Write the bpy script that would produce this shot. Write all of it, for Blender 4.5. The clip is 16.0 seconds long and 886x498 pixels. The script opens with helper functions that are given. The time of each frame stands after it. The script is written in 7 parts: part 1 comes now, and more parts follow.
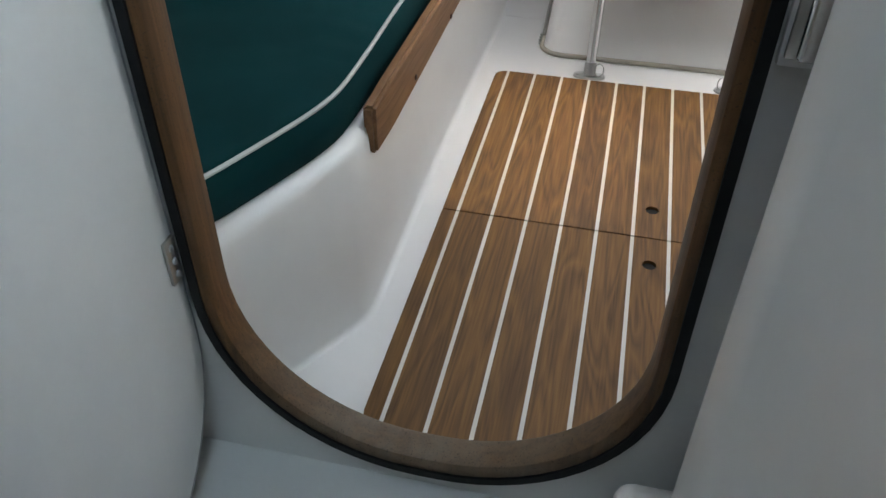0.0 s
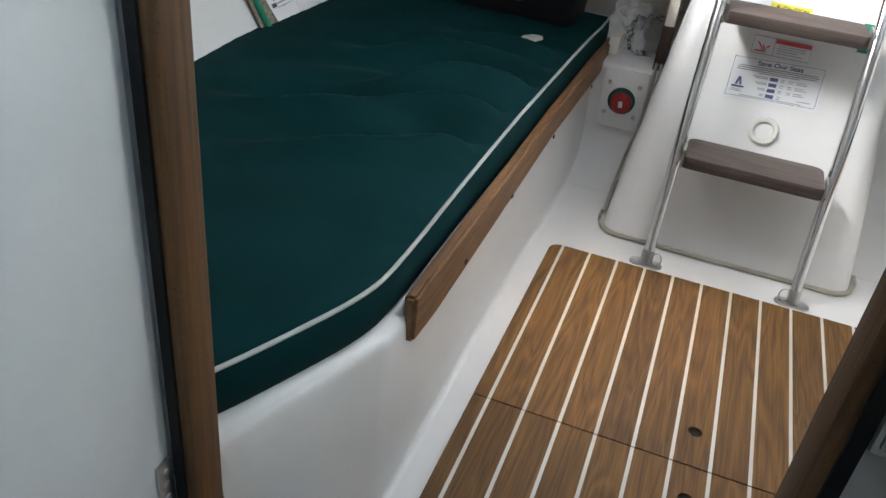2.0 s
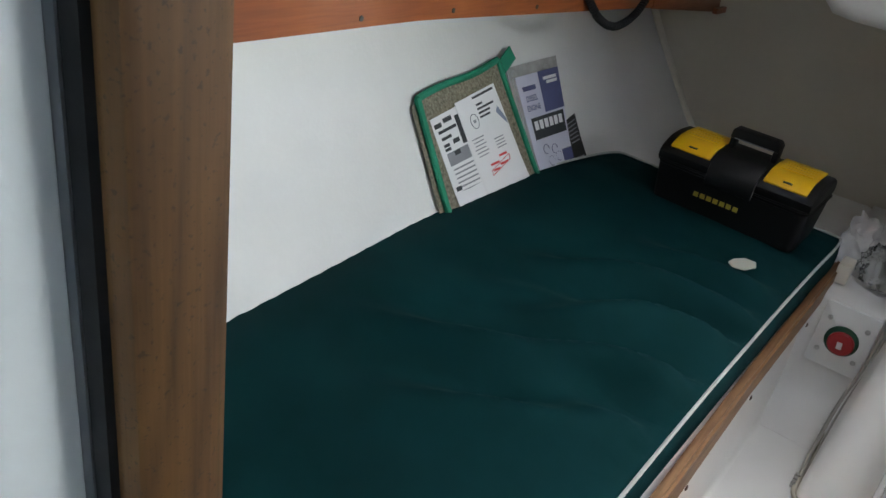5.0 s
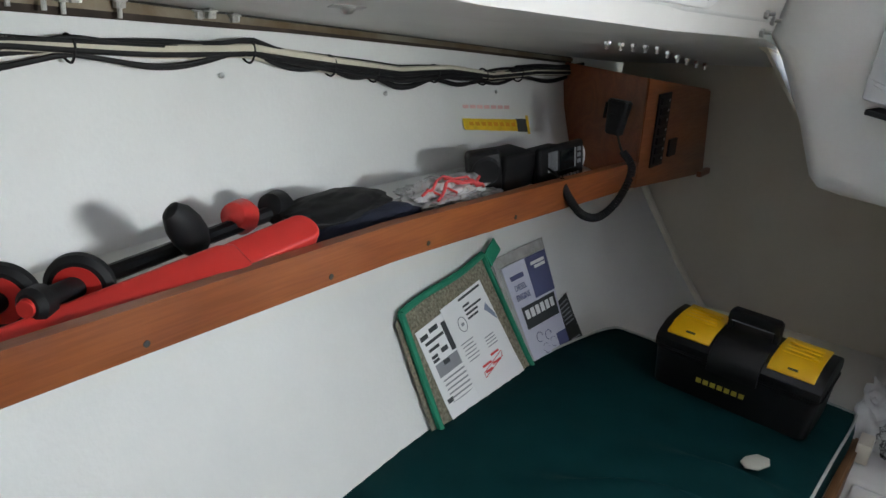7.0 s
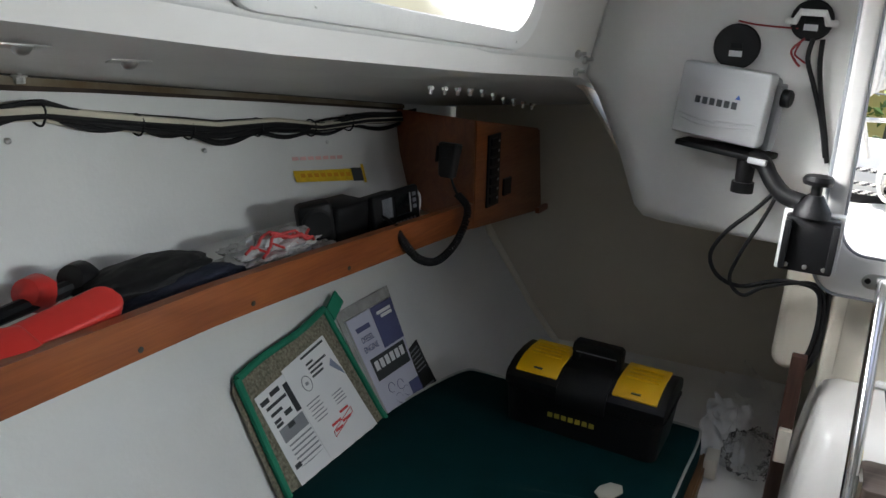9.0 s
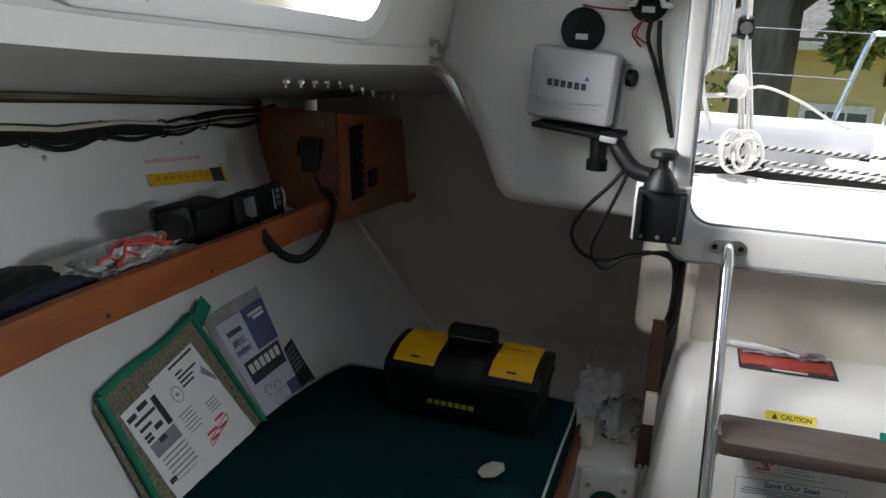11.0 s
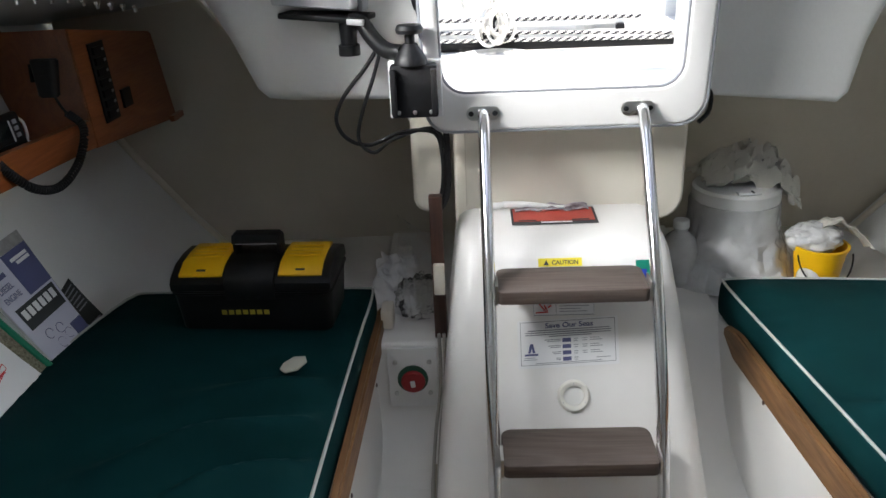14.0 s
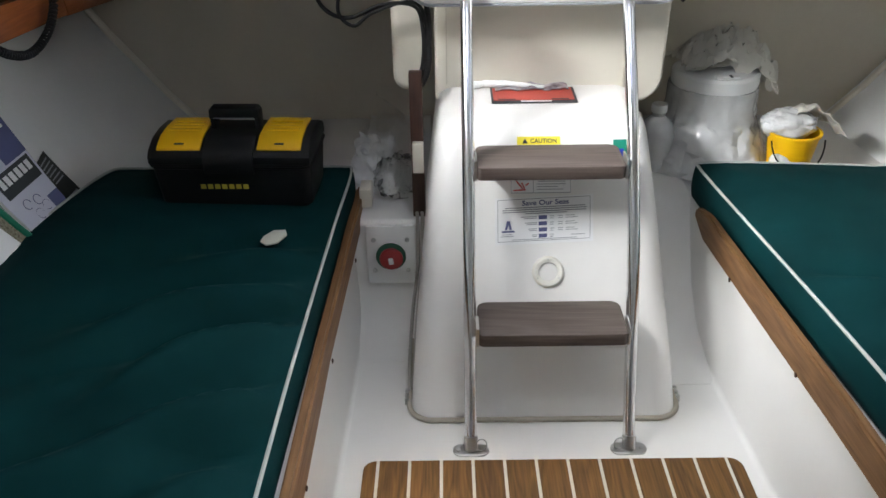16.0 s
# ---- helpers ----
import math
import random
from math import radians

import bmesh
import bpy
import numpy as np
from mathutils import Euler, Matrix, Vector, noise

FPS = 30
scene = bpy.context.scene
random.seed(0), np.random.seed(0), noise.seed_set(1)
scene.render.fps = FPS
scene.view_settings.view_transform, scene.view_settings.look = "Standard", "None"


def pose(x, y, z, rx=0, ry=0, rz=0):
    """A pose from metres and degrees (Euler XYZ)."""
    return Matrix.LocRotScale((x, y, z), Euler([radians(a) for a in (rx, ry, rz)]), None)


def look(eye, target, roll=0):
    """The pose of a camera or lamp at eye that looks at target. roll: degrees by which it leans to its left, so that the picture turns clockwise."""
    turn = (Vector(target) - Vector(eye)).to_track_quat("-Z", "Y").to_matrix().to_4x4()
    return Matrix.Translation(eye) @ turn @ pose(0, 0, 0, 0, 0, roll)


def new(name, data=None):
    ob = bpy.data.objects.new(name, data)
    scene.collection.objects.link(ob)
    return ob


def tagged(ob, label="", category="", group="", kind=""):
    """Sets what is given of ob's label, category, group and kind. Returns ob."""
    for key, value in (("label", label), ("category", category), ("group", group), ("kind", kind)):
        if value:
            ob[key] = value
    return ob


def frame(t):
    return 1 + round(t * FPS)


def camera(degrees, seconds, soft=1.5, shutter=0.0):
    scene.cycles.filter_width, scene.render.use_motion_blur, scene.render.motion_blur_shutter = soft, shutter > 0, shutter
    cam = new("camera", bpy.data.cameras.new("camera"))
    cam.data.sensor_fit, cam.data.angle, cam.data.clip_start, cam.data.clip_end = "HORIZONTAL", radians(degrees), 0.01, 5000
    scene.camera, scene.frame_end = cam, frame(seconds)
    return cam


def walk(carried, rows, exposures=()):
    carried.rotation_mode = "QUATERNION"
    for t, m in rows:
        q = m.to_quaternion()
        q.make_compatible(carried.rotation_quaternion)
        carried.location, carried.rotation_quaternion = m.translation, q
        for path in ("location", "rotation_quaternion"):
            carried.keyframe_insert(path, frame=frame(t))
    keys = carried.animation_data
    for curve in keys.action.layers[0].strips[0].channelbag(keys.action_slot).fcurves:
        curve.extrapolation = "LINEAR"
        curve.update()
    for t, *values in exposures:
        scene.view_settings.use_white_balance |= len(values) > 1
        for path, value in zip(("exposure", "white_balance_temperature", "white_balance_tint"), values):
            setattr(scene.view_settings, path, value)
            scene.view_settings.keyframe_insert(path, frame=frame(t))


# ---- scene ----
cam = camera(58.0, 16.0)
PATH = [
    (0, (-0.115, -1.763, 0.917), (-0.458, -0.264, -0.36), 0.4),
    (0.5, (-0.137, -1.729, 0.937), (-0.489, -0.209, -0.315), 4.3),
    (1, (-0.133, -1.694, 0.966), (-0.546, -0.119, -0.196), 5.9),
    (1.5, (-0.139, -1.672, 0.973), (-0.572, -0.056, -0.122), 7.0),
    (2, (-0.155, -1.635, 0.991), (-0.647, -0.021, -0.083), 7.0),
    (2.5, (-0.19, -1.561, 1.003), (-0.709, 0.023, -0.102), 9.0),
    (3, (-0.214, -1.495, 1.015), (-0.76, 0.064, -0.112), 11.2),
    (3.5, (-0.231, -1.494, 1.045), (-1.069, -0.054, -0.062), 9.3),
    (3.7, (-0.251, -1.479, 1.04), (-1.122, -0.041, -0.043), 10.2),
    (5.8, (-0.34, -1.288, 1.232), (-1.334, 0.204, 0.345), 7.8),
    (6, (-0.359, -1.274, 1.252), (-1.365, 0.23, 0.399), 7.3),
    (6.5, (-0.371, -1.237, 1.301), (-1.358, 0.312, 0.511), 7.9),
    (7, (-0.373, -1.219, 1.319), (-1.407, 0.325, 0.581), 5.3),
    (7.5, (-0.356, -1.209, 1.338), (-1.396, 0.367, 0.681), 5.6),
    (8, (-0.349, -1.181, 1.329), (-1.255, 0.495, 0.718), 3.5),
    (8.5, (-0.328, -1.17, 1.337), (-1.149, 0.543, 0.712), 3.1),
    (8.7, (-0.33, -1.159, 1.317), (-1.143, 0.564, 0.709), 3.3),
    (10.8, (-0.328, -1.137, 1.312), (-0.823, 0.703, 0.704), 4.1),
    (11, (-0.309, -1.139, 1.313), (-0.815, 0.698, 0.708), 2.3),
    (11.5, (-0.296, -1.146, 1.303), (-0.677, 0.745, 0.776), 5.5),
    (12, (-0.27, -1.132, 1.314), (-0.521, 0.767, 0.739), 3.6),
    (12.5, (-0.25, -1.14, 1.319), (-0.446, 0.766, 0.744), 0.6),
    (13, (-0.225, -1.132, 1.309), (-0.344, 0.762, 0.677), 0.1),
    (13.5, (-0.218, -1.152, 1.267), (-0.324, 0.713, 0.554), -1.9),
    (14, (-0.199, -1.159, 1.256), (-0.27, 0.677, 0.466), -2.5),
    (14.5, (-0.215, -1.166, 1.249), (-0.243, 0.641, 0.392), -1.7),
    (15, (-0.195, -1.181, 1.231), (-0.23, 0.608, 0.336), -1.9),
    (15.5, (-0.19, -1.188, 1.23), (-0.218, 0.568, 0.274), -1.5),
    (16, (-0.209, -1.198, 1.222), (-0.221, 0.524, 0.206), -0.9),
]
walk(cam, [(t, look(eye, target, roll)) for t, eye, target, roll in PATH],
     exposures=[(0, 1.74), (1.5, 1.65), (3.5, 1.72), (6, 1.78), (7.5, 1.52), (8.5, 1.10), (11, 0.54), (12, 0.20), (12.5, 0.18), (13.5, 0.82), (14.5, 1.34), (16, 1.57)])

# ---- world ----
world = bpy.data.worlds.new("sky")
scene.world = world
world.use_nodes = True
wn = world.node_tree.nodes
sky = wn.new("ShaderNodeTexSky")
sky.sky_type, sky.sun_disc = "NISHITA", False
sky.sun_elevation, sky.sun_rotation = radians(84), radians(80)
wn["Background"].inputs["Strength"].default_value = 0.14
world.node_tree.links.new(sky.outputs[0], wn["Background"].inputs["Color"])

sun = new("sun", bpy.data.lights.new("sun", "SUN"))
sun.data.energy, sun.data.angle, sun.data.color = 5.0, radians(0.6), (1.0, 0.95, 0.88)
sun.matrix_world = look((0, 0, 0), (-0.10, 0.02, -1.0))


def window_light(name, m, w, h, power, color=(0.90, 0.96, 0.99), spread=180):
    """Sky light that comes in through one opening; the two overhead hatches are added, unseen openings."""
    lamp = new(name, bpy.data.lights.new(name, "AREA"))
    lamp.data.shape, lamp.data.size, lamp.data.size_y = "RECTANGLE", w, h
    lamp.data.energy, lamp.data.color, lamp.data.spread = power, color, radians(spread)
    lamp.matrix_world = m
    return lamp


# Fill lamp under an added, unseen hatch, to brighten the sole.
window_light("added_hatch_fill", look((0.0, -0.28, 1.675), (0.08, -0.34, 0)), 0.48, 0.48, 0.6, spread=80)
window_light("companionway_light", look((0.0, 0.66, 1.28), (0.25, -1.4, 0.1)), 0.44, 0.55, 0.55, (0.94, 0.96, 0.98), spread=130)
window_light("portlight_light", look((-0.855, -0.1, 1.385), (1.0, 0.60, 0.35)), 0.6, 0.12, 2.4, (0.94, 0.96, 0.98), spread=62)
window_light("portlight_light", look((0.855, -0.2, 1.385), (-1.1, -0.62, 1.0)), 0.45, 0.12, 1.35, spread=72)
# Bluish fill under an added, unseen fore hatch, aimed at the open door leaf.
window_light("added_forward_fill", look((-0.19, -1.80, 1.672), (-0.50, -1.48, 0.95)), 0.30, 0.36, 0.26, (0.62, 0.85, 1.0), spread=64)


# ---- materials ----
def mat(name, color, rough=0.5, metal=0.0, vary=0.12, scale=6.0, fine=90.0, bump=0.05, coat=0.0, sheen=0.0, stretch=(1, 1, 1),
        second=None, detail=6.0, spec=0.5):
    """A surface with two scales of variation in colour, gloss and relief."""
    m = bpy.data.materials.new(name)
    m.use_nodes = True
    n, l = m.node_tree.nodes, m.node_tree.links
    b = n["Principled BSDF"]
    b.inputs["Metallic"].default_value = metal
    b.inputs["Coat Weight"].default_value = coat
    b.inputs["Coat Roughness"].default_value = 0.08
    b.inputs["Specular IOR Level"].default_value = spec
    if sheen:
        b.inputs["Sheen Weight"].default_value = sheen
        b.inputs["Sheen Roughness"].default_value = 0.5
    tc, mp, oi = n.new("ShaderNodeTexCoord"), n.new("ShaderNodeMapping"), n.new("ShaderNodeObjectInfo")
    mp.inputs["Scale"].default_value = stretch
    off = n.new("ShaderNodeVectorMath")
    off.operation = "SCALE"
    off.inputs[0].default_value = (7.3, 3.1, 5.7)
    l.new(oi.outputs["Random"], off.inputs["Scale"])
    l.new(off.outputs[0], mp.inputs["Location"])
    l.new(tc.outputs["Object"], mp.inputs["Vector"])
    big, small = n.new("ShaderNodeTexNoise"), n.new("ShaderNodeTexNoise")
    big.inputs["Scale"].default_value, small.inputs["Scale"].default_value = scale, fine
    big.inputs["Detail"].default_value, small.inputs["Detail"].default_value = detail, 4
    for t in (big, small):
        l.new(mp.outputs[0], t.inputs["Vector"])
    mixed = n.new("ShaderNodeMix")
    mixed.data_type = "RGBA"
    c2 = second or tuple(max(0.0, c * (1 - 2.2 * vary)) for c in color)
    mixed.inputs[6].default_value, mixed.inputs[7].default_value = (*color, 1), (*c2, 1)
    add = n.new("ShaderNodeMath")
    add.operation = "MULTIPLY_ADD"
    add.inputs[1].default_value, add.inputs[2].default_value = 0.35, -0.17
    l.new(small.outputs["Fac"], add.inputs[0])
    add2 = n.new("ShaderNodeMath")
    add2.operation = "ADD"
    rampn = n.new("ShaderNodeMapRange")
    rampn.inputs["From Min"].default_value, rampn.inputs["From Max"].default_value = 0.32, 0.72
    l.new(big.outputs["Fac"], rampn.inputs["Value"])
    l.new(rampn.outputs[0], add2.inputs[0])
    l.new(add.outputs[0], add2.inputs[1])
    add2.use_clamp = True
    l.new(add2.outputs[0], mixed.inputs[0])
    l.new(mixed.outputs[2], b.inputs["Base Color"])
    rr = n.new("ShaderNodeMapRange")
    rr.inputs["To Min"].default_value, rr.inputs["To Max"].default_value = max(0.02, rough - 0.06), min(1, rough + 0.08)
    l.new(big.outputs["Fac"], rr.inputs["Value"])
    l.new(rr.outputs[0], b.inputs["Roughness"])
    if bump:
        bp = n.new("ShaderNodeBump")
        bp.inputs["Strength"].default_value, bp.inputs["Distance"].default_value = bump, 0.004
        l.new(small.outputs["Fac"], bp.inputs["Height"])
        l.new(bp.outputs[0], b.inputs["Normal"])
    return m


def wood(name, light, dark, axis, rough=0.4, coat=0.0, rings=14.0, grain=1.0, worn=0.0):
    """Timber whose grain runs along the given axis (0, 1 or 2), with cathedral figure, pores and a tone of its own on each piece."""
    m = bpy.data.materials.new(name)
    m.use_nodes = True
    n, l = m.node_tree.nodes, m.node_tree.links
    b = n["Principled BSDF"]
    b.inputs["Coat Weight"].default_value = coat
    tc, mp, oi = n.new("ShaderNodeTexCoord"), n.new("ShaderNodeMapping"), n.new("ShaderNodeObjectInfo")
    sc = [rings] * 3
    sc[axis] = rings * 0.11
    mp.inputs["Scale"].default_value = sc
    off = n.new("ShaderNodeVectorMath")
    off.operation = "SCALE"
    off.inputs[0].default_value = (37.0, 23.0, 51.0)
    l.new(oi.outputs["Random"], off.inputs["Scale"])
    l.new(off.outputs[0], mp.inputs["Location"])
    l.new(tc.outputs["Object"], mp.inputs["Vector"])
    fig = n.new("ShaderNodeTexNoise")
    fig.inputs["Scale"].default_value, fig.inputs["Detail"].default_value, fig.inputs["Distortion"].default_value = 1.1, 2.0, 0.5
    l.new(mp.outputs[0], fig.inputs["Vector"])
    bands = n.new("ShaderNodeMath")
    bands.operation = "MULTIPLY"
    bands.inputs[1].default_value = 9.0
    l.new(fig.outputs["Fac"], bands.inputs[0])
    fr = n.new("ShaderNodeMath")
    fr.operation = "PINGPONG"
    fr.inputs[1].default_value = 0.5
    l.new(bands.outputs[0], fr.inputs[0])
    mp2 = n.new("ShaderNodeMapping")
    sp = [260.0] * 3
    sp[axis] = 9.0
    mp2.inputs["Scale"].default_value = sp
    l.new(tc.outputs["Object"], mp2.inputs["Vector"])
    l.new(off.outputs[0], mp2.inputs["Location"])
    pore = n.new("ShaderNodeTexNoise")
    pore.inputs["Scale"].default_value, pore.inputs["Detail"].default_value = 1.0, 5.0
    l.new(mp2.outputs[0], pore.inputs["Vector"])
    s1 = n.new("ShaderNodeMath")
    s1.operation = "MULTIPLY_ADD"
    s1.inputs[1].default_value, s1.inputs[2].default_value = 0.9 * grain, 0.0
    l.new(fr.outputs[0], s1.inputs[0])
    s2 = n.new("ShaderNodeMath")
    s2.operation = "MULTIPLY_ADD"
    s2.inputs[1].default_value = 1.1 * grain
    l.new(pore.outputs["Fac"], s2.inputs[0])
    l.new(s1.outputs[0], s2.inputs[2])
    mr = n.new("ShaderNodeMapRange")
    mr.inputs["From Min"].default_value, mr.inputs["From Max"].default_value = 0.35 * grain, 1.15 * grain
    l.new(s2.outputs[0], mr.inputs["Value"])
    mixed = n.new("ShaderNodeMix")
    mixed.data_type = "RGBA"
    mixed.inputs[6].default_value, mixed.inputs[7].default_value = (*light, 1), (*dark, 1)
    l.new(mr.outputs[0], mixed.inputs[0])
    hsv = n.new("ShaderNodeHueSaturation")
    tone = n.new("ShaderNodeMapRange")
    tone.inputs["To Min"].default_value, tone.inputs["To Max"].default_value = 0.86, 1.14
    l.new(oi.outputs["Random"], tone.inputs["Value"])
    l.new(tone.outputs[0], hsv.inputs["Value"])
    l.new(mixed.outputs[2], hsv.inputs["Color"])
    out = hsv.outputs[0]
    if worn:
        # varnish trodden off the sill, up to that height, and dark flecks all over
        sep, low, patchy, cover = n.new("ShaderNodeSeparateXYZ"), n.new("ShaderNodeMapRange"), n.new("ShaderNodeTexNoise"), n.new("ShaderNodeMath")
        l.new(tc.outputs["Object"], sep.inputs[0])
        l.new(sep.outputs["Z"], low.inputs["Value"])
        low.inputs["From Min"].default_value, low.inputs["From Max"].default_value = worn, worn - 0.17
        patchy.inputs["Scale"].default_value, patchy.inputs["Detail"].default_value = 26.0, 6.0
        l.new(tc.outputs["Object"], patchy.inputs["Vector"])
        cover.operation = "MULTIPLY"
        l.new(low.outputs[0], cover.inputs[0])
        l.new(patchy.outputs["Fac"], cover.inputs[1])
        bare = n.new("ShaderNodeMix")
        bare.data_type = "RGBA"
        bare.inputs[7].default_value = (0.20, 0.165, 0.115, 1)
        l.new(cover.outputs[0], bare.inputs[0])
        l.new(out, bare.inputs[6])
        fleck, dots = n.new("ShaderNodeTexNoise"), n.new("ShaderNodeMapRange")
        fleck.inputs["Scale"].default_value, fleck.inputs["Detail"].default_value = 420.0, 2.0
        l.new(tc.outputs["Object"], fleck.inputs["Vector"])
        l.new(fleck.outputs["Fac"], dots.inputs["Value"])
        dots.inputs["From Min"].default_value, dots.inputs["From Max"].default_value, dots.inputs["To Max"].default_value = 0.60, 0.72, 0.7
        pit = n.new("ShaderNodeMix")
        pit.data_type = "RGBA"
        pit.inputs[7].default_value = (0.03, 0.014, 0.006, 1)
        l.new(dots.outputs[0], pit.inputs[0])
        l.new(bare.outputs[2], pit.inputs[6])
        out = pit.outputs[2]
    l.new(out, b.inputs["Base Color"])
    rr = n.new("ShaderNodeMapRange")
    rr.inputs["To Min"].default_value, rr.inputs["To Max"].default_value = rough - 0.07, rough + 0.12
    l.new(pore.outputs["Fac"], rr.inputs["Value"])
    l.new(rr.outputs[0], b.inputs["Roughness"])
    bp = n.new("ShaderNodeBump")
    bp.inputs["Strength"].default_value, bp.inputs["Distance"].default_value = 0.12, 0.002
    l.new(pore.outputs["Fac"], bp.inputs["Height"])
    l.new(bp.outputs[0], b.inputs["Normal"])
    return m


def glass(name, color=(1, 1, 1), rough=0.02, ior=1.1, alpha=1.0):
    m = bpy.data.materials.new(name)
    m.use_nodes = True
    b = m.node_tree.nodes["Principled BSDF"]
    b.inputs["Base Color"].default_value = (*color, 1)
    b.inputs["Transmission Weight"].default_value = 1.0
    b.inputs["Roughness"].default_value = rough
    b.inputs["IOR"].default_value = ior
    b.inputs["Alpha"].default_value = alpha
    return m


GELCOAT = mat("white_gelcoat", (0.79, 0.775, 0.745), 0.34, vary=0.035, scale=3, fine=40, bump=0.02, coat=0.12)
LINER = mat("painted_liner", (0.74, 0.74, 0.715), 0.48, vary=0.06, scale=2.6, fine=120, bump=0.12)
PANEL = mat("door_laminate", (0.72, 0.74, 0.73), 0.42, vary=0.04, scale=5, fine=160, bump=0.05)
BEIGE = mat("beige_paint", (0.63, 0.575, 0.475), 0.55, vary=0.06, scale=3, fine=70, bump=0.15)
CREAM = mat("cream_gelcoat", (0.72, 0.67, 0.57), 0.3, vary=0.03, scale=4, fine=60, bump=0.04, coat=0.2)
PLANK = wood("teak_plank", (0.215, 0.099, 0.017), (0.088, 0.036, 0.005), 1, 0.62, rings=16)
TEAK_Y = wood("teak_trim", (0.225, 0.114, 0.046), (0.120, 0.056, 0.021), 1, 0.5, rings=10, grain=0.8)
TEAK_Z = wood("teak_frame", (0.130, 0.058, 0.014), (0.055, 0.023, 0.005), 2, 0.56, rings=10, grain=0.8, worn=0.30)
MAHOGANY = wood("varnished_mahogany", (0.27, 0.080, 0.022), (0.17, 0.042, 0.011), 1, 0.32, 0.25, rings=6, grain=0.7)
DARKWOOD = wood("dark_teak", (0.060, 0.024, 0.015), (0.028, 0.011, 0.007), 2, 0.45, rings=9)
STEPWOOD = wood("weathered_step", (0.105, 0.080, 0.068), (0.060, 0.042, 0.034), 0, 0.5, rings=12)
HOLLY = mat("holly_strip", (0.68, 0.65, 0.58), 0.45, vary=0.05, scale=12)
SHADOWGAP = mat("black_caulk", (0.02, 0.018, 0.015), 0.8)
GREEN = mat("green_canvas", (0.001, 0.030, 0.032), 0.82, vary=0.14, scale=7, fine=700, bump=0.25, spec=0.10)
PIPING = mat("grey_piping", (0.50, 0.51, 0.48), 0.7, fine=500, bump=0.2)
CHROME = mat("polished_stainless", (0.80, 0.80, 0.80), 0.13, metal=1.0, vary=0.03, bump=0.01)
STEEL = mat("dull_stainless", (0.60, 0.60, 0.58), 0.3, metal=1.0, vary=0.1)
ALU = mat("aluminium_edge", (0.42, 0.43, 0.44), 0.45, metal=0.6, vary=0.12, scale=15)
BLACK = mat("black_plastic", (0.008, 0.008, 0.009), 0.48, vary=0.2, fine=300, bump=0.1, spec=0.3)
RUBBER = mat("black_rubber", (0.010, 0.010, 0.011), 0.6, vary=0.2, spec=0.3)
YELLOW = mat("yellow_plastic", (0.85, 0.48, 0.004), 0.4, vary=0.05, fine=250, bump=0.05)
REDP = mat("red_plastic", (0.62, 0.035, 0.028), 0.38, vary=0.08)
NAVY = mat("navy_cloth", (0.012, 0.016, 0.035), 0.9, fine=400, bump=0.4)
SILVER = mat("silver_plastic", (0.46, 0.47, 0.47), 0.45, metal=0.1, vary=0.05)
WHITEP = mat("white_plastic", (0.82, 0.82, 0.80), 0.35, vary=0.03)
PAPER = mat("white_paper", (0.80, 0.80, 0.80), 0.7, vary=0.03)
INK = mat("dark_ink", (0.04, 0.045, 0.05), 0.7)
GREY_INK = mat("grey_ink", (0.30, 0.31, 0.33), 0.7)
NAVY_INK = mat("navy_ink", (0.10, 0.11, 0.24), 0.6)
RED_INK = mat("red_ink", (0.65, 0.06, 0.06), 0.6)
YELLOW_INK = mat("yellow_ink", (0.85, 0.70, 0.04), 0.5)


# ---- building blocks ----
def part(name, bm, material, parent=None, label="", smooth=35.0, at=None, kind=""):
    """Links a bmesh as one mesh object, under a thing or a part if one is given."""
    me = bpy.data.meshes.new(name)
    bmesh.ops.recalc_face_normals(bm, faces=bm.faces)
    bm.to_mesh(me)
    bm.free()
    for m in material if isinstance(material, (list, tuple)) else (material,):
        me.materials.append(m)
    if smooth:
        me.shade_smooth()
        me.set_sharp_from_angle(angle=radians(smooth))
    ob = new(name, me)
    if at is not None:
        ob.matrix_basis = at
    if parent is not None:
        ob.parent = parent
    if label:
        ob["label"] = label
    if kind:
        ob["kind"] = kind
    return ob


def thing(name, label, category, m=None, group="", kind=""):
    ob = new(name)
    ob.empty_display_size = 0.05
    if m is not None:
        ob.matrix_basis = m
    return tagged(ob, label, category, group, kind)


def join(bm, other, m=None):
    """Adds a bmesh to another one."""
    me = bpy.data.meshes.new("tmp")
    if m is not None:
        other.transform(m)
    other.to_mesh(me)
    other.free()
    bm.from_mesh(me)
    bpy.data.meshes.remove(me)
    return bm


def box(x0, x1, y0, y1, z0, z1, r=0.0, seg=2):
    bm = bmesh.new()
    bmesh.ops.create_cube(bm, size=1)
    for v in bm.verts:
        v.co = Vector(((x0 + x1) / 2 + v.co.x * (x1 - x0), (y0 + y1) / 2 + v.co.y * (y1 - y0), (z0 + z1) / 2 + v.co.z * (z1 - z0)))
    if r:
        bmesh.ops.bevel(bm, geom=bm.edges[:], offset=r, segments=seg, affect="EDGES", profile=0.5)
    return bm


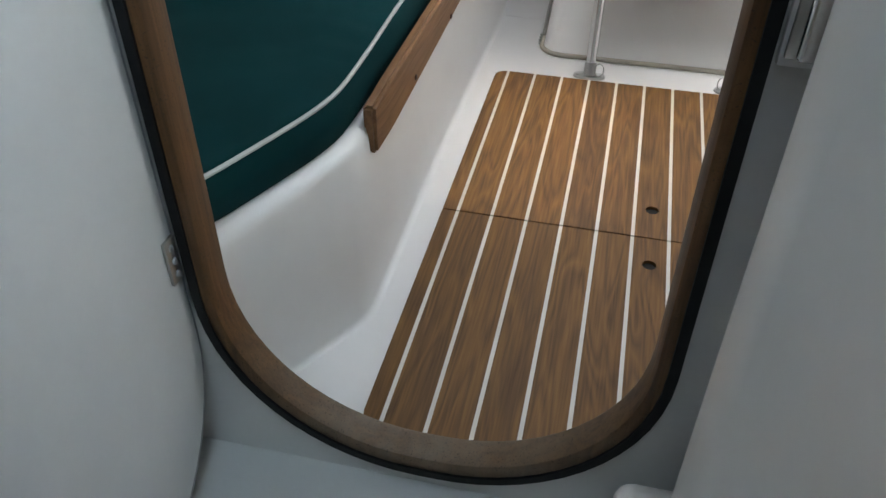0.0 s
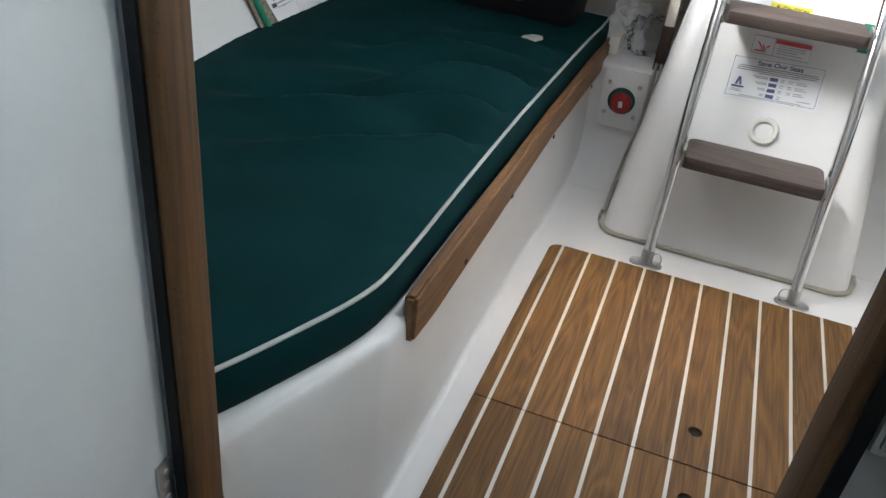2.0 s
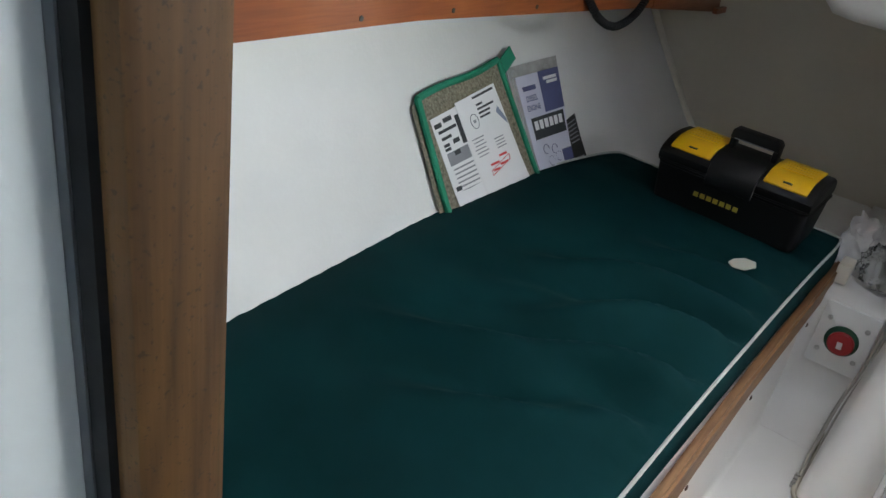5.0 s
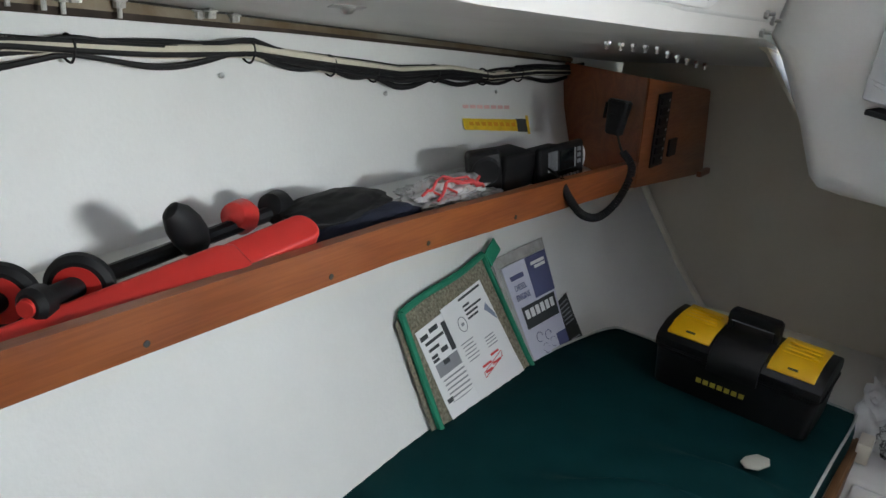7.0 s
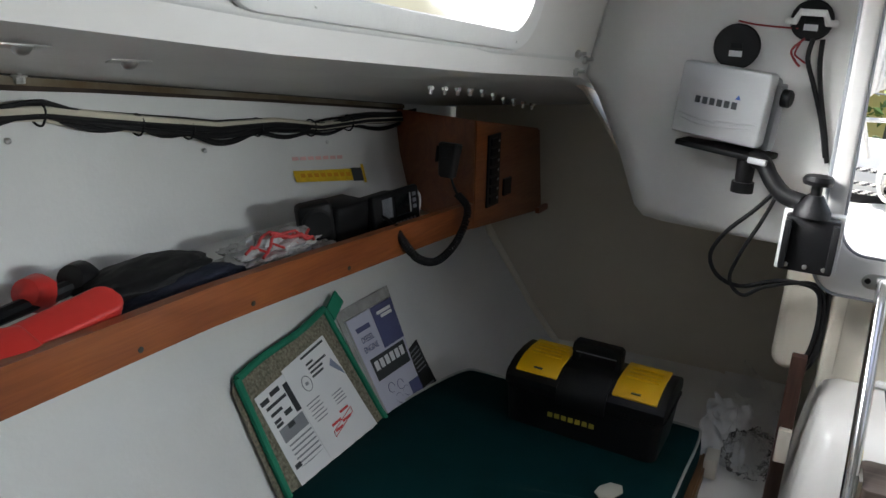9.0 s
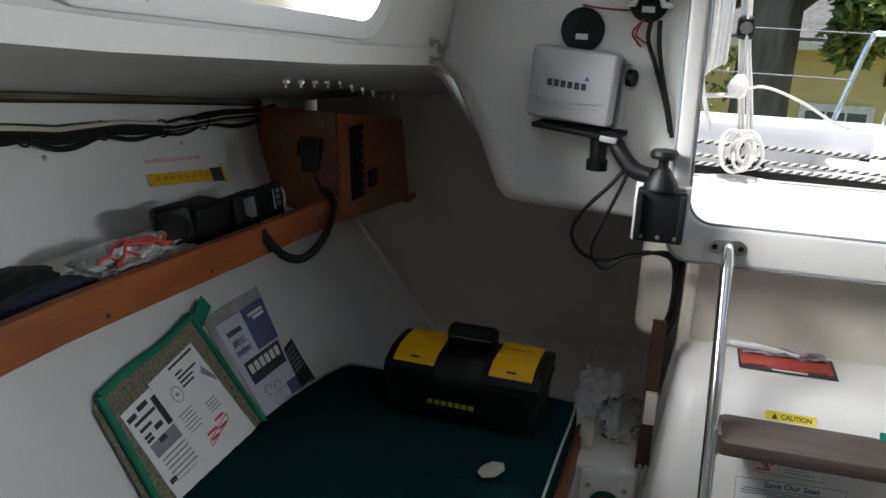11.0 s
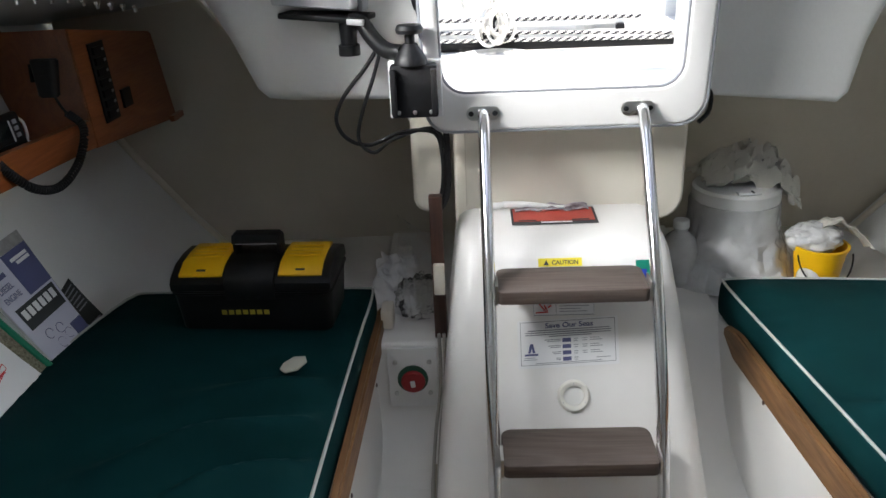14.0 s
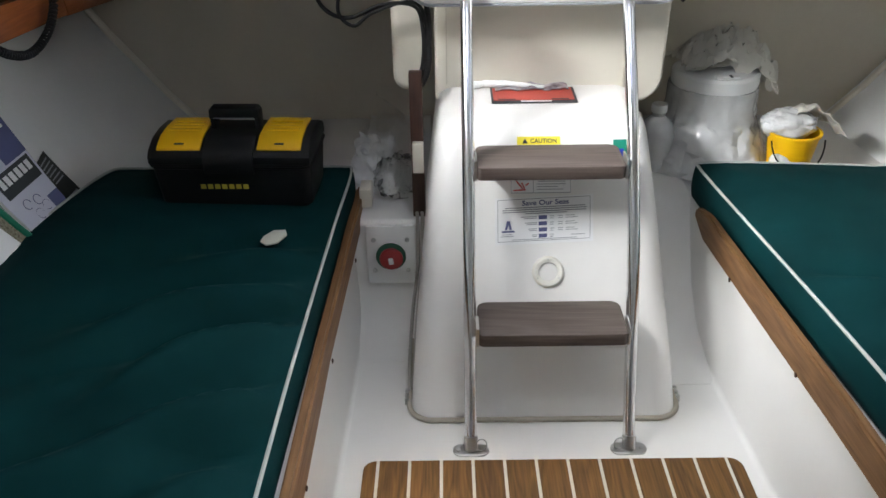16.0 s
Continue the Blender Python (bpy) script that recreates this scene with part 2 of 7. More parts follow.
def prism(pts, h0, h1, axis=2, r=0.0, seg=2, holes=()):
    """A plate with that outline, with holes through it, between two levels of one axis. pts: the two other coordinates, in order."""
    bm = bmesh.new()

    def put(p, h):
        c = list(p)
        c.insert(axis, h)
        return bm.verts.new(c)

    loops = [[put(p, h0) for p in ring] for ring in (pts, *holes)]
    edges = [bm.edges.new((a, b)) for ring in loops for a, b in zip(ring, ring[1:] + ring[:1])]
    if holes:
        faces = [g for g in bmesh.ops.triangle_fill(bm, edges=edges, use_beauty=True)["geom"] if isinstance(g, bmesh.types.BMFace)]
    else:
        faces = [bm.faces.new(loops[0])]
    up = bmesh.ops.extrude_face_region(bm, geom=faces)["geom"]
    d = [0, 0, 0]
    d[axis] = h1 - h0
    bmesh.ops.translate(bm, verts=[g for g in up if isinstance(g, bmesh.types.BMVert)], vec=d)
    bmesh.ops.recalc_face_normals(bm, faces=bm.faces)
    if r:
        rim = [e for e in bm.edges if len(e.link_faces) == 2 and e.calc_face_angle(0) > 1.0]
        bmesh.ops.bevel(bm, geom=rim, offset=r, segments=seg, affect="EDGES", profile=0.5)
    return bm


def rounded(x0, x1, y0, y1, r, seg=6):
    """The outline of a rectangle with round corners, counterclockwise. r: one radius or four, from the corner x0, y0 on."""
    rs = r if isinstance(r, (list, tuple)) else [r] * 4
    out = []
    for (cx, cy), a0, q in zip(((x0 + rs[0], y0 + rs[0]), (x1 - rs[1], y0 + rs[1]), (x1 - rs[2], y1 - rs[2]), (x0 + rs[3], y1 - rs[3])), (180, 270, 0, 90), rs):
        out += [(cx + q * math.cos(radians(a0 + 90 * k / seg)), cy + q * math.sin(radians(a0 + 90 * k / seg))) for k in range(seg + 1)]
    return out


def smooth_path(pts, n=8):
    """A smooth line through some points."""
    p = [Vector(q) for q in pts]
    p = [2 * p[0] - p[1], *p, 2 * p[-1] - p[-2]]
    out = []
    for i in range(1, len(p) - 2):
        for k in range(n):
            t = k / n
            out.append(0.5 * (2 * p[i] + (p[i + 1] - p[i - 1]) * t + (2 * p[i - 1] - 5 * p[i] + 4 * p[i + 1] - p[i + 2]) * t * t
                              + (3 * p[i] - p[i - 1] - 3 * p[i + 1] + p[i + 2]) * t ** 3))
    return out + [p[-2]]


def tube(pts, r, sides=10, closed=False, caps=True):
    """A round bar along a line. r: one radius or one for each point."""
    p = [Vector(q) for q in pts]
    n = len(p)
    bm = bmesh.new()
    rings, up = [], None
    for i in range(n):
        a, b = (p[i - 1], p[(i + 1) % n]) if closed else (p[max(0, i - 1)], p[min(n - 1, i + 1)])
        d = (b - a).normalized()
        if up is None:
            up = d.orthogonal().normalized()
        up = (up - d * up.dot(d)).normalized()
        side = d.cross(up)
        q = r[i] if isinstance(r, (list, tuple)) else r
        rings.append([bm.verts.new(p[i] + q * (math.cos(2 * math.pi * k / sides) * up + math.sin(2 * math.pi * k / sides) * side)) for k in range(sides)])
    for i in range(n if closed else n - 1):
        a, b = rings[i], rings[(i + 1) % n]
        for k in range(sides):
            bm.faces.new((a[k], a[(k + 1) % sides], b[(k + 1) % sides], b[k]))
    if caps and not closed:
        bm.faces.new(rings[0])
        bm.faces.new(rings[-1])
    return bm


def turned(profile, sides=24):
    """A body of revolution round z from (radius, z) pairs."""
    bm = bmesh.new()
    rings = [[bm.verts.new((max(q, 1e-4) * math.cos(2 * math.pi * k / sides), max(q, 1e-4) * math.sin(2 * math.pi * k / sides), z)) for k in range(sides)] for q, z in profile]
    for a, b in zip(rings, rings[1:]):
        for k in range(sides):
            bm.faces.new((a[k], a[(k + 1) % sides], b[(k + 1) % sides], b[k]))
    bm.faces.new(rings[0])
    bm.faces.new(rings[-1])
    return bm


def sheet(f, us, vs, thick=0.0, back=None):
    """A grid surface f(u, v); with thick a second skin lies behind it along back."""
    bm = bmesh.new()
    g = [[bm.verts.new(f(u, v)) for v in vs] for u in us]
    for i in range(len(us) - 1):
        for j in range(len(vs) - 1):
            bm.faces.new((g[i][j], g[i + 1][j], g[i + 1][j + 1], g[i][j + 1]))
    if thick:
        d = Vector(back) * thick
        up = bmesh.ops.extrude_face_region(bm, geom=bm.faces[:])["geom"]
        bmesh.ops.translate(bm, verts=[e for e in up if isinstance(e, bmesh.types.BMVert)], vec=d)
    return bm


def span(a, b, n):
    return [a + (b - a) * k / n for k in range(n + 1)]


def lerp(x, table):
    """A value read off a table of (x, value), with straight lines between."""
    if x <= table[0][0]:
        return table[0][1]
    for (a, u), (b, v) in zip(table, table[1:]):
        if x <= b:
            return u + (v - u) * (x - a) / (b - a)
    return table[-1][1]


# ---- hull, deck and bulkheads ----
HULL = [(-0.2, 0.60), (0.0, 0.74), (0.2, 0.94), (0.3, 1.03), (0.41, 1.115), (0.6, 1.235), (0.75, 1.32), (0.9, 1.385), (1.2, 1.44)]
NARROW = [(-1.2, 0.97), (-0.7, 0.995), (0.0, 1.0), (0.3, 1.0), (0.6, 0.98), (0.9, 0.955), (1.3, 0.92)]


def hull_x(y, z):
    return lerp(z, HULL) * lerp(y, NARROW)


def deck_z(y):
    """The height at which the side deck meets the hull: it falls a little towards the stern."""
    return lerp(y, [(-1.2, 1.218), (-0.7, 1.180), (-0.2, 1.130), (0.8, 1.012), (1.3, 0.958)])


def joint_h(y):
    """The height of the joint between the hull's top and the deck."""
    return lerp(y, [(-1.2, 0.032), (-0.6, 0.028), (-0.2, 0.018), (0.6, 0.016)])


def shelf_z(y):
    return lerp(y, [(-1.2, 0.843), (-0.3, 0.832), (0.55, 0.79), (1.1, 0.738)])


def shelf_x(y):
    return lerp(y, [(-1.2, 1.115), (-0.2, 1.083), (0.55, 1.045), (1.1, 1.02)])


CREASE = [(-1.2, 1.325), (-0.7, 1.275), (-0.4, 1.242), (0.14, 1.195), (0.65, 1.16), (0.8, 1.115), (1.0, 1.075), (1.3, 1.045), (3.0, 1.03)]
SIDE = [(-1.2, 0.93), (0.1, 0.87), (0.70, 0.825), (1.3, 0.80)]


def side_deck(s, y, v):
    """The underside of the side deck, from the hull (v = 0) to the cabin side (v = 1)."""
    z0, z1 = deck_z(y) + joint_h(y), lerp(y, CREASE)
    x0, x1 = hull_x(y, z0) + 0.01, lerp(y, SIDE)
    return Vector((s * (x0 + (x1 - x0) * v), y, z0 + (z1 - z0) * v ** 0.9))


YS = span(-1.2, 1.3, 30)
for s, name in ((-1, "wall_hull_starboard"), (1, "wall_hull_port")):
    bm = sheet(lambda y, v, s=s: (s * hull_x(y, -0.2 + v * (deck_z(y) + 0.25)), y, -0.2 + v * (deck_z(y) + 0.25)), YS, span(0, 1, 24), 0.03, (s, 0, 0))
    tagged(part(name, bm, LINER), "off-white painted inside of the hull, leaning outwards", "wall", kind="structure")
    bm = sheet(lambda y, v, s=s: side_deck(s, y, v), span(-1.2, 1.30, 30), span(0, 1, 10), 0.03, (0, 0, 1))
    tagged(part("ceiling_side_deck_" + ("starboard" if s < 0 else "port"), bm, LINER), "off-white underside of the side deck", "ceiling", kind="structure")


def cabin_side(s):
    """The inside of the cabin trunk's side, with its long portlight opening."""
    outer = [(y, lerp(y, CREASE) - 0.083 * -y) for y in (-1.2, -0.7, -0.4, 0.14, 0.65, 0.8)] + [(0.8, 1.80), (-1.2, 1.62)]
    hole = rounded(-0.47, 0.255, 1.281, 1.45, [0.05, 0.06, 0.05, 0.05])
    bm = prism(outer, 0.0, 0.03, axis=0, holes=[hole])
    for v in bm.verts:
        v.co = on_cabin_side(s, v.co.y, v.co.z, -v.co.x)
    return bm


def on_cabin_side(s, y, z, inward=0.0):
    """A point of the cabin side; heights are given as at y = 0 and fall towards the stern with the deck."""
    z = z - 0.083 * y
    return Vector((s * (lerp(y, SIDE) - 0.20 * (z - lerp(y, CREASE)) - inward), y, z))


HAZY = glass("hazy_acrylic", (0.97, 0.92, 0.93), 0.6, 1.05)
for s, name, win in ((-1, "wall_cabin_starboard", "window_1"), (1, "wall_cabin_port", "window_2")):
    tagged(part(name, cabin_side(s), GELCOAT), "smooth white cabin side with a long portlight", "wall", kind="structure")
    w = thing(win, "long rounded portlight in a white moulded frame", "window", kind="structure")
    bm = prism(rounded(-0.52, 0.300, 1.250, 1.495, [0.07, 0.08, 0.07, 0.07], 8), -0.012, 0.0, axis=0, r=0.004, holes=[rounded(-0.47, 0.255, 1.283, 1.448, [0.05, 0.06, 0.05, 0.05], 8)])
    for v in bm.verts:
        v.co = on_cabin_side(s, v.co.y, v.co.z, -v.co.x)
    part("window_frame", bm, WHITEP, w)
    bm = prism(rounded(-0.47, 0.255, 1.281, 1.45, [0.05, 0.06, 0.05, 0.05]), 0.012, 0.018, axis=0)
    for v in bm.verts:
        v.co = on_cabin_side(s, v.co.y, v.co.z, -v.co.x)
    pane = part("pane", bm, HAZY, w)
    pane.visible_shadow = False
    for k in range(9):
        c = on_cabin_side(s, -0.44 + k * 0.083, 1.267, 0.012)
        part("screw", join(bmesh.new(), turned([(0.0035, 0), (0.0035, 0.0015), (0.001, 0.002)], 8), Matrix.Translation(c) @ pose(0, 0, 0, 0, -90 * -s, 0)), STEEL, w)



def cove(s, y, t):
    """The soft moulded curve between the side deck and the cabin side."""
    a, c = side_deck(s, y, 0.40), side_deck(s, y, 0.985)
    b = on_cabin_side(s, y, lerp(y, CREASE) + 0.042 + 0.083 * y)
    return (1 - t) ** 2 * a + 2 * t * (1 - t) * c + t * t * b + Vector((-s * 0.002, 0, -0.002))


for s, name in ((-1, "ceiling_cove_starboard"), (1, "ceiling_cove_port")):
    tagged(part(name, sheet(lambda y, t, s=s: cove(s, y, t), span(-1.19, 0.655, 30), span(0, 1, 16), 0.002, (0, 0, 1)), LINER, smooth=70), "soft moulded curve between side deck and cabin side", "ceiling", kind="structure")

# Coachroof with the sliding hatch drawn back, and the roof of the fore cabin; each also has an added, unseen acrylic
# hatch.
bm = prism([(-0.86, -1.2), (0.86, -1.2), (0.86, 0.70), (0.28, 0.70), (0.28, 0.515), (-0.27, 0.515), (-0.27, 0.70), (-0.86, 0.70)], 1.66, 1.70, holes=[rounded(-0.26, 0.26, -0.54, -0.02, 0.04)])
tagged(part("ceiling", bm, LINER), "white cabin headliner with an added, unseen acrylic hatch", "ceiling", kind="structure")
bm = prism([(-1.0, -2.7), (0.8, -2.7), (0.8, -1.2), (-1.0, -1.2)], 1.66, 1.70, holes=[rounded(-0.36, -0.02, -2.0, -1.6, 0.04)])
tagged(part("ceiling_fore_cabin", bm, LINER), "white fore cabin headliner with an added, unseen acrylic hatch", "ceiling", kind="structure")


def door_outline(x0, x1, z0, z1, r, seg=10):
    return rounded(x0, x1, z0, z1, [r, r, 0.08, 0.08], seg)


half = [(hull_x(-1.2, z) + 0.02, z) for z in (-0.2, 0.0, 0.2, 0.41, 0.6, 0.9, 1.2)] + [(0.95, 1.36), (0.88, 1.7)]
bm = prism(half + [(-x, z) for x, z in reversed(half)], -1.223, -1.2, axis=1, holes=[door_outline(-0.495, -0.018, 0.118, 1.60, 0.225)])
tagged(part("wall_fore_bulkhead", bm, LINER), "off-white bulkhead with a round-bottomed doorway", "wall", kind="structure")
frame_thing = thing("door_frame", "varnished teak door frame with a rounded bottom, dark on its edge", "door frame", kind="structure")
bm = prism(door_outline(-0.4995, -0.0125, 0.1225, 1.606, 0.232, 14), -1.234, -1.194, axis=1, r=0.006, holes=[door_outline(-0.479, -0.034, 0.150, 1.58, 0.210, 14)])
part("frame_ring", bm, TEAK_Z, frame_thing)
bm = prism(door_outline(-0.500, -0.012, 0.122, 1.6065, 0.2325, 14), -1.2375, -1.2325, axis=1, holes=[door_outline(-0.4905, -0.022, 0.132, 1.592, 0.222, 14)])
part("door_seal", bm, RUBBER, frame_thing, "black door seal")

# Aft bulkhead, with the lip of its moulding over the quarter berths.
AFT = [(-0.61, 0.852), (-0.66, 0.858), (-0.685, 0.88), (-0.735, 0.994), (-0.80, 1.12), (-0.83, 1.17), (-0.79, 1.35), (-0.74, 1.66), (-0.275, 1.66), (-0.275, 0.866), (0.285, 0.866), (0.285, 1.66),
       (0.74, 1.66), (0.79, 1.35), (0.80, 1.15), (0.72, 1.02), (0.69, 0.94), (0.665, 0.83), (0.64, 0.808), (0.60, 0.812), (0.34, 0.838), (0.30, 0.80), (-0.335, 0.80), (-0.36, 0.851)]
def soft_bulkhead(outline, y0, depth):
    """The bulkhead's face with its outer edge rolled back: a wide roll low down, a tight one beside the cabin side."""
    n = len(outline)
    inward = []
    for i in range(n):
        (ax, az), (bx, bz) = outline[i - 1], outline[(i + 1) % n]
        d = math.hypot(bx - ax, bz - az)
        inward.append((-(bz - az) / d, (bx - ax) / d))
    area = sum(p[0] * q[1] - q[0] * p[1] for p, q in zip(outline, outline[1:] + outline[:1]))
    turn = 1 if area > 0 else -1
    roll = [lerp(z, [(0.80, 0.030), (0.88, 0.050), (1.05, 0.060), (1.13, 0.045), (1.2, 0.010), (1.6, 0.004), (1.66, 0.0)]) * (1.0 if x < 0 else 0.6) * (0.0 if abs(x) < 0.3 and z > 0.86 else 0.3 if abs(x) < 0.4 else 1) for x, z in outline]
    bm = bmesh.new()
    rings = []
    for k in range(8):
        a = radians(90 * k / 7)
        rings.append([bm.verts.new((x + turn * q[0] * r * (1 - math.sin(a)), y0 + r * (1 - math.cos(a)), z + turn * q[1] * r * (1 - math.sin(a)))) for (x, z), q, r in zip(outline, inward, roll)])
    rings.append([bm.verts.new((x, y0 + depth, z)) for x, z in outline])
    for a, b in zip(rings, rings[1:]):
        for i in range(n):
            bm.faces.new((a[i], a[(i + 1) % n], b[(i + 1) % n], b[i]))
    bm.faces.new(rings[0])
    bm.faces.new(rings[-1])
    bmesh.ops.remove_doubles(bm, verts=bm.verts[:], dist=1e-6)
    return bm


bm = soft_bulkhead(AFT, 0.65, 0.10)
tagged(part("wall_aft_bulkhead", bm, LINER, smooth=50), "smooth white moulded aft bulkhead with rounded lower lip", "wall", kind="structure")
bm = sheet(lambda x, v: (x, 1.22 - 0.12 * (abs(x) / 1.2) ** 4 - 0.05 * v, v * lerp(abs(x), [(0.0, 0.856), (0.60, 0.856), (0.68, 0.93), (0.88, 1.20)])), span(-1.3, 1.3, 52), span(0.0, 1.0, 8), 0.03, (0, 1, 0))
tagged(part("wall_quarter_berth", bm, BEIGE), "dull beige painted end of the quarter berths", "wall", kind="structure")
bm = sheet(lambda x, y: (x, y, lerp(abs(x), [(0, 0.838), (0.58, 0.840), (0.66, 0.89), (0.86, 1.15), (0.98, 1.17)])), span(-0.98, 0.98, 28), span(0.712, 1.3, 4), 0.012, (0, 0, 1))
tagged(part("ceiling_quarter_berth", bm, BEIGE), "beige underside of the cockpit seats", "ceiling", kind="structure")

# Companionway surround, a thick white board with a rounded opening.
w = thing("companionway_frame", "thick white moulded companionway surround with an opening that widens upwards", "door frame", kind="structure")
def flare(ring):
    return [(x * (1 + 0.10 * max(0, z - 0.9)), z) for x, z in ring]
bm = prism(flare(rounded(-0.285, 0.30, 0.812, 1.66, [0.05, 0.06, 0.02, 0.02])), 0.50, 0.524, axis=1, r=0.008, seg=3,
           holes=[flare(rounded(-0.252, 0.248, 0.892, 1.62, [0.05, 0.05, 0.03, 0.03]))])
part("surround", bm, GELCOAT, w)
outer_u = [(-0.285, 1.66)] + rounded(-0.285, 0.30, 0.812, 1.66, [0.05, 0.06, 0.02, 0.02])[:14] + [(0.30, 1.66)]
inner_u = [(-0.277, 1.66)] + rounded(-0.277, 0.292, 0.82, 1.65, [0.045, 0.055, 0.03, 0.03])[:14] + [(0.292, 1.66)]
bm = prism(flare(outer_u + inner_u[::-1]), 0.524, 0.65, axis=1)
part("sleeve", bm, GELCOAT, w)
for ring_, r_ in ((rounded(-0.286, 0.301, 0.811, 1.66, [0.05, 0.06, 0.02, 0.02], 8), 0.0045), (rounded(-0.251, 0.247, 0.893, 1.62, [0.05, 0.05, 0.03, 0.03], 8), 0.0035)):
    part("edge_bead", tube([(x, 0.507, z) for x, z in flare(ring_)], r_, 8, closed=True), mat("grey_bead", (0.33, 0.34, 0.36), 0.5) if "grey_bead" not in bpy.data.materials else bpy.data.materials["grey_bead"], w, "grey edge bead")

# Cabin sole, fore cabin sole and the quarter berth platform.
bm = prism([(-0.75, -1.2), (0.75, -1.2), (0.75, 1.25), (-0.75, 1.25)], -0.05, 0.0)
tagged(part("floor", bm, GELCOAT), "glossy white moulded cabin sole", "floor", kind="structure")
bm = prism([(-1.0, -2.7), (0.8, -2.7), (0.8, -1.2), (-1.0, -1.2)], -0.05, 0.09)
tagged(part("floor_fore_cabin", bm, LINER), "off-white fore cabin sole", "floor", kind="structure")


def riser_line(s):
    """The foot and the top of a berth's front, as (foot x, y, top x, y) along its length."""
    if s < 0:
        return [(-0.66, -1.20, -0.68, -1.20), (-0.515, -1.02, -0.560, -1.09), (-0.447, -0.895, -0.466, -0.845), (-0.440, -0.875, -0.458, -0.825), (-0.444, -0.4, -0.458, -0.4),
                (-0.440, 0.0, -0.455, 0.0), (-0.427, 0.68, -0.440, 0.68), (-0.427, 1.2, -0.44, 1.2)]
    return [(0.49, -1.20, 0.51, -1.20), (0.455, -0.5, 0.47, -0.5), (0.425, -0.07, 0.44, -0.07), (0.393, 0.65, 0.405, 0.65), (0.385, 1.2, 0.40, 1.2)]


def berth(s):
    """A moulded berth base: front, round upper edge and top."""
    bm = bmesh.new()
    rows = []
    for fx, fy, tx, ty in riser_line(s):
        ring = []
        for k in range(5):
            a = radians(90 * k / 4)
            ring.append((fx - s * 0.012 * (1 - math.sin(a)), fy, 0.012 * (1 - math.cos(a)) + 0.001))
        for k in range(1, 5):
            ring.append((fx + (tx - fx) * k / 5, fy + (ty - fy) * k / 5, 0.022 + 0.248 * k / 5))
        for k in range(5):
            a = radians(90 * k / 4)
            ring.append((tx + s * 0.022 * (1 - math.cos(a)), ty, 0.271 + 0.022 * math.sin(a)))
        ring.append((s * hull_x(ty, 0.293) + s * 0.02, ty, 0.293))
        rows.append([bm.verts.new(c) for c in ring])
    for a, b in zip(rows, rows[1:]):
        for k in range(len(a) - 1):
            bm.faces.new((a[k], a[k + 1], b[k + 1], b[k]))
    return bm


for s, name in ((-1, "berth_base"), (1, "berth_base")):
    tagged(part(name, berth(s), GELCOAT, smooth=24), "white moulded berth base with a rounded upper edge", "berth", group="berths", kind="structure")

# ---- teak and holly floor ----
HALF, PITCH, HOLLY_W = 0.387, 0.065, 0.0065
panel_thing = thing("floor_panel", "teak and holly cabin floor boards in two lifting panels", "floor panel", kind="structure")
bm = prism(rounded(-HALF, HALF, -1.10, 0.0, 0.05), 0.001, 0.003)
part("caulk_bed", bm, SHADOWGAP, panel_thing)
edges = [-HALF] + [(i - 5.5) * PITCH for i in range(12)] + [HALF]


def board(x0, x1, y0, y1, hole=None, r=(0.002, 0.002, 0.002, 0.002)):
    ring = rounded(x0, x1, y0, y1, list(r), 4)
    holes = []
    if hole:
        holes = [[(hole[0] + 0.0125 * math.cos(-a), hole[1] + 0.0125 * math.sin(-a)) for a in span(0, 2 * math.pi, 16)[:-1]]]
    return prism(ring, 0.003, 0.009, holes=holes)


for y0, y1, hy in ((-0.5785, 0.0, -0.493), (-1.10, -0.5815, -0.656)):
    for k in range(13):
        x0 = edges[k] + (HOLLY_W / 2 if k else 0)
        x1 = edges[k + 1] - (HOLLY_W / 2 if k < 12 else 0)
        r = [0.001] * 4
        far = y1 == 0.0
        if k == 0:
            r[3 if far else 0] = 0.026
        if k == 12:
            r[2 if far else 1] = 0.026
        part("plank", board(x0, x1, y0, y1, (0.0, hy) if k == 6 else None, r), PLANK, panel_thing, smooth=0)
        if k < 12:
            part("holly_strip", prism([(x1, y0), (x1 + HOLLY_W, y0), (x1 + HOLLY_W, y1), (x1, y1)], 0.003, 0.0086), HOLLY, panel_thing, smooth=0)


# ---- berths ----
def cushion(s):
    """A boxed cushion with soft edges and a few creases."""
    if s < 0:
        ring = [(-0.63, -1.16), (-0.577, -1.07), (-0.53, -0.965), (-0.489, -0.865), (-0.476, -0.79), (-0.474, -0.5), (-0.465, -0.1), (-0.452, 0.35), (-0.437, 0.61), (-0.455, 0.64),
                (-1.00, 0.62), (-1.050, 0.585), (-1.115, 0.25), (-1.14, -0.09), (-1.145, -0.45), (-1.12, -0.9), (-1.09, -1.16)]
    else:
        ring = [(0.54, -1.16), (0.51, -0.6), (0.486, -0.2), (0.455, 0.12), (0.405, 0.60), (0.415, 0.64), (1.00, 0.585), (1.04, 0.54), (1.095, 0.25), (1.115, -0.09), (1.12, -0.45), (1.07, -1.16)]
        ring.reverse()
    return ring


def dense(ring, step):
    out = []
    for a, b in zip(ring, ring[1:] + ring[:1]):
        n = max(1, round(math.dist(a, b) / step))
        out += [(a[0] + (b[0] - a[0]) * k / n, a[1] + (b[1] - a[1]) * k / n) for k in range(n)]
    return out


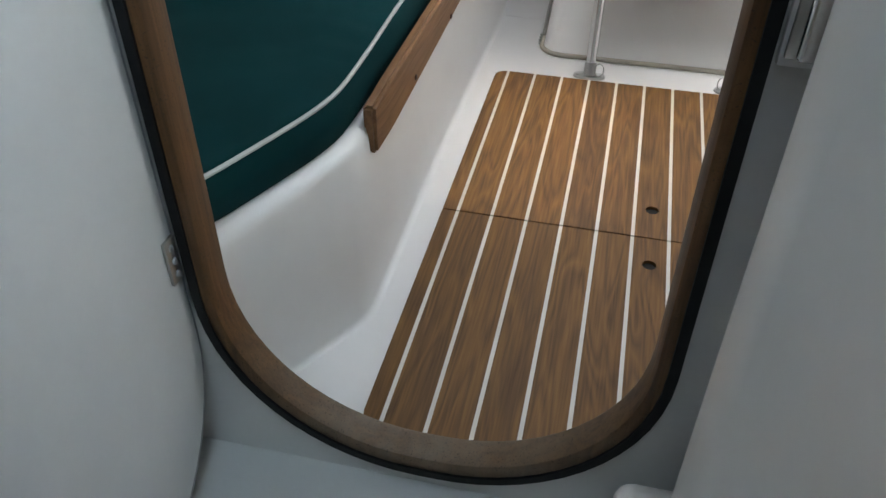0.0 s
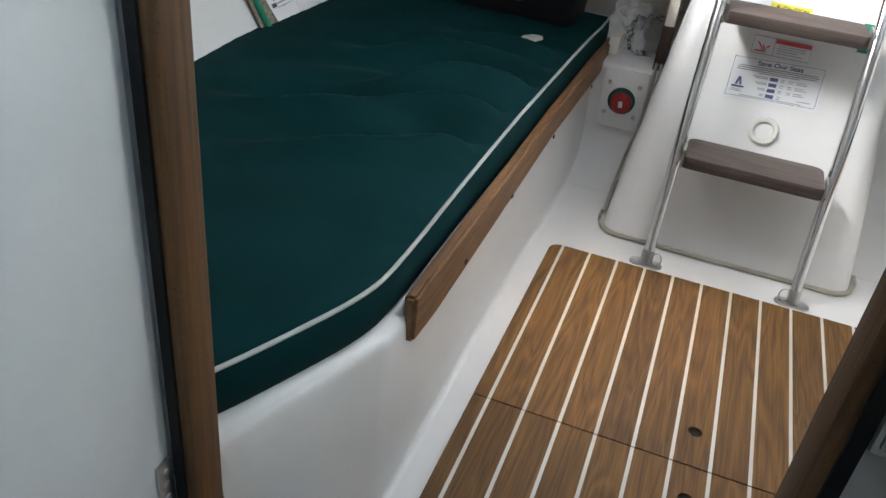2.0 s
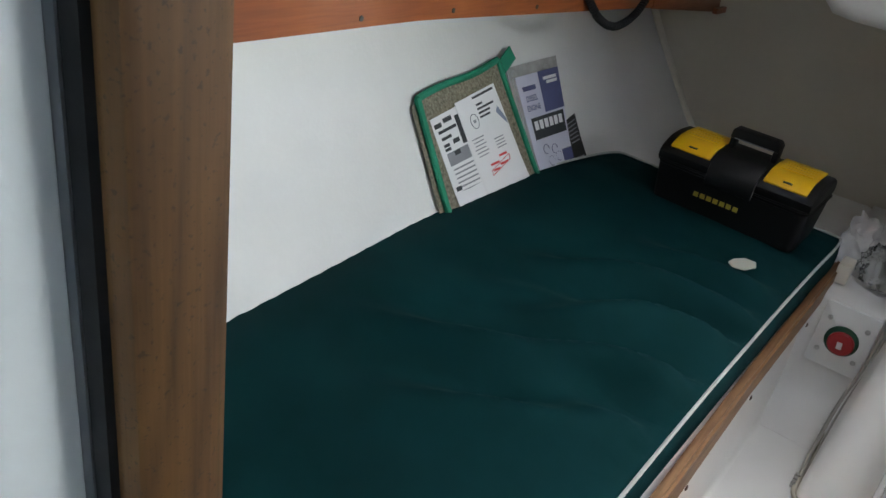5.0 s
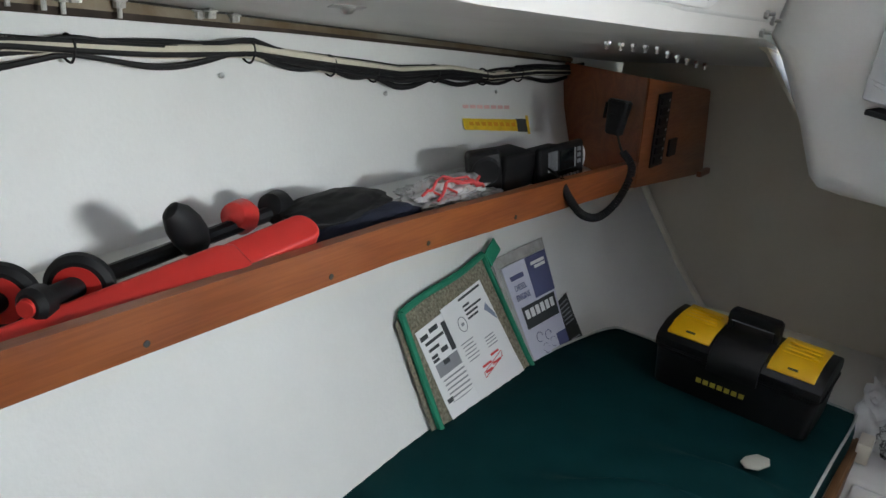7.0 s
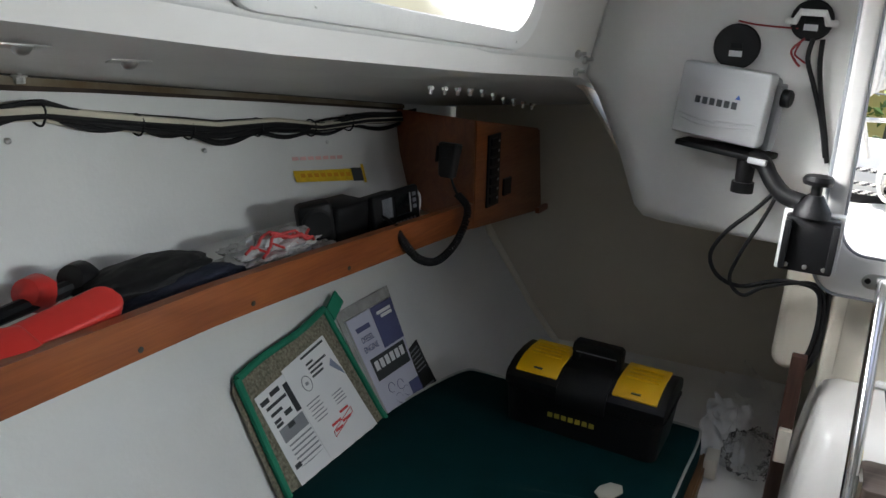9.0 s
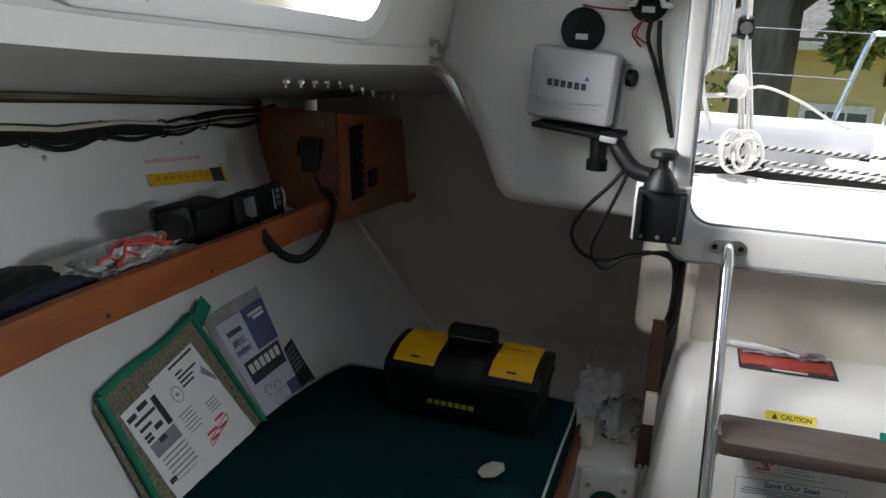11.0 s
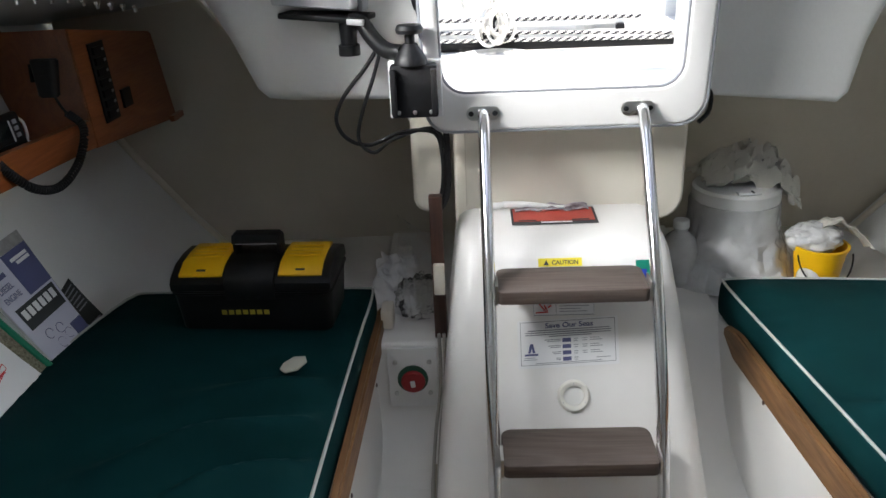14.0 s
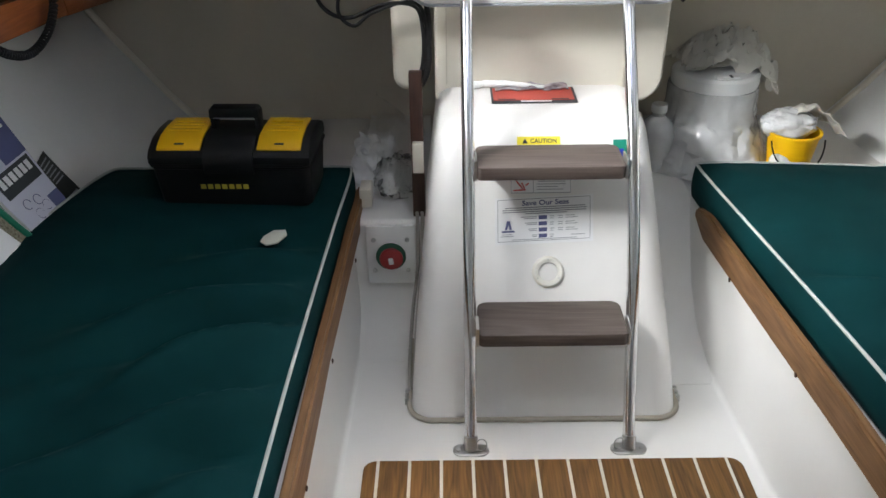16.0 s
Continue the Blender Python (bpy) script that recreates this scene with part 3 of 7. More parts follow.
def crease(x, y):
    """The height of the cover over the foam: slack folds across the middle and a soft crown."""
    z = 0.004 * noise.noise((x * 3.1, y * 2.3, 0.4))
    for cx, cy, a, ln, h in ((-0.62, -0.30, 0.45, 0.20, 0.007), (-0.60, -0.12, 0.40, 0.22, 0.006), (-0.66, -0.52, 0.5, 0.16, 0.005), (-0.58, 0.02, 0.35, 0.16, 0.004), (-0.72, -0.02, 0.55, 0.14, 0.005), (-0.56, -0.42, 0.3, 0.10, 0.005), (-0.70, -0.22, 0.75, 0.12, 0.004), (-0.60, 0.16, 0.2, 0.12, 0.004), (-0.78, -0.42, 0.35, 0.15, 0.004),
                             (0.62, -0.25, -0.4, 0.2, 0.006), (0.64, 0.0, -0.45, 0.18, 0.005)):
        u = (x - cx) * math.cos(a) + (y - cy) * math.sin(a)
        v = -(x - cx) * math.sin(a) + (y - cy) * math.cos(a) + 0.25 * u * u
        z += 6.0 * h * math.exp(-(u / ln) ** 2) * (math.exp(-(v / 0.034) ** 2) - 0.8 * math.exp(-((v - 0.058) / 0.034) ** 2))
    return z


def drop(y):
    """How far the worn forward end of a cushion has sunk."""
    return lerp(y, [(-1.1, 0.020), (-0.8, 0.016), (-0.2, 0.0)])


def cushion_mesh(s, z0=0.294, z1=0.388, r=0.012):
    ring = cushion(s)
    for _ in range(2):
        ring = [(a[0] + (b[0] - a[0]) * k, a[1] + (b[1] - a[1]) * k) for a, b in zip(ring, ring[1:] + ring[:1]) for k in (0.25, 0.75)]
    ring = dense(ring, 0.05)
    bm = bmesh.new()
    cols = []
    n = len(ring)
    nor = []
    for i in range(n):
        (ax, ay), (bx, by) = ring[i - 1], ring[(i + 1) % n]
        d = math.hypot(bx - ax, by - ay)
        nor.append(((by - ay) / d, -(bx - ax) / d))
    levels = [(z0, -r), (z0 + r * 0.3, -r * 0.3), (z0 + r, 0)] + [(z0 + r + (z1 - z0 - 2 * r) * k / 3, 0.004 * math.sin(math.pi * k / 3)) for k in (1, 2)] + \
             [(z1 - r, 0), (z1 - r * 0.3, -r * 0.3), (z1, -r)]
    for z, o in levels:
        cols.append([bm.verts.new((p[0] + q[0] * o, p[1] + q[1] * o, z)) for p, q in zip(ring, nor)])
    for a, b in zip(cols, cols[1:]):
        for k in range(n):
            bm.faces.new((a[k], a[(k + 1) % n], b[(k + 1) % n], b[k]))
    bm.faces.new(cols[0])
    top = bm.faces.new(cols[-1])
    bmesh.ops.triangulate(bm, faces=[top])
    cuts = [f for f in bm.faces if all(abs(v.co.z - z1) < 1e-6 for v in f.verts)]
    for k in range(110):
        geom = cuts + list({e for f in cuts for e in f.edges}) + list({v for f in cuts for v in f.verts})
        c = (-1.1, -1.16 + 1.8 * (k + 0.5) / 110, 0)
        bmesh.ops.bisect_plane(bm, geom=geom, plane_co=c, plane_no=(0, 1, 0))
        cuts = [f for f in bm.faces if all(abs(v.co.z - z1) < 1e-6 for v in f.verts)]
    for k in range(40):
        geom = cuts + list({e for f in cuts for e in f.edges}) + list({v for f in cuts for v in f.verts})
        bmesh.ops.bisect_plane(bm, geom=geom, plane_co=(s * (0.46 + 0.65 * (k + 0.5) / 40), 0, 0), plane_no=(1, 0, 0))
        cuts = [f for f in bm.faces if all(abs(v.co.z - z1) < 1e-6 for v in f.verts)]
    for v in bm.verts:
        if abs(v.co.z - z1) < 1e-6:
            d = min(math.dist((v.co.x, v.co.y), p) for p in ring)
            v.co.z += 0.018 * (1 - math.exp(-max(0, d - 0.03) / 0.07)) + crease(v.co.x, v.co.y) * min(1, d / 0.06)
    for v in bm.verts:
        if v.co.z > 0.33:
            v.co.z += -drop(v.co.y) + 0.016 * min(1, max(0, (abs(v.co.x) - 0.85) / 0.2))
    return bm, ring, nor


for s, text in ((-1, "dark green canvas berth cushion with grey piping, softly creased"), (1, "dark green canvas berth cushion with grey piping")):
    c = thing("berth_cushion", text, "cushion", group="berth cushions")
    bm, ring, nor = cushion_mesh(s)
    part("cover", bm, GREEN, c, smooth=60)
    line = [Vector((p[0] - q[0] * 0.003, p[1] - q[1] * 0.003, 0.3865 - drop(p[1]) + 0.016 * min(1, max(0, (abs(p[0]) - 0.85) / 0.2)))) for p, q in zip(ring, nor)]
    part("piping", tube(line, 0.0034, 6, closed=True), PIPING, c)


def berth_fiddle(s, pts, z0, z1, lab):
    """A teak board along a berth's front edge, cut to a point at its end."""
    bm = bmesh.new()
    rings = []
    for i, (x, y) in enumerate(pts):
        lo = z0 + (0.0 if i else 0.035 if s > 0 else -0.004) - (0.028 * max(0, -y) if s < 0 else 0)
        hi = z1 - (0.012 if i == 0 else 0)
        rings.append([bm.verts.new(c) for c in ((x, y, lo), (x + s * 0.020, y, lo), (x + s * 0.020, y, hi), (x, y, hi))])
    for a, b in zip(rings, rings[1:]):
        for k in range(4):
            bm.faces.new((a[k], a[(k + 1) % 4], b[(k + 1) % 4], b[k]))
    bm.faces.new(rings[0]), bm.faces.new(rings[-1])
    bmesh.ops.bevel(bm, geom=bm.edges[:], offset=0.005, segments=2, affect="EDGES")
    t = thing("berth_fiddle", lab, "trim", kind="structure")
    part("board", bm, TEAK_Y, t)
    return t


fl = berth_fiddle(-1, [(-0.446, -0.775), (-0.440, -0.70), (-0.437, -0.4), (-0.434, 0.0), (-0.424, 0.40), (-0.418, 0.62)], 0.268, 0.336, "worn teak board along the berth's front edge")
fr_ = berth_fiddle(1, [(0.385, 0.50), (0.392, 0.44), (0.414, 0.08), (0.432, -0.2), (0.445, -0.5), (0.47, -1.18)], 0.270, 0.340, "worn teak board along the berth's front edge")
for f, pts in ((fl, ((-0.437, -0.576), (-0.434, -0.319), (-0.431, -0.004), (-0.421, 0.36))), (fr_, ((0.402, 0.26), (0.424, -0.06)))):
    for x, y in pts:
        s = 1 if x > 0 else -1
        part("screw", join(bmesh.new(), turned([(0.005, 0), (0.005, 0.002), (0.002, 0.003)], 10), Matrix.Translation((x - s * 0.0005, y, 0.275)) @ pose(0, 0, 0, 0, -90 * s, 0)), DARKWOOD, f)


# ---- small helpers for flat print and lettering ----
def decal(name, f, u0, u1, v0, v1, out, material, parent, label="", n=1, thick=0.0006):
    """A thin piece of print or paper on a surface f(u, v, height over it)."""
    bm = bmesh.new()
    lo = [[bm.verts.new(f(u, v, out)) for v in span(v0, v1, n)] for u in span(u0, u1, n)]
    hi = [[bm.verts.new(f(u, v, out + thick)) for v in span(v0, v1, n)] for u in span(u0, u1, n)]
    for i in range(n):
        for j in range(n):
            for g in (lo, hi):
                bm.faces.new((g[i][j], g[i + 1][j], g[i + 1][j + 1], g[i][j + 1]))
    rim = [(i, 0) for i in range(n)] + [(n, j) for j in range(n)] + [(i, n) for i in range(n, 0, -1)] + [(0, j) for j in range(n, 0, -1)]
    for (a, b), (c, d) in zip(rim, rim[1:] + rim[:1]):
        bm.faces.new((lo[a][b], lo[c][d], hi[c][d], hi[a][b]))
    return part(name, bm, material, parent, label, smooth=0)


def lettering(words, f, u, v, height, out, material, parent, wide=1.0, center=True, bold=0.0):
    """Words in the built-in font on a surface f(u, v, height over it)."""
    cu = bpy.data.curves.new("words", "FONT")
    cu.body, cu.size, cu.extrude, cu.offset = words, 1.0, 0.0, bold
    cu.align_x = "CENTER" if center else "LEFT"
    tmp = new("words", cu)
    bpy.context.view_layer.update()
    me = bpy.data.meshes.new_from_object(tmp)
    bpy.data.objects.remove(tmp)
    bpy.data.curves.remove(cu)
    bm = bmesh.new()
    bm.from_mesh(me)
    bpy.data.meshes.remove(me)
    k = height / 0.73
    for w in bm.verts:
        w.co = f(u + w.co.x * k * wide, v + w.co.y * k, out)
    return part("lettering", bm, material, parent, smooth=0)


def bars(f, rows, material, parent, out, h):
    """Lines of print too small to read: plain bars (u0, u1, v)."""
    bm = bmesh.new()
    for u0, u1, v in rows:
        bm.faces.new([bm.verts.new(f(u, w, out)) for u, w in ((u0, v), (u1, v), (u1, v + h), (u0, v + h))])
    return part("print", bm, material, parent, smooth=0, kind="stuff")


# ---- engine box ----
FRONT = [(0.0, 0.128), (0.1, 0.170), (0.28, 0.268), (0.36, 0.305), (0.44, 0.345), (0.545, 0.405), (0.565, 0.42), (0.578, 0.445), (0.585, 0.48)]
WIDE = [(0.0, 0.295), (0.3, 0.264), (0.54, 0.234), (0.565, 0.228), (0.578, 0.215), (0.585, 0.19)]


def front(x, z, out=0.0):
    """A point on the box's sloping front."""
    return Vector((x, lerp(z, FRONT) - out * 0.89, z + out * 0.45))


def engine_box():
    bm = bmesh.new()
    rings = []
    for z in (0.0, 0.02, 0.1, 0.2, 0.28, 0.36, 0.44, 0.545, 0.558, 0.568, 0.575, 0.58, 0.583, 0.585):
        y0, w, r = lerp(z, FRONT), lerp(z, WIDE), 0.05
        ring = rounded(-w, w, y0, 0.72, [r, r, 0.01, 0.01], 6)
        rings.append([bm.verts.new((x, y, z)) for x, y in ring])
    for a, b in zip(rings, rings[1:]):
        for k in range(len(a)):
            bm.faces.new((a[k], a[(k + 1) % len(a)], b[(k + 1) % len(a)], b[k]))
    bm.faces.new(rings[-1])
    for v in bm.verts:
        if v.co.z > 0.56 and v.co.y > 0.5:
            v.co.z += (v.co.y - 0.48) * 0.06
    return bm


eb = thing("engine_box", "white moulded engine cover with warning stickers behind the ladder", "engine cover")
part("cover", engine_box(), GELCOAT, eb, smooth=50)
ring = rounded(-0.299, 0.299, 0.123, 0.70, [0.052, 0.052, 0.01, 0.01], 6)
part("gasket", tube([(x, y, 0.006) for x, y in ring], 0.006, 8, closed=True), mat("beige_gasket", (0.45, 0.41, 0.33), 0.7), eb, "beige rubber gasket")
IVORY = mat("ivory_plastic", (0.76, 0.74, 0.67), 0.4, vary=0.04)
ringbm = turned([(0.0215, 0.0), (0.0215, 0.006), (0.025, 0.008), (0.030, 0.008), (0.0345, 0.003), (0.0345, 0.0)], 32)
tilt = Matrix.Translation(front(0.008, 0.293)) @ pose(0, 0, 0, 62, 0, 0)
part("fire_port", join(bmesh.new(), ringbm, tilt), IVORY, eb, "ivory plastic fire port ring")
part("fire_port_cap", join(bmesh.new(), turned([(0.0205, 0.0), (0.0205, 0.0012), (0.001, 0.0014)], 24), tilt), GELCOAT, eb)
for k in range(3):
    a = radians(90 + 120 * k)
    part("screw", join(bmesh.new(), turned([(0.0022, 0.0065), (0.0022, 0.0078), (0.001, 0.0082)], 8), tilt @ Matrix.Translation((0.0265 * math.cos(a), 0.0265 * math.sin(a), 0))), STEEL, eb)
# placards
decal("placard", lambda u, v, o: front(u, v + 0.035 * u, o), -0.106, 0.106, 0.3495, 0.4405, 0.001, PAPER, eb, "white sea pollution placard")
pl = lambda u, v, o: front(u, v + 0.035 * u, o)
bars(pl, [(-0.1005, 0.0995, 0.3555), (-0.1005, 0.0995, 0.4365)], INK, eb, 0.0019, 0.0007)
bars(pl, [(-0.1005, -0.0997, 0.3555), (0.0987, 0.0995, 0.3555)], INK, eb, 0.0019, 0.0815)
lettering("Save Our Seas", pl, 0.003, 0.4245, 0.0098, 0.0020, NAVY_INK, eb, 1.3, bold=0.022)
bars(pl, [(-0.085, 0.088, 0.4195), (-0.09, 0.092, 0.4155), (-0.09, 0.09, 0.4115), (-0.04, 0.05, 0.4078)], GREY_INK, eb, 0.0020, 0.0017)
for k in range(4):
    z = 0.3985 - 0.0118 * k
    bars(pl, [(-0.012, 0.006, z - 0.002)], NAVY_INK, eb, 0.0020, 0.0075)
    bars(pl, [(-0.05 + 0.008 * k, -0.016, z + 0.003), (-0.044 + 0.006 * k, -0.016, z)], GREY_INK, eb, 0.0020, 0.0014)
    bars(pl, [(0.012, 0.021, z + 0.003), (0.012, 0.020, z - 0.001)] + ([(0.03, 0.04, z + 0.003), (0.03, 0.04, z - 0.001), (0.046, 0.066, z + 0.003), (0.046, 0.072, z - 0.001)] if k < 3 else []), GREY_INK, eb, 0.0020, 0.0012)
bars(pl, [(-0.07, 0.07, 0.3582), (0.058, 0.088, 0.364), (-0.094, -0.066, 0.3655), (-0.092, -0.07, 0.369)], GREY_INK, eb, 0.0020, 0.0013)
bm = prism([(-0.085, 0.379), (-0.080, 0.379), (-0.0775, 0.388), (-0.075, 0.379), (-0.070, 0.379), (-0.0745, 0.396), (-0.0805, 0.396)], 0.0, 0.0004, axis=1)
for v in bm.verts:
    v.co = pl(v.co.x, v.co.z, 0.002 + v.co.y)
part("emblem", bm, NAVY_INK, eb, smooth=0)
bars(pl, [(-0.092, -0.064, 0.3735)], NAVY_INK, eb, 0.0020, 0.0038)
# caution and danger stickers, partly behind the step
decal("caution_sticker", front, -0.057, 0.036, 0.485, 0.552, 0.001, PAPER, eb, "yellow and white caution sticker")
decal("caution_band", front, -0.057, 0.036, 0.537, 0.552, 0.0018, YELLOW_INK, eb)
lettering("CAUTION", front, 0.000, 0.5405, 0.0080, 0.0028, INK, eb, 1.15, bold=0.022)
bm = bmesh.new()
bm.faces.new([bm.verts.new(front(u, v, 0.0028)) for u, v in ((-0.046, 0.5395), (-0.034, 0.5395), (-0.040, 0.5490))])
part("warning_triangle", bm, INK, eb, smooth=0)
bars(front, [(-0.025, 0.030, 0.533), (-0.030, 0.030, 0.529), (-0.028, 0.028, 0.525), (-0.05, -0.04, 0.529), (-0.05, 0.03, 0.518), (-0.05, 0.02, 0.512)], GREY_INK, eb, 0.0020, 0.0014)
decal("danger_sticker", front, -0.072, 0.058, 0.446, 0.482, 0.001, PAPER, eb, "red and white danger sticker")
decal("danger_band", front, -0.022, 0.057, 0.473, 0.481, 0.0018, RED_INK, eb)
bars(front, [(-0.012, 0.047, 0.468), (-0.016, 0.047, 0.463), (-0.016, 0.03, 0.458), (-0.016, 0.042, 0.453), (-0.071, 0.057, 0.4465), (-0.071, 0.057, 0.4815)], GREY_INK, eb, 0.0020, 0.0012)
bars(front, [(-0.0235, -0.0225, 0.447), (-0.071, -0.0702, 0.447), (0.0565, 0.0572, 0.447)], GREY_INK, eb, 0.0020, 0.035)
for a, b in (((-0.066, 0.452), (-0.040, 0.453)), ((-0.060, 0.470), (-0.046, 0.455)), ((-0.048, 0.466), (-0.042, 0.455)), ((-0.040, 0.461), (-0.033, 0.465))):
    part("symbol", tube([front(*a, 0.002), front(*b, 0.002)], 0.0016, 5), RED_INK, eb, smooth=0)
decal("green_sticker", front, 0.15, 0.186, 0.487, 0.545, 0.001, mat("sticker_green", (0.0, 0.22, 0.14), 0.4), eb, "green and blue inspection sticker")
for k in range(5):
    decal("sticker_blue", front, 0.160 + 0.004 * k, 0.172 + 0.003 * k, 0.520 - 0.007 * k, 0.528 - 0.007 * k, 0.0018, mat("sticker_blue", (0.02, 0.04, 0.35), 0.4) if k == 0 else bpy.data.materials["sticker_blue"], eb)
# red notice and a tube on top
def on_top(u, v, o=0.0):
    return Vector((u, v, 0.5858 + (v - 0.48) * 0.06 + o))
decal("red_notice", on_top, -0.106, 0.088, 0.515, 0.605, 0.001, INK, eb, "red notice with a black border")
decal("red_field", on_top, -0.101, 0.082, 0.530, 0.600, 0.0018, mat("faded_red", (0.44, 0.065, 0.045), 0.5), eb)
bars(on_top, [(-0.04, 0.03, 0.5205)], PAPER, eb, 0.0022, 0.008)
bars(on_top, [(-0.09, -0.05, 0.531), (0.03, 0.07, 0.531)], INK, eb, 0.0028, 0.006)
tt = thing("toothpaste_tube", "crumpled white tube with red and dark print on the engine cover", "tube")
bm = tube(smooth_path([(-0.13, 0.608, 0.604), (-0.11, 0.607, 0.605), (-0.05, 0.600, 0.604), (0.02, 0.593, 0.600)]), [0.006] * 5 + [0.008] * 8 + [0.0085 - 0.0005 * k for k in range(12)], 10)
part("tube_body", bm, WHITEP, tt)
part("cap", join(bmesh.new(), turned([(0.008, 0), (0.009, 0.018), (0.0075, 0.021)], 12), Matrix.Translation((-0.128, 0.608, 0.602)) @ pose(0, 0, 0, 0, -92, 0)), WHITEP, tt)
wr = thing("plastic_wrapper", "dark red and purple crinkled wrapper lying on the engine cover", "wrapper")
bm = sheet(lambda u, v: (-0.095 + 0.17 * u, 0.582 + 0.045 * v, 0.594 + 0.005 * abs(math.sin(9 * u)) + 0.006 * noise.noise((u * 9, v * 5, 2))), span(0, 1, 24), span(0, 1, 5), 0.002, (0, 0, 1))
part("film", bm, mat("wrapper_print", (0.50, 0.46, 0.50), 0.3, vary=0.1, scale=34, second=(0.045, 0.010, 0.025), coat=0.5), wr, smooth=60)
# cockpit well front over the box, its rounded edge and the pipe beside it
cw = thing("wall_cockpit_well", "cream moulded front of the cockpit well", "wall", kind="structure")
part("well_front", prism(rounded(-0.234, 0.300, 0.55, 0.85, [0.02, 0.06, 0.02, 0.02], 8), 0.62, 1.1, axis=1, r=0.008, seg=3), CREAM, cw)
part("corner_post", prism(rounded(-0.332, -0.25, 0.585, 0.86, [0.035, 0.035, 0.01, 0.01], 8), 0.615, 0.70, axis=1, r=0.02, seg=4), CREAM, cw)
part("seam", box(0.205, 0.2075, 0.6185, 0.6215, 0.60, 0.80), BEIGE, cw)
part("seam", box(-0.208, -0.2055, 0.6185, 0.6215, 0.60, 0.80), BEIGE, cw)

# ---- ladder ----
ld = thing("companionway_ladder", "polished tubular steel ladder with two weathered teak steps", "ladder")
RAIL = [(0.040, 0.012), (0.075, 0.10), (0.122, 0.235), (0.190, 0.40), (0.275, 0.555), (0.36, 0.685), (0.425, 0.775), (0.462, 0.825), (0.487, 0.849), (0.502, 0.851)]
for s in (-1, 1):
    part("rail", tube(smooth_path([(s * 0.1655, y, z) for y, z in RAIL], 6), 0.0127, 16), CHROME, ld)
    foot = part("foot_plate", prism(rounded(s * 0.1655 - 0.038, s * 0.1655 + 0.038, 0.018, 0.052, 0.0165, 6), 0.0, 0.004, r=0.001), STEEL, ld)
    part("socket", tube([(s * 0.1655, 0.036, 0.003), (s * 0.1655, 0.047, 0.032)], 0.0142, 16), STEEL, ld)
    for k in (-1, 1):
        part("screw", join(bmesh.new(), turned([(0.006, 0.004), (0.005, 0.006), (0.001, 0.0065)], 10), Matrix.Translation((s * 0.1655 + k * 0.027, 0.035, 0))), STEEL, ld)
    a = [(s * 0.1655 + (0.022 if s < 0 else -0.022) + 0.011 * math.cos(q), 0.030, 0.022 + 0.016 * math.sin(q)) for q in span(0, 2 * math.pi, 16)[:-1]]
    part("pin_ring", tube(a, 0.0012, 6, closed=True), STEEL, ld)
    part("top_bracket", prism(rounded(s * 0.1655 - 0.036 - (0.008 if s > 0 else 0), s * 0.1655 + 0.034 - (0.008 if s > 0 else 0), 0.836, 0.866, 0.0148, 6), 0.4945, 0.4995, axis=1, r=0.001), STEEL, ld)
    for k in (-0.026, 0.024):
        part("screw", join(bmesh.new(), turned([(0.006, 0.0), (0.005, 0.002), (0.001, 0.0025)], 10), Matrix.Translation((s * 0.1655 + k - (0.008 if s > 0 else 0), 0.4948, 0.851)) @ pose(0, 0, 0, 90, 0, 0)), BLACK, ld)


def step(y0, y1, z):
    ring = rounded(-0.150, 0.150, y0, y1, [0.012, 0.012, 0.022, 0.022], 5)
    return prism(ring, z - 0.029, z, r=0.003, seg=2)


for y0, y1, z in ((0.078, 0.198, 0.268), (0.250, 0.365, 0.553)):
    part("step", step(y0, y1, z), STEPWOOD, ld, "weathered dark teak step")
    for s in (-1, 1):
        part("step_bracket", box(s * 0.1495, s * 0.1535, y0 + 0.004, y0 + 0.05, z - 0.03, z + 0.012, 0.001), STEEL, ld)

# ---- beside the engine box ----
ledge = thing("moulded_step", "white moulded step beside the engine cover, closing the sole aft", "step", kind="structure")
for x0, x1, line in ((-0.445, -0.255, [(0.34, 0.001), (0.40, 0.006), (0.45, 0.025), (0.485, 0.06), (0.499, 0.11), (0.501, 0.16), (0.501, 0.282), (0.504, 0.293), (0.515, 0.30), (0.60, 0.301), (1.2, 0.301)]),
                     (0.25, 0.41, [(0.24, 0.001), (0.32, 0.012), (0.41, 0.045), (0.49, 0.11), (0.55, 0.19), (0.60, 0.265), (0.615, 0.285), (0.635, 0.299), (0.66, 0.301), (0.75, 0.301), (1.2, 0.301)])):
    part("step_face", sheet(lambda u, v, a=x0, b=x1, ln=line: (a + (b - a) * u, *ln[v]), span(0, 1, 4), range(11), 0.01, (0, 0.3, -1)), GELCOAT, ledge, smooth=60)
sw = thing("battery_switch", "round red and green battery switch on a white panel", "switch")
part("panel", prism(rounded(-0.408, -0.288, 0.128, 0.292, 0.008), 0.490, 0.499, axis=1, r=0.002), WHITEP, sw)
FACE = Matrix.Translation((-0.349, 0.4895, 0.208)) @ pose(0, 0, 0, 90, 0, 0)
part("bezel", join(bmesh.new(), turned([(0.037, 0.0), (0.037, 0.004), (0.033, 0.006), (0.001, 0.006)], 32), FACE), mat("switch_green", (0.01, 0.09, 0.05), 0.4), sw, "dark green bezel")
part("knob", join(bmesh.new(), turned([(0.029, 0.006), (0.029, 0.012), (0.026, 0.015), (0.001, 0.016)], 32), FACE @ Matrix.Translation((0.001, -0.003, 0))), mat("switch_red", (0.36, 0.012, 0.015), 0.35), sw, "red rotary knob")
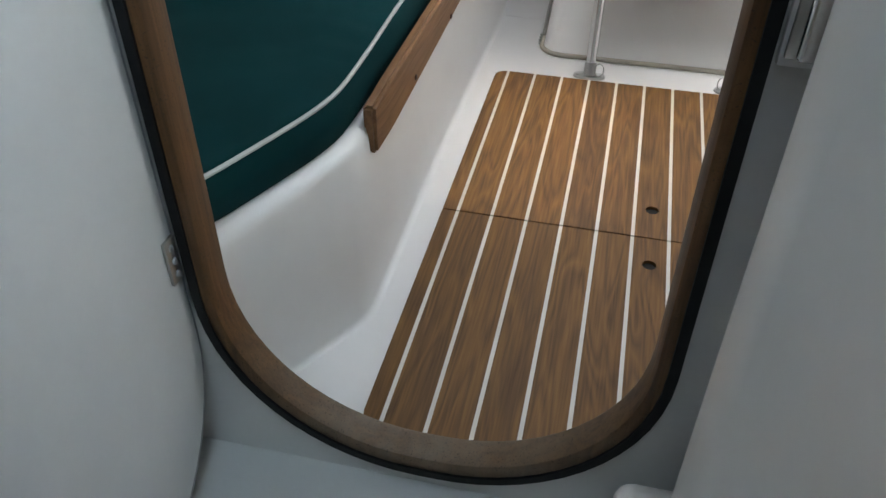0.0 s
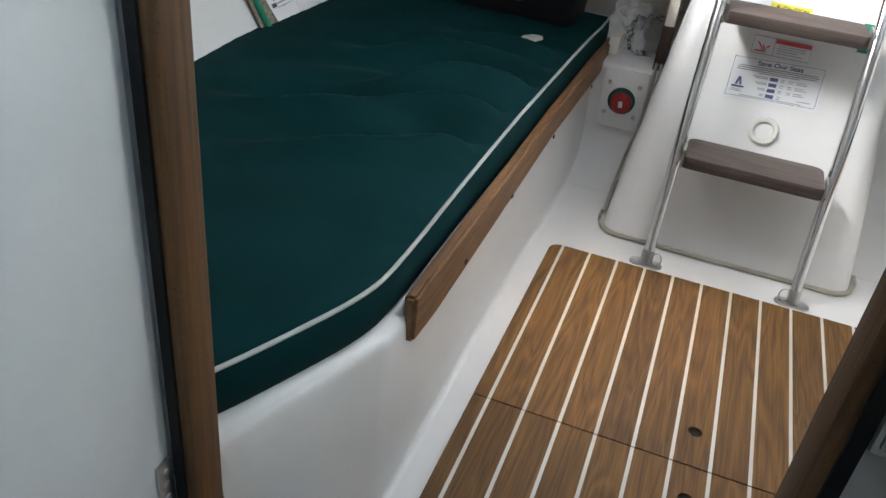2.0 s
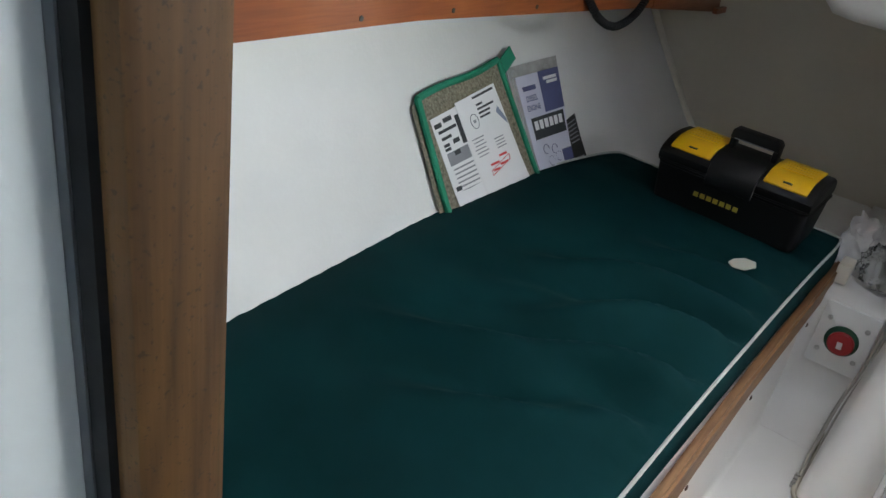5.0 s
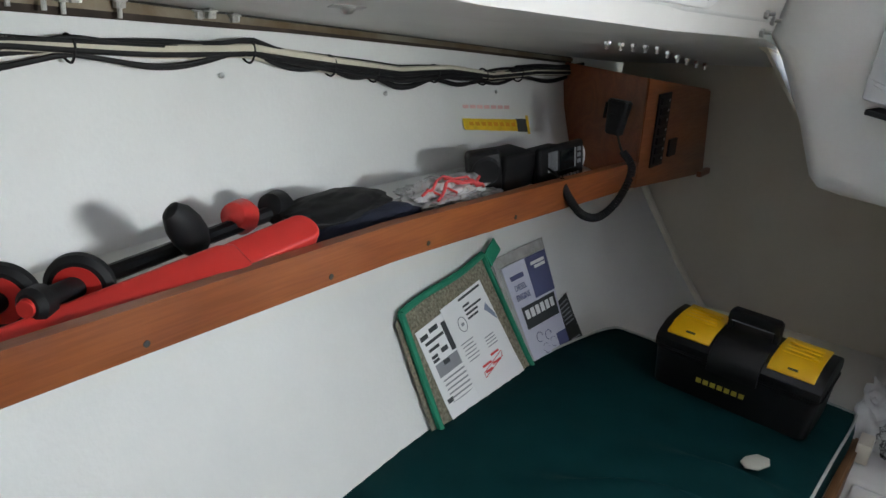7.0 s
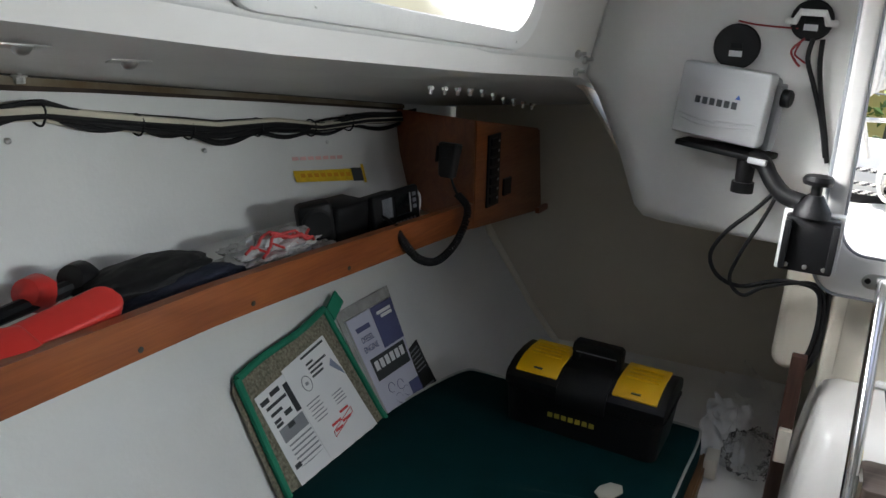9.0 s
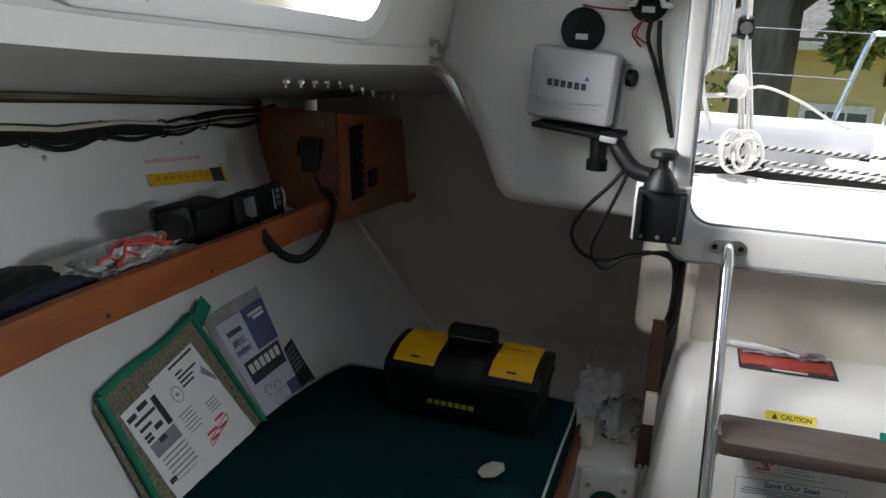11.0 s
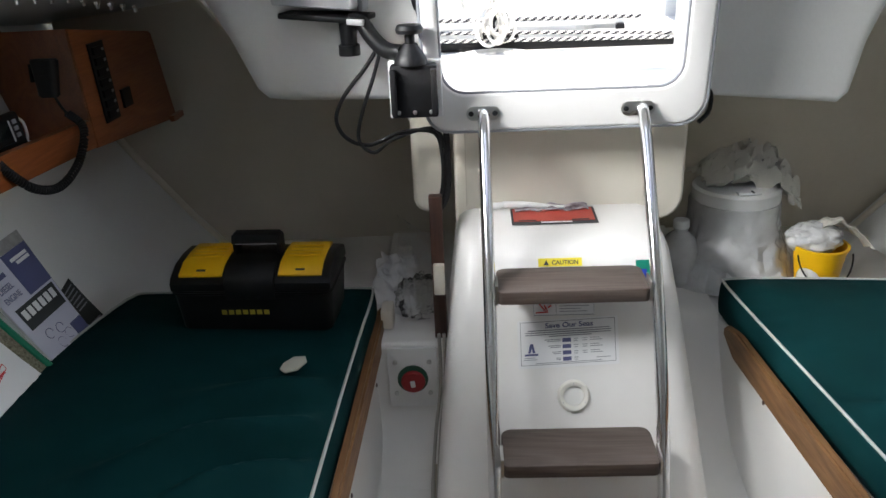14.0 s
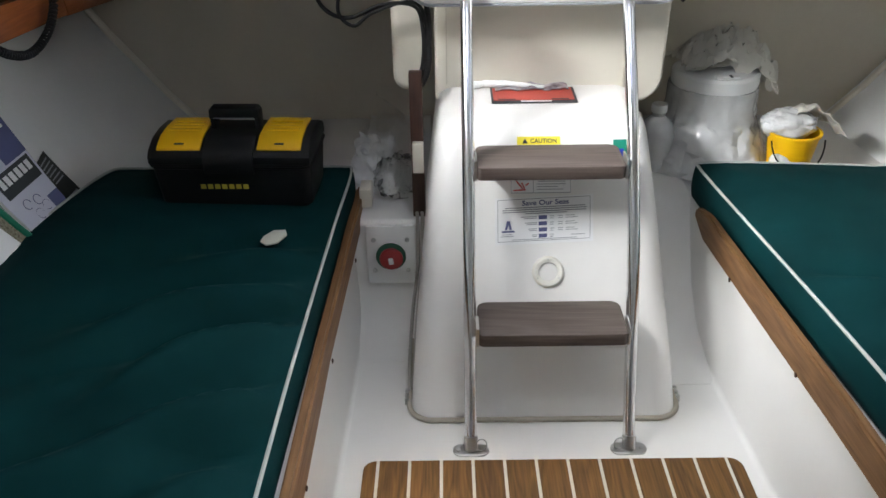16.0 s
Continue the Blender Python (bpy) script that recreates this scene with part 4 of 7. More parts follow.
part("pointer", join(bmesh.new(), box(-0.006, 0.006, -0.014, 0.004, 0.016, 0.020, 0.002), FACE @ pose(0, 0, 0, 0, 0, 8)), PAPER, sw)
for dx in (-0.041, 0.041):
    for dz in (-0.04, 0.046):
        part("bolt", join(bmesh.new(), turned([(0.006, 0.0), (0.006, 0.003), (0.003, 0.005)], 8), Matrix.Translation((-0.349 + dx, 0.4895, 0.208 + dz)) @ pose(0, 0, 0, 90, 0, 0)), STEEL, sw)
for s in (-1, 1):
    hp = thing("box_latch", "small stainless toggle latch at the foot of the engine cover", "latch", group="latches")
    x = s * 0.306
    part("base", box(x - 0.004, x + 0.004, 0.18, 0.225, 0.001, 0.006, 0.001), STEEL, hp)
    for k in range(3):
        part("knuckle", join(bmesh.new(), turned([(0.005, 0), (0.005, 0.005), (0.004, 0.009)], 10), Matrix.Translation((x, 0.187 + 0.015 * k, 0.006))), STEEL, hp)
co = thing("bilge_hose", "thin grey hoses running down beside the engine cover", "hose")
for dx, dy in ((0.0, 0.0), (0.012, 0.012)):
    part("hose", tube(smooth_path([(-0.300 + dx * 0.6, 0.215 + dy, 0.012), (-0.302 + dx, 0.30, 0.04), (-0.296 + dx, 0.42, 0.10), (-0.282 + dx, 0.482, 0.20), (-0.281 + dx, 0.488, 0.33)]), 0.0042, 8), mat("grey_hose", (0.42, 0.40, 0.36), 0.5) if not dx else bpy.data.materials["grey_hose"], co)
po = thing("teak_post", "dark varnished teak post beside the engine cover", "post")
part("post", box(-0.292, -0.262, 0.52, 0.545, 0.30, 0.66, 0.003), DARKWOOD, po)
part("catch", box(-0.288, -0.262, 0.500, 0.519, 0.425, 0.50, 0.003), CREAM, po, "cream plastic catch")


def crumpled(cx, cy, cz, rx, ry, rz, seed, amp=0.35, seg=3, flat=0.0):
    """A crumpled bag: a ball pushed in and out along creases, settled on its underside."""
    bm = bmesh.new()
    bmesh.ops.create_icosphere(bm, subdivisions=seg + 1, radius=1.0)
    for v in bm.verts:
        n = v.co.normalized()
        d = 1 + amp * (abs(noise.noise(n * 1.7 + Vector((seed, 0, 0)))) - 0.2) + 0.5 * amp * (abs(noise.noise(n * 4.2 + Vector((0, seed, 0)))) - 0.2) + 0.25 * amp * (abs(noise.noise(n * 10 + Vector((0, seed, 3)))) - 0.2)
        v.co = Vector((cx + n.x * d * rx, cy + n.y * d * ry, cz + max(n.z, -0.75 + flat) * d * rz))
    return bm


BAG = mat("thin_white_plastic", (0.66, 0.66, 0.65), 0.22, vary=0.10, scale=16, fine=60, bump=0.3, coat=0.5)
CLEAR = glass("clear_film", (0.95, 0.95, 0.95), 0.12, 1.2, 0.45)
CLEARBAG = glass("crinkled_clear_bag", (0.92, 0.92, 0.91), 0.22, 1.15, 0.72)
pb = thing("plastic_bag", "crumpled white and grey plastic bags beside the engine cover", "bag")


def folded(x, y, z, w, d, drop_, seed, lift):
    """A flattened bag folded over itself: broad flats, sharp creases, and a front edge that hangs down."""
    def f(u, v):
        crease_ = 0.010 * abs(2 * ((u * 2.3 + 0.35 * v + seed) % 1.0) - 1) + 0.006 * noise.noise((u * 5, v * 5, seed))
        return (x + w * u + 0.012 * noise.noise((v * 3, seed, 0)), y + d * v, z + lift * v * (1 - 0.3 * u) - drop_ * max(0.0, 0.35 - v) ** 2 * 6 + crease_)
    return sheet(f, span(0, 1, 26), span(0, 1, 18), 0.0015, (0, 0, 1))


part("white_bag", folded(-0.452, 0.655, 0.322, 0.105, 0.13, 0.04, 0.2, 0.07), BAG, pb, smooth=35)
part("white_bag", folded(-0.440, 0.70, 0.350, 0.095, 0.10, 0.03, 0.6, 0.05), BAG, pb, smooth=35)
part("white_bag", folded(-0.455, 0.64, 0.306, 0.085, 0.10, 0.02, 0.9, 0.03), BAG, pb, smooth=35)
part("clear_bag", crumpled(-0.335, 0.645, 0.345, 0.050, 0.055, 0.060, 8.4, 0.55, 4), CLEARBAG, pb, smooth=80)
part("clear_film", sheet(lambda u, v: (-0.385 + 0.105 * u + 0.01 * noise.noise((v * 4, u * 3, 9)), 0.69 + 0.05 * v + 0.02 * noise.noise((u * 5, v * 5, 3)), 0.33 + 0.21 * v * (1 - 0.45 * u) + 0.012 * noise.noise((u * 6, v * 6, 0))), span(0, 1, 18), span(0, 1, 18), 0.0008, (0, 1, 0)), CLEAR, pb, smooth=70)
wb = thing("white_block", "small white moulded bracket at the end of the berth", "bracket")
part("bracket_body", box(-0.425, -0.395, 0.56, 0.62, 0.305, 0.355, 0.004), CREAM, wb)

# ---- port quarter: pail, bottles and bucket ----
pail = thing("white_pail", "round white lidded pail wrapped in a clear plastic bag", "pail")
PX, PY = 0.505, 0.86
at = lambda bm: join(bmesh.new(), bm, Matrix.Translation((PX, PY, 0.302)))
part("body", at(turned([(0.098, 0), (0.100, 0.02), (0.106, 0.205), (0.109, 0.215)], 36)), WHITEP, pail)
part("lid", at(turned([(0.111, 0.210), (0.113, 0.218), (0.113, 0.243), (0.107, 0.251), (0.08, 0.255), (0.02, 0.257)], 48)), WHITEP, pail, "white snap-on lid")
part("handle_tab", box(PX - 0.03, PX + 0.03, PY - 0.108, PY - 0.085, 0.555, 0.562, 0.003), WHITEP, pail)
part("tab_mark", box(PX + 0.004, PX + 0.010, PY - 0.110, PY - 0.092, 0.5621, 0.5635), INK, pail)
prnd = random.Random(21)
bm = turned([(lerp(z, [(0.0, 0.170), (0.03, 0.160), (0.07, 0.140), (0.12, 0.122), (0.17, 0.115), (0.212, 0.114)]), z) for z in span(0.0, 0.212, 13)], 46)
for v in bm.verts:
    a = math.atan2(v.co.y, v.co.x)
    fold = 1 - 2.4 * abs(noise.noise((math.cos(a) * 3.4 + v.co.z * 7, math.sin(a) * 3.4, v.co.z * 11)))
    loose = min(1, 0.30 + (0.205 - v.co.z) * 7)
    k = 1 + 0.035 * noise.noise((math.cos(a) * 2, math.sin(a) * 2, v.co.z * 5)) + (0.050 * fold + prnd.uniform(-0.028, 0.030)) * loose + 0.07 * max(0, -math.cos(a)) * max(0, 1 - v.co.z * 6)
    v.co.x, v.co.y, v.co.z = v.co.x * k, v.co.y * k, max(0, v.co.z + prnd.uniform(-0.006, 0.006) * loose * (v.co.z > 0.001))
bmesh.ops.triangulate(bm, faces=[f for f in bm.faces if len(f.verts) == 4])
bmesh.ops.subdivide_edges(bm, edges=bm.edges[:], cuts=1, use_grid_fill=True, smooth=0.35)
part("wrapping", at(bm), BAG, pail, "loose translucent white bag", smooth=24)
rag = thing("canvas_rag", "off-white canvas rag heaped on the pail", "rag")
RAG = mat("offwhite_canvas", (0.64, 0.61, 0.54), 0.85, vary=0.08, fine=400, bump=0.4)


def crumpled_cloth(cx, cy, cz, w, d, h, seed, hang=0.0):
    """A heaped cloth with an uneven outline: sharp folds that cross each other, slumping at its edge."""
    def f(u, v):
        r = math.hypot(u, v)
        edge = 1 + 0.22 * noise.noise((u * 1.6 + seed, v * 1.6, 0))
        fold = 1 - abs(noise.noise((u * 2.2 + seed, v * 4.2 + 1.1 * u, seed))) * 2.6
        fine = 1 - abs(noise.noise((u * 4.6 + v, v * 7.0 + seed, 2 * seed))) * 2.4
        z = h * (0.24 + 0.62 * fold + 0.30 * fine) * max(0.15, 1 - 0.55 * r * r) - hang * max(0, u - 0.35) ** 2
        return (cx + u * w * edge + 0.012 * fine, cy + v * d * edge, cz + z)
    return sheet(f, span(-1, 1, 60), span(-1, 1, 48), 0.0015, (0, 0, 1))


part("cloth", crumpled_cloth(PX + 0.022, PY + 0.015, 0.553, 0.118, 0.080, 0.105, 1.7, 0.13), RAG, rag, smooth=40)
part("cloth_end", crumpled_cloth(PX + 0.06, PY - 0.005, 0.565, 0.080, 0.050, 0.058, 4.1, 0.17), RAG, rag, smooth=60)
for x, y, r, h, lab in ((0.352, 0.80, 0.050, 0.155, "translucent white plastic jug beside the engine cover"), (0.665, 0.72, 0.030, 0.075, "small translucent white plastic bottle"), ):
    bt = thing("plastic_bottle", lab, "bottle")
    part("body", join(bmesh.new(), turned([(r * 0.93, 0), (r, 0.01), (r, h * 0.62), (r * 0.75, h * 0.82), (r * 0.36, h * 0.93), (r * 0.34, h)], 24), Matrix.Translation((x, y, 0.302))), BAG, bt)
    part("cap", join(bmesh.new(), turned([(r * 0.42, 0), (r * 0.42, 0.018), (r * 0.38, 0.021)], 20), Matrix.Translation((x, y, 0.302 + h))), WHITEP, bt)
bu = thing("yellow_bucket", "small yellow plastic bucket with white rags in it", "bucket")
BX, BY = 0.697, 0.75
bm = turned([(0.046, 0.0), (0.050, 0.004), (0.065, 0.110), (0.070, 0.112), (0.070, 0.118), (0.063, 0.118), (0.047, 0.008)], 36)
part("body", join(bmesh.new(), bm, Matrix.Translation((BX, BY, 0.302))), YELLOW, bu)
part("bail", tube([(BX + 0.069 * math.cos(a), BY - 0.035 - 0.05 * math.sin(a) * 0.8, 0.405 - 0.075 * math.sin(a)) for a in span(0, math.pi, 16)], 0.0022, 6), BLACK, bu, "black wire handle")
rg = thing("white_rag", "white plastic rags hanging over the bucket's rim", "rag")
part("rag_body", crumpled(BX - 0.012, BY + 0.015, 0.432, 0.070, 0.055, 0.040, 5.5, 0.24, 4), BAG, rg, smooth=80)
part("drape", sheet(lambda u, v: (BX - 0.03 + 0.165 * u, BY - 0.01 + 0.06 * v + 0.012 * noise.noise((u * 4, v * 4, 1)), 0.460 + 0.02 * math.sin(3 * u) - 0.12 * max(0, u - 0.35) ** 1.6 + 0.016 * noise.noise((u * 6, v * 5, 7)) - 0.012 * v), span(0, 1, 26), span(0, 1, 14), 0.003, (0, 0, 1)), RAG, rg, smooth=70)
rf = thing("berth_shelf_end", "end of a mahogany shelf on the far side", "shelf")
part("fiddle", box(1.00, 1.06, 0.80, 1.15, 0.68, 0.735, 0.004), MAHOGANY, rf)

# ---- toolbox ----
tb = thing("toolbox", "black plastic toolbox with yellow lid organisers and a carrying handle", "toolbox", pose(-0.679, 0.488, 0.398, 0, 0, -2))
def tapered(w0, w1, d0, d1, z0, z1, r):
    bm = bmesh.new()
    rows = [[bm.verts.new((x, y, z)) for x, y in rounded(-w / 2, w / 2, -d / 2, d / 2, r, 4)] for w, d, z in ((w0, d0, z0), (w1, d1, z1))]
    n = len(rows[0])
    for k in range(n):
        bm.faces.new((rows[0][k], rows[0][(k + 1) % n], rows[1][(k + 1) % n], rows[1][k]))
    bm.faces.new(rows[0]), bm.faces.new(rows[1])
    bmesh.ops.bevel(bm, geom=[e for e in bm.edges if abs(e.verts[0].co.z - e.verts[1].co.z) < 1e-6], offset=0.003, segments=2, affect="EDGES")
    return bm
part("tray", tapered(0.340, 0.354, 0.175, 0.192, 0.0, 0.096, 0.022), BLACK, tb)
part("rim", tapered(0.362, 0.362, 0.200, 0.200, 0.096, 0.104, 0.022), BLACK, tb)
LID = [(-0.098, 0.104), (-0.098, 0.122), (-0.088, 0.134), (-0.050, 0.150), (0.0, 0.154), (0.055, 0.150), (0.090, 0.134), (0.098, 0.120), (0.098, 0.104)]
part("lid", prism(LID, -0.178, 0.178, axis=0, r=0.004), BLACK, tb)
for x0, x1 in ((-0.158, -0.062), (0.062, 0.158)):
    org = part("organiser_lid", prism([(-0.087, 0.132), (-0.088, 0.1375), (-0.084, 0.1415), (-0.050, 0.1548), (0.0, 0.1580), (0.060, 0.1540), (0.060, 0.148), (-0.050, 0.146), (-0.086, 0.130)], x0, x1, axis=0, r=0.0015), YELLOW, tb, "yellow organiser lid")
    for k in range(4):
        part("rib", box(x0 + 0.012, x1 - 0.012, -0.028 + 0.017 * k, -0.018 + 0.017 * k, 0.1545 + 0.0008 * k, 0.1590, 0.001), YELLOW, org)
    part("latch_slot", box((x0 + x1) / 2 - 0.010, (x0 + x1) / 2 + 0.010, -0.078, -0.072, 0.1425, 0.1462), INK, org)
part("latch", prism([(-0.104, 0.085), (-0.106, 0.12), (-0.094, 0.1385), (-0.055, 0.1565), (-0.050, 0.150), (-0.090, 0.134), (-0.098, 0.12), (-0.098, 0.085)], -0.055, 0.055, axis=0, r=0.003), BLACK, tb)
for x in (-0.050, 0.050):
    part("handle_arm", box(x - 0.0065, x + 0.0065, -0.008, 0.024, 0.148, 0.196, 0.004), BLACK, tb)
part("handle_grip", prism([(-0.057, 0.178), (0.057, 0.178), (0.055, 0.198), (0.049, 0.203), (-0.049, 0.203), (-0.055, 0.198)], -0.014, 0.020, axis=1, r=0.004), BLACK, tb)
part("grip_edge", box(-0.046, 0.046, -0.0155, -0.0135, 0.1795, 0.1815), GREY_INK, tb)
# the maker's mark as plain yellow bars
bm = bmesh.new()
for k in range(7):
    join(bm, box(-0.072 + 0.0158 * k, -0.0605 + 0.0158 * k, -0.0925, -0.0905, 0.045, 0.060))
part("maker_mark", bm, mat("faded_yellow", (0.50, 0.40, 0.04), 0.5), tb, "yellow maker's mark", smooth=0)
PATCH = [(-0.597, 0.236), (-0.583, 0.221), (-0.560, 0.231), (-0.546, 0.262), (-0.553, 0.284), (-0.577, 0.283), (-0.594, 0.258)]
lie = 0.4004 + max(crease(x, y) for x, y in PATCH)
tagged(part("canvas_patch", prism(PATCH, lie - 0.002, lie + 0.0012, r=0.0005), mat("patch_white", (0.60, 0.58, 0.49), 0.8, fine=400, bump=0.3)),
       "small off-white canvas patch stuck on the cushion", "patch")


# ---- starboard shelf and what lies on it ----
def along(s, y0, y1, n, inner, outer, lo, hi):
    """A curved bar that follows the shelf, between two offsets and two heights."""
    bm = bmesh.new()
    rows = [[bm.verts.new(c) for c in ((s * inner(y), y, lo(y)), (s * outer(y), y, lo(y)), (s * outer(y), y, hi(y)), (s * inner(y), y, hi(y)))] for y in span(y0, y1, n)]
    for a, b in zip(rows, rows[1:]):
        for k in range(4):
            bm.faces.new((a[k], a[(k + 1) % 4], b[(k + 1) % 4], b[k]))
    bm.faces.new(rows[0]), bm.faces.new(rows[-1])
    return bm


sh = thing("hull_shelf", "long shelf along the hull with a varnished mahogany fiddle", "shelf")
part("shelf_board", along(-1, -1.19, 0.56, 20, lambda y: shelf_x(y) + 0.018, lambda y: hull_x(y, shelf_z(y)) + 0.01, shelf_z, lambda y: shelf_z(y) + 0.012), LINER, sh)
bm = along(-1, -1.19, 0.60, 24, shelf_x, lambda y: shelf_x(y) + 0.018, lambda y: shelf_z(y) - 0.006, lambda y: shelf_z(y) + 0.058)
bmesh.ops.bevel(bm, geom=[e for e in bm.edges if abs(e.verts[0].co.y - e.verts[1].co.y) > 0.01], offset=0.003, segments=2, affect="EDGES")
part("fiddle", bm, MAHOGANY, sh, "varnished mahogany fiddle")
for y in (-0.98, -0.731, -0.431, -0.204, 0.06):
    part("screw", join(bmesh.new(), turned([(0.0045, 0), (0.0045, 0.0015), (0.001, 0.002)], 10), Matrix.Translation((-shelf_x(y), y, shelf_z(y) + 0.008)) @ pose(0, 0, 0, 0, 90, 0)), INK, sh)

pn = thing("switch_panel_box", "varnished mahogany box with a switch panel at the shelf's end", "instrument box")
FX = lambda y: -(shelf_x(y) - 0.002)
bm = prism([(FX(0.585), 0.585), (FX(1.06), 1.05), (-1.30, 1.05), (-1.355, 0.775)], 0.75, 1.07)
for v in bm.verts:
    lo = v.co.z < 0.9
    v.co.z = (shelf_z(v.co.y) - 0.008) if lo else lerp(v.co.y, [(0.585, 1.048), (1.05, 0.985)])
    if not lo and v.co.y < 0.8:
        v.co.y -= 0.03
    elif not lo:
        v.co.y -= 0.085
bmesh.ops.bevel(bm, geom=bm.edges[:], offset=0.004, segments=2, affect="EDGES")
part("case", bm, MAHOGANY, pn)
side = lambda u, v, o: Vector((FX(u) + o + 0.001, u - 0.03 * (v - 0.79) / 0.28, v))
decal("switch_plate", side, 0.645, 0.715, 0.822, 1.005, 0.001, BLACK, pn, "black switch panel", thick=0.004)
for k in range(7):
    z = 0.832 + 0.0245 * k
    decal("rocker_switch", side, 0.655, 0.690, z, z + 0.017, 0.005, RUBBER, pn, thick=0.005)
    decal("switch_label", side, 0.695, 0.710, z + 0.004, z + 0.010, 0.0052, GREY_INK, pn)
decal("gauge_plate", side, 0.745, 0.79, 0.835, 0.88, 0.001, BLACK, pn, thick=0.006)
decal("corner_block", side, 0.99, 1.06, 0.736, 0.752, 0.001, MAHOGANY, pn, thick=0.012)

mc = thing("radio_microphone", "black hand microphone with a coiled cord on the mahogany box", "microphone")
M = Matrix.Translation((-1.095, 0.535, 0.955)) @ pose(0, 0, 0, -6, 0, -4)
part("mic_body", join(bmesh.new(), tapered(0.040, 0.056, 0.028, 0.032, -0.045, 0.036, 0.010), M), BLACK, mc)
part("talk_button", join(bmesh.new(), box(-0.031, -0.027, -0.012, 0.012, -0.012, 0.026, 0.001), M), RUBBER, mc)
part("grille", join(bmesh.new(), box(-0.014, 0.014, -0.018, -0.0155, 0.002, 0.024, 0.001), M), RUBBER, mc)
core = smooth_path([(-1.085, 0.530, 0.912), (-1.070, 0.530, 0.88), (-1.030, 0.515, 0.845), (-1.022, 0.45, 0.79), (-1.025, 0.36, 0.765), (-1.035, 0.285, 0.785), (-1.055, 0.245, 0.83), (-1.08, 0.245, 0.862), (-1.12, 0.27, 0.868)], 90)
coil = []
for i, p in enumerate(core):
    d = (core[min(i + 1, len(core) - 1)] - core[max(i - 1, 0)]).normalized()
    e = d.orthogonal().normalized()
    g = d.cross(e)
    q = 0.0 if i < 105 or i > 615 else 0.0068
    coil.append(p + q * (e * math.cos(i * 0.74) + g * math.sin(i * 0.74)))
part("cord", tube(coil, 0.0030, 6), RUBBER, mc, "black coiled cord")

rd = thing("marine_radio", "black marine radio with a small screen standing on the shelf", "radio")
R = Matrix.Translation((-1.150, 0.378, shelf_z(0.38) + 0.012)) @ pose(0, 0, 0, -9, 0, 86)
part("case", join(bmesh.new(), box(-0.078, 0.078, 0.0, 0.075, 0.0, 0.074, 0.008, 3), R), BLACK, rd, smooth=20)
part("faceplate", join(bmesh.new(), box(-0.092, 0.092, -0.018, 0.002, 0.002, 0.088, 0.008, 3), R), BLACK, rd, smooth=20)
part("screen", join(bmesh.new(), box(-0.012, 0.046, -0.0195, -0.0175, 0.030, 0.074), R), mat("dim_screen", (0.012, 0.015, 0.017), 0.12), rd, "dark glossy screen")
# The glint at the screen's edge is put in as a thin silver bar.
part("screen_glint_strip", join(bmesh.new(), box(0.047, 0.052, -0.0197, -0.0175, 0.030, 0.074), R), SILVER, rd)
for k in range(9):
    part("speaker_slot", join(bmesh.new(), box(-0.062 + 0.0045 * k, -0.060 + 0.0045 * k, -0.0192, -0.0178, 0.032, 0.076), R), GREY_INK, rd)
for k in range(6):
    part("button", join(bmesh.new(), box(-0.016 + 0.015 * k, -0.008 + 0.015 * k, -0.021, -0.018, 0.012, 0.018, 0.001), R), GREY_INK, rd)
for k in range(3):
    part("button", join(bmesh.new(), box(0.060, 0.073, -0.021, -0.018, 0.036 + 0.014 * k, 0.045 + 0.014 * k, 0.001), R), GREY_INK, rd)
part("power_lead", tube(smooth_path([(-1.15, 0.49, 0.812), (-1.145, 0.495, 0.84), (-1.15, 0.495, 0.87), (-1.17, 0.485, 0.885)]), 0.003, 6), WHITEP, rd)
sp = thing("loudspeaker", "small black speaker leaning on the shelf", "loudspeaker")
S = Matrix.Translation((-1.185, 0.140, shelf_z(0.14) + 0.012)) @ pose(0, 0, 0, 0, -10, 48)
part("case", join(bmesh.new(), box(-0.036, 0.036, 0.0, 0.045, 0.0, 0.088, 0.012, 3), S), BLACK, sp, smooth=20)
part("grille", join(bmesh.new(), turned([(0.032, 0), (0.032, 0.003), (0.027, 0.006), (0.004, 0.003)], 24), S @ Matrix.Translation((0, 0.0, 0.047)) @ pose(0, 0, 0, 90, 0, 0)), RUBBER, sp)
bx = thing("black_case", "low black equipment case on the shelf", "case")
part("case", join(bmesh.new(), box(-0.055, 0.055, -0.03, 0.05, 0.0, 0.078, 0.010, 3), Matrix.Translation((-1.195, 0.235, shelf_z(0.23) + 0.012)) @ pose(0, 0, 0, 0, 0, 84)), BLACK, bx, smooth=20)
pb2 = thing("snack_bag", "crumpled clear plastic bag with red print on the shelf", "bag")
FILM = mat("clouded_film", (0.60, 0.59, 0.58), 0.15, vary=0.22, scale=30, fine=90, bump=0.8, coat=0.8)
body = crumpled(-1.18, -0.035, shelf_z(-0.03) + 0.036, 0.055, 0.115, 0.030, 2.2, 0.7, 4)
skin = [v.co.copy() for v in body.verts]
part("film", body, FILM, pb2, smooth=40)
part("inner_film", crumpled(-1.15, 0.075, shelf_z(0.07) + 0.022, 0.04, 0.06, 0.014, 6.2, 0.6), FILM, pb2, smooth=40)


def draped(y0, y1, off):
    """A printed line that follows the bag's crumpled skin from end to end."""
    line = []
    for y in span(y0, y1, 14):
        c = Vector((-1.155 + off + 0.012 * math.sin(40 * y), y, 0.9))
        p = min(skin, key=lambda q: (q.x - c.x) ** 2 + (q.y - c.y) ** 2 + 0.02 * (0.9 - q.z))
        line.append(Vector((c.x, c.y, p.z + 0.002)))
    return tube(line, 0.0028, 6)


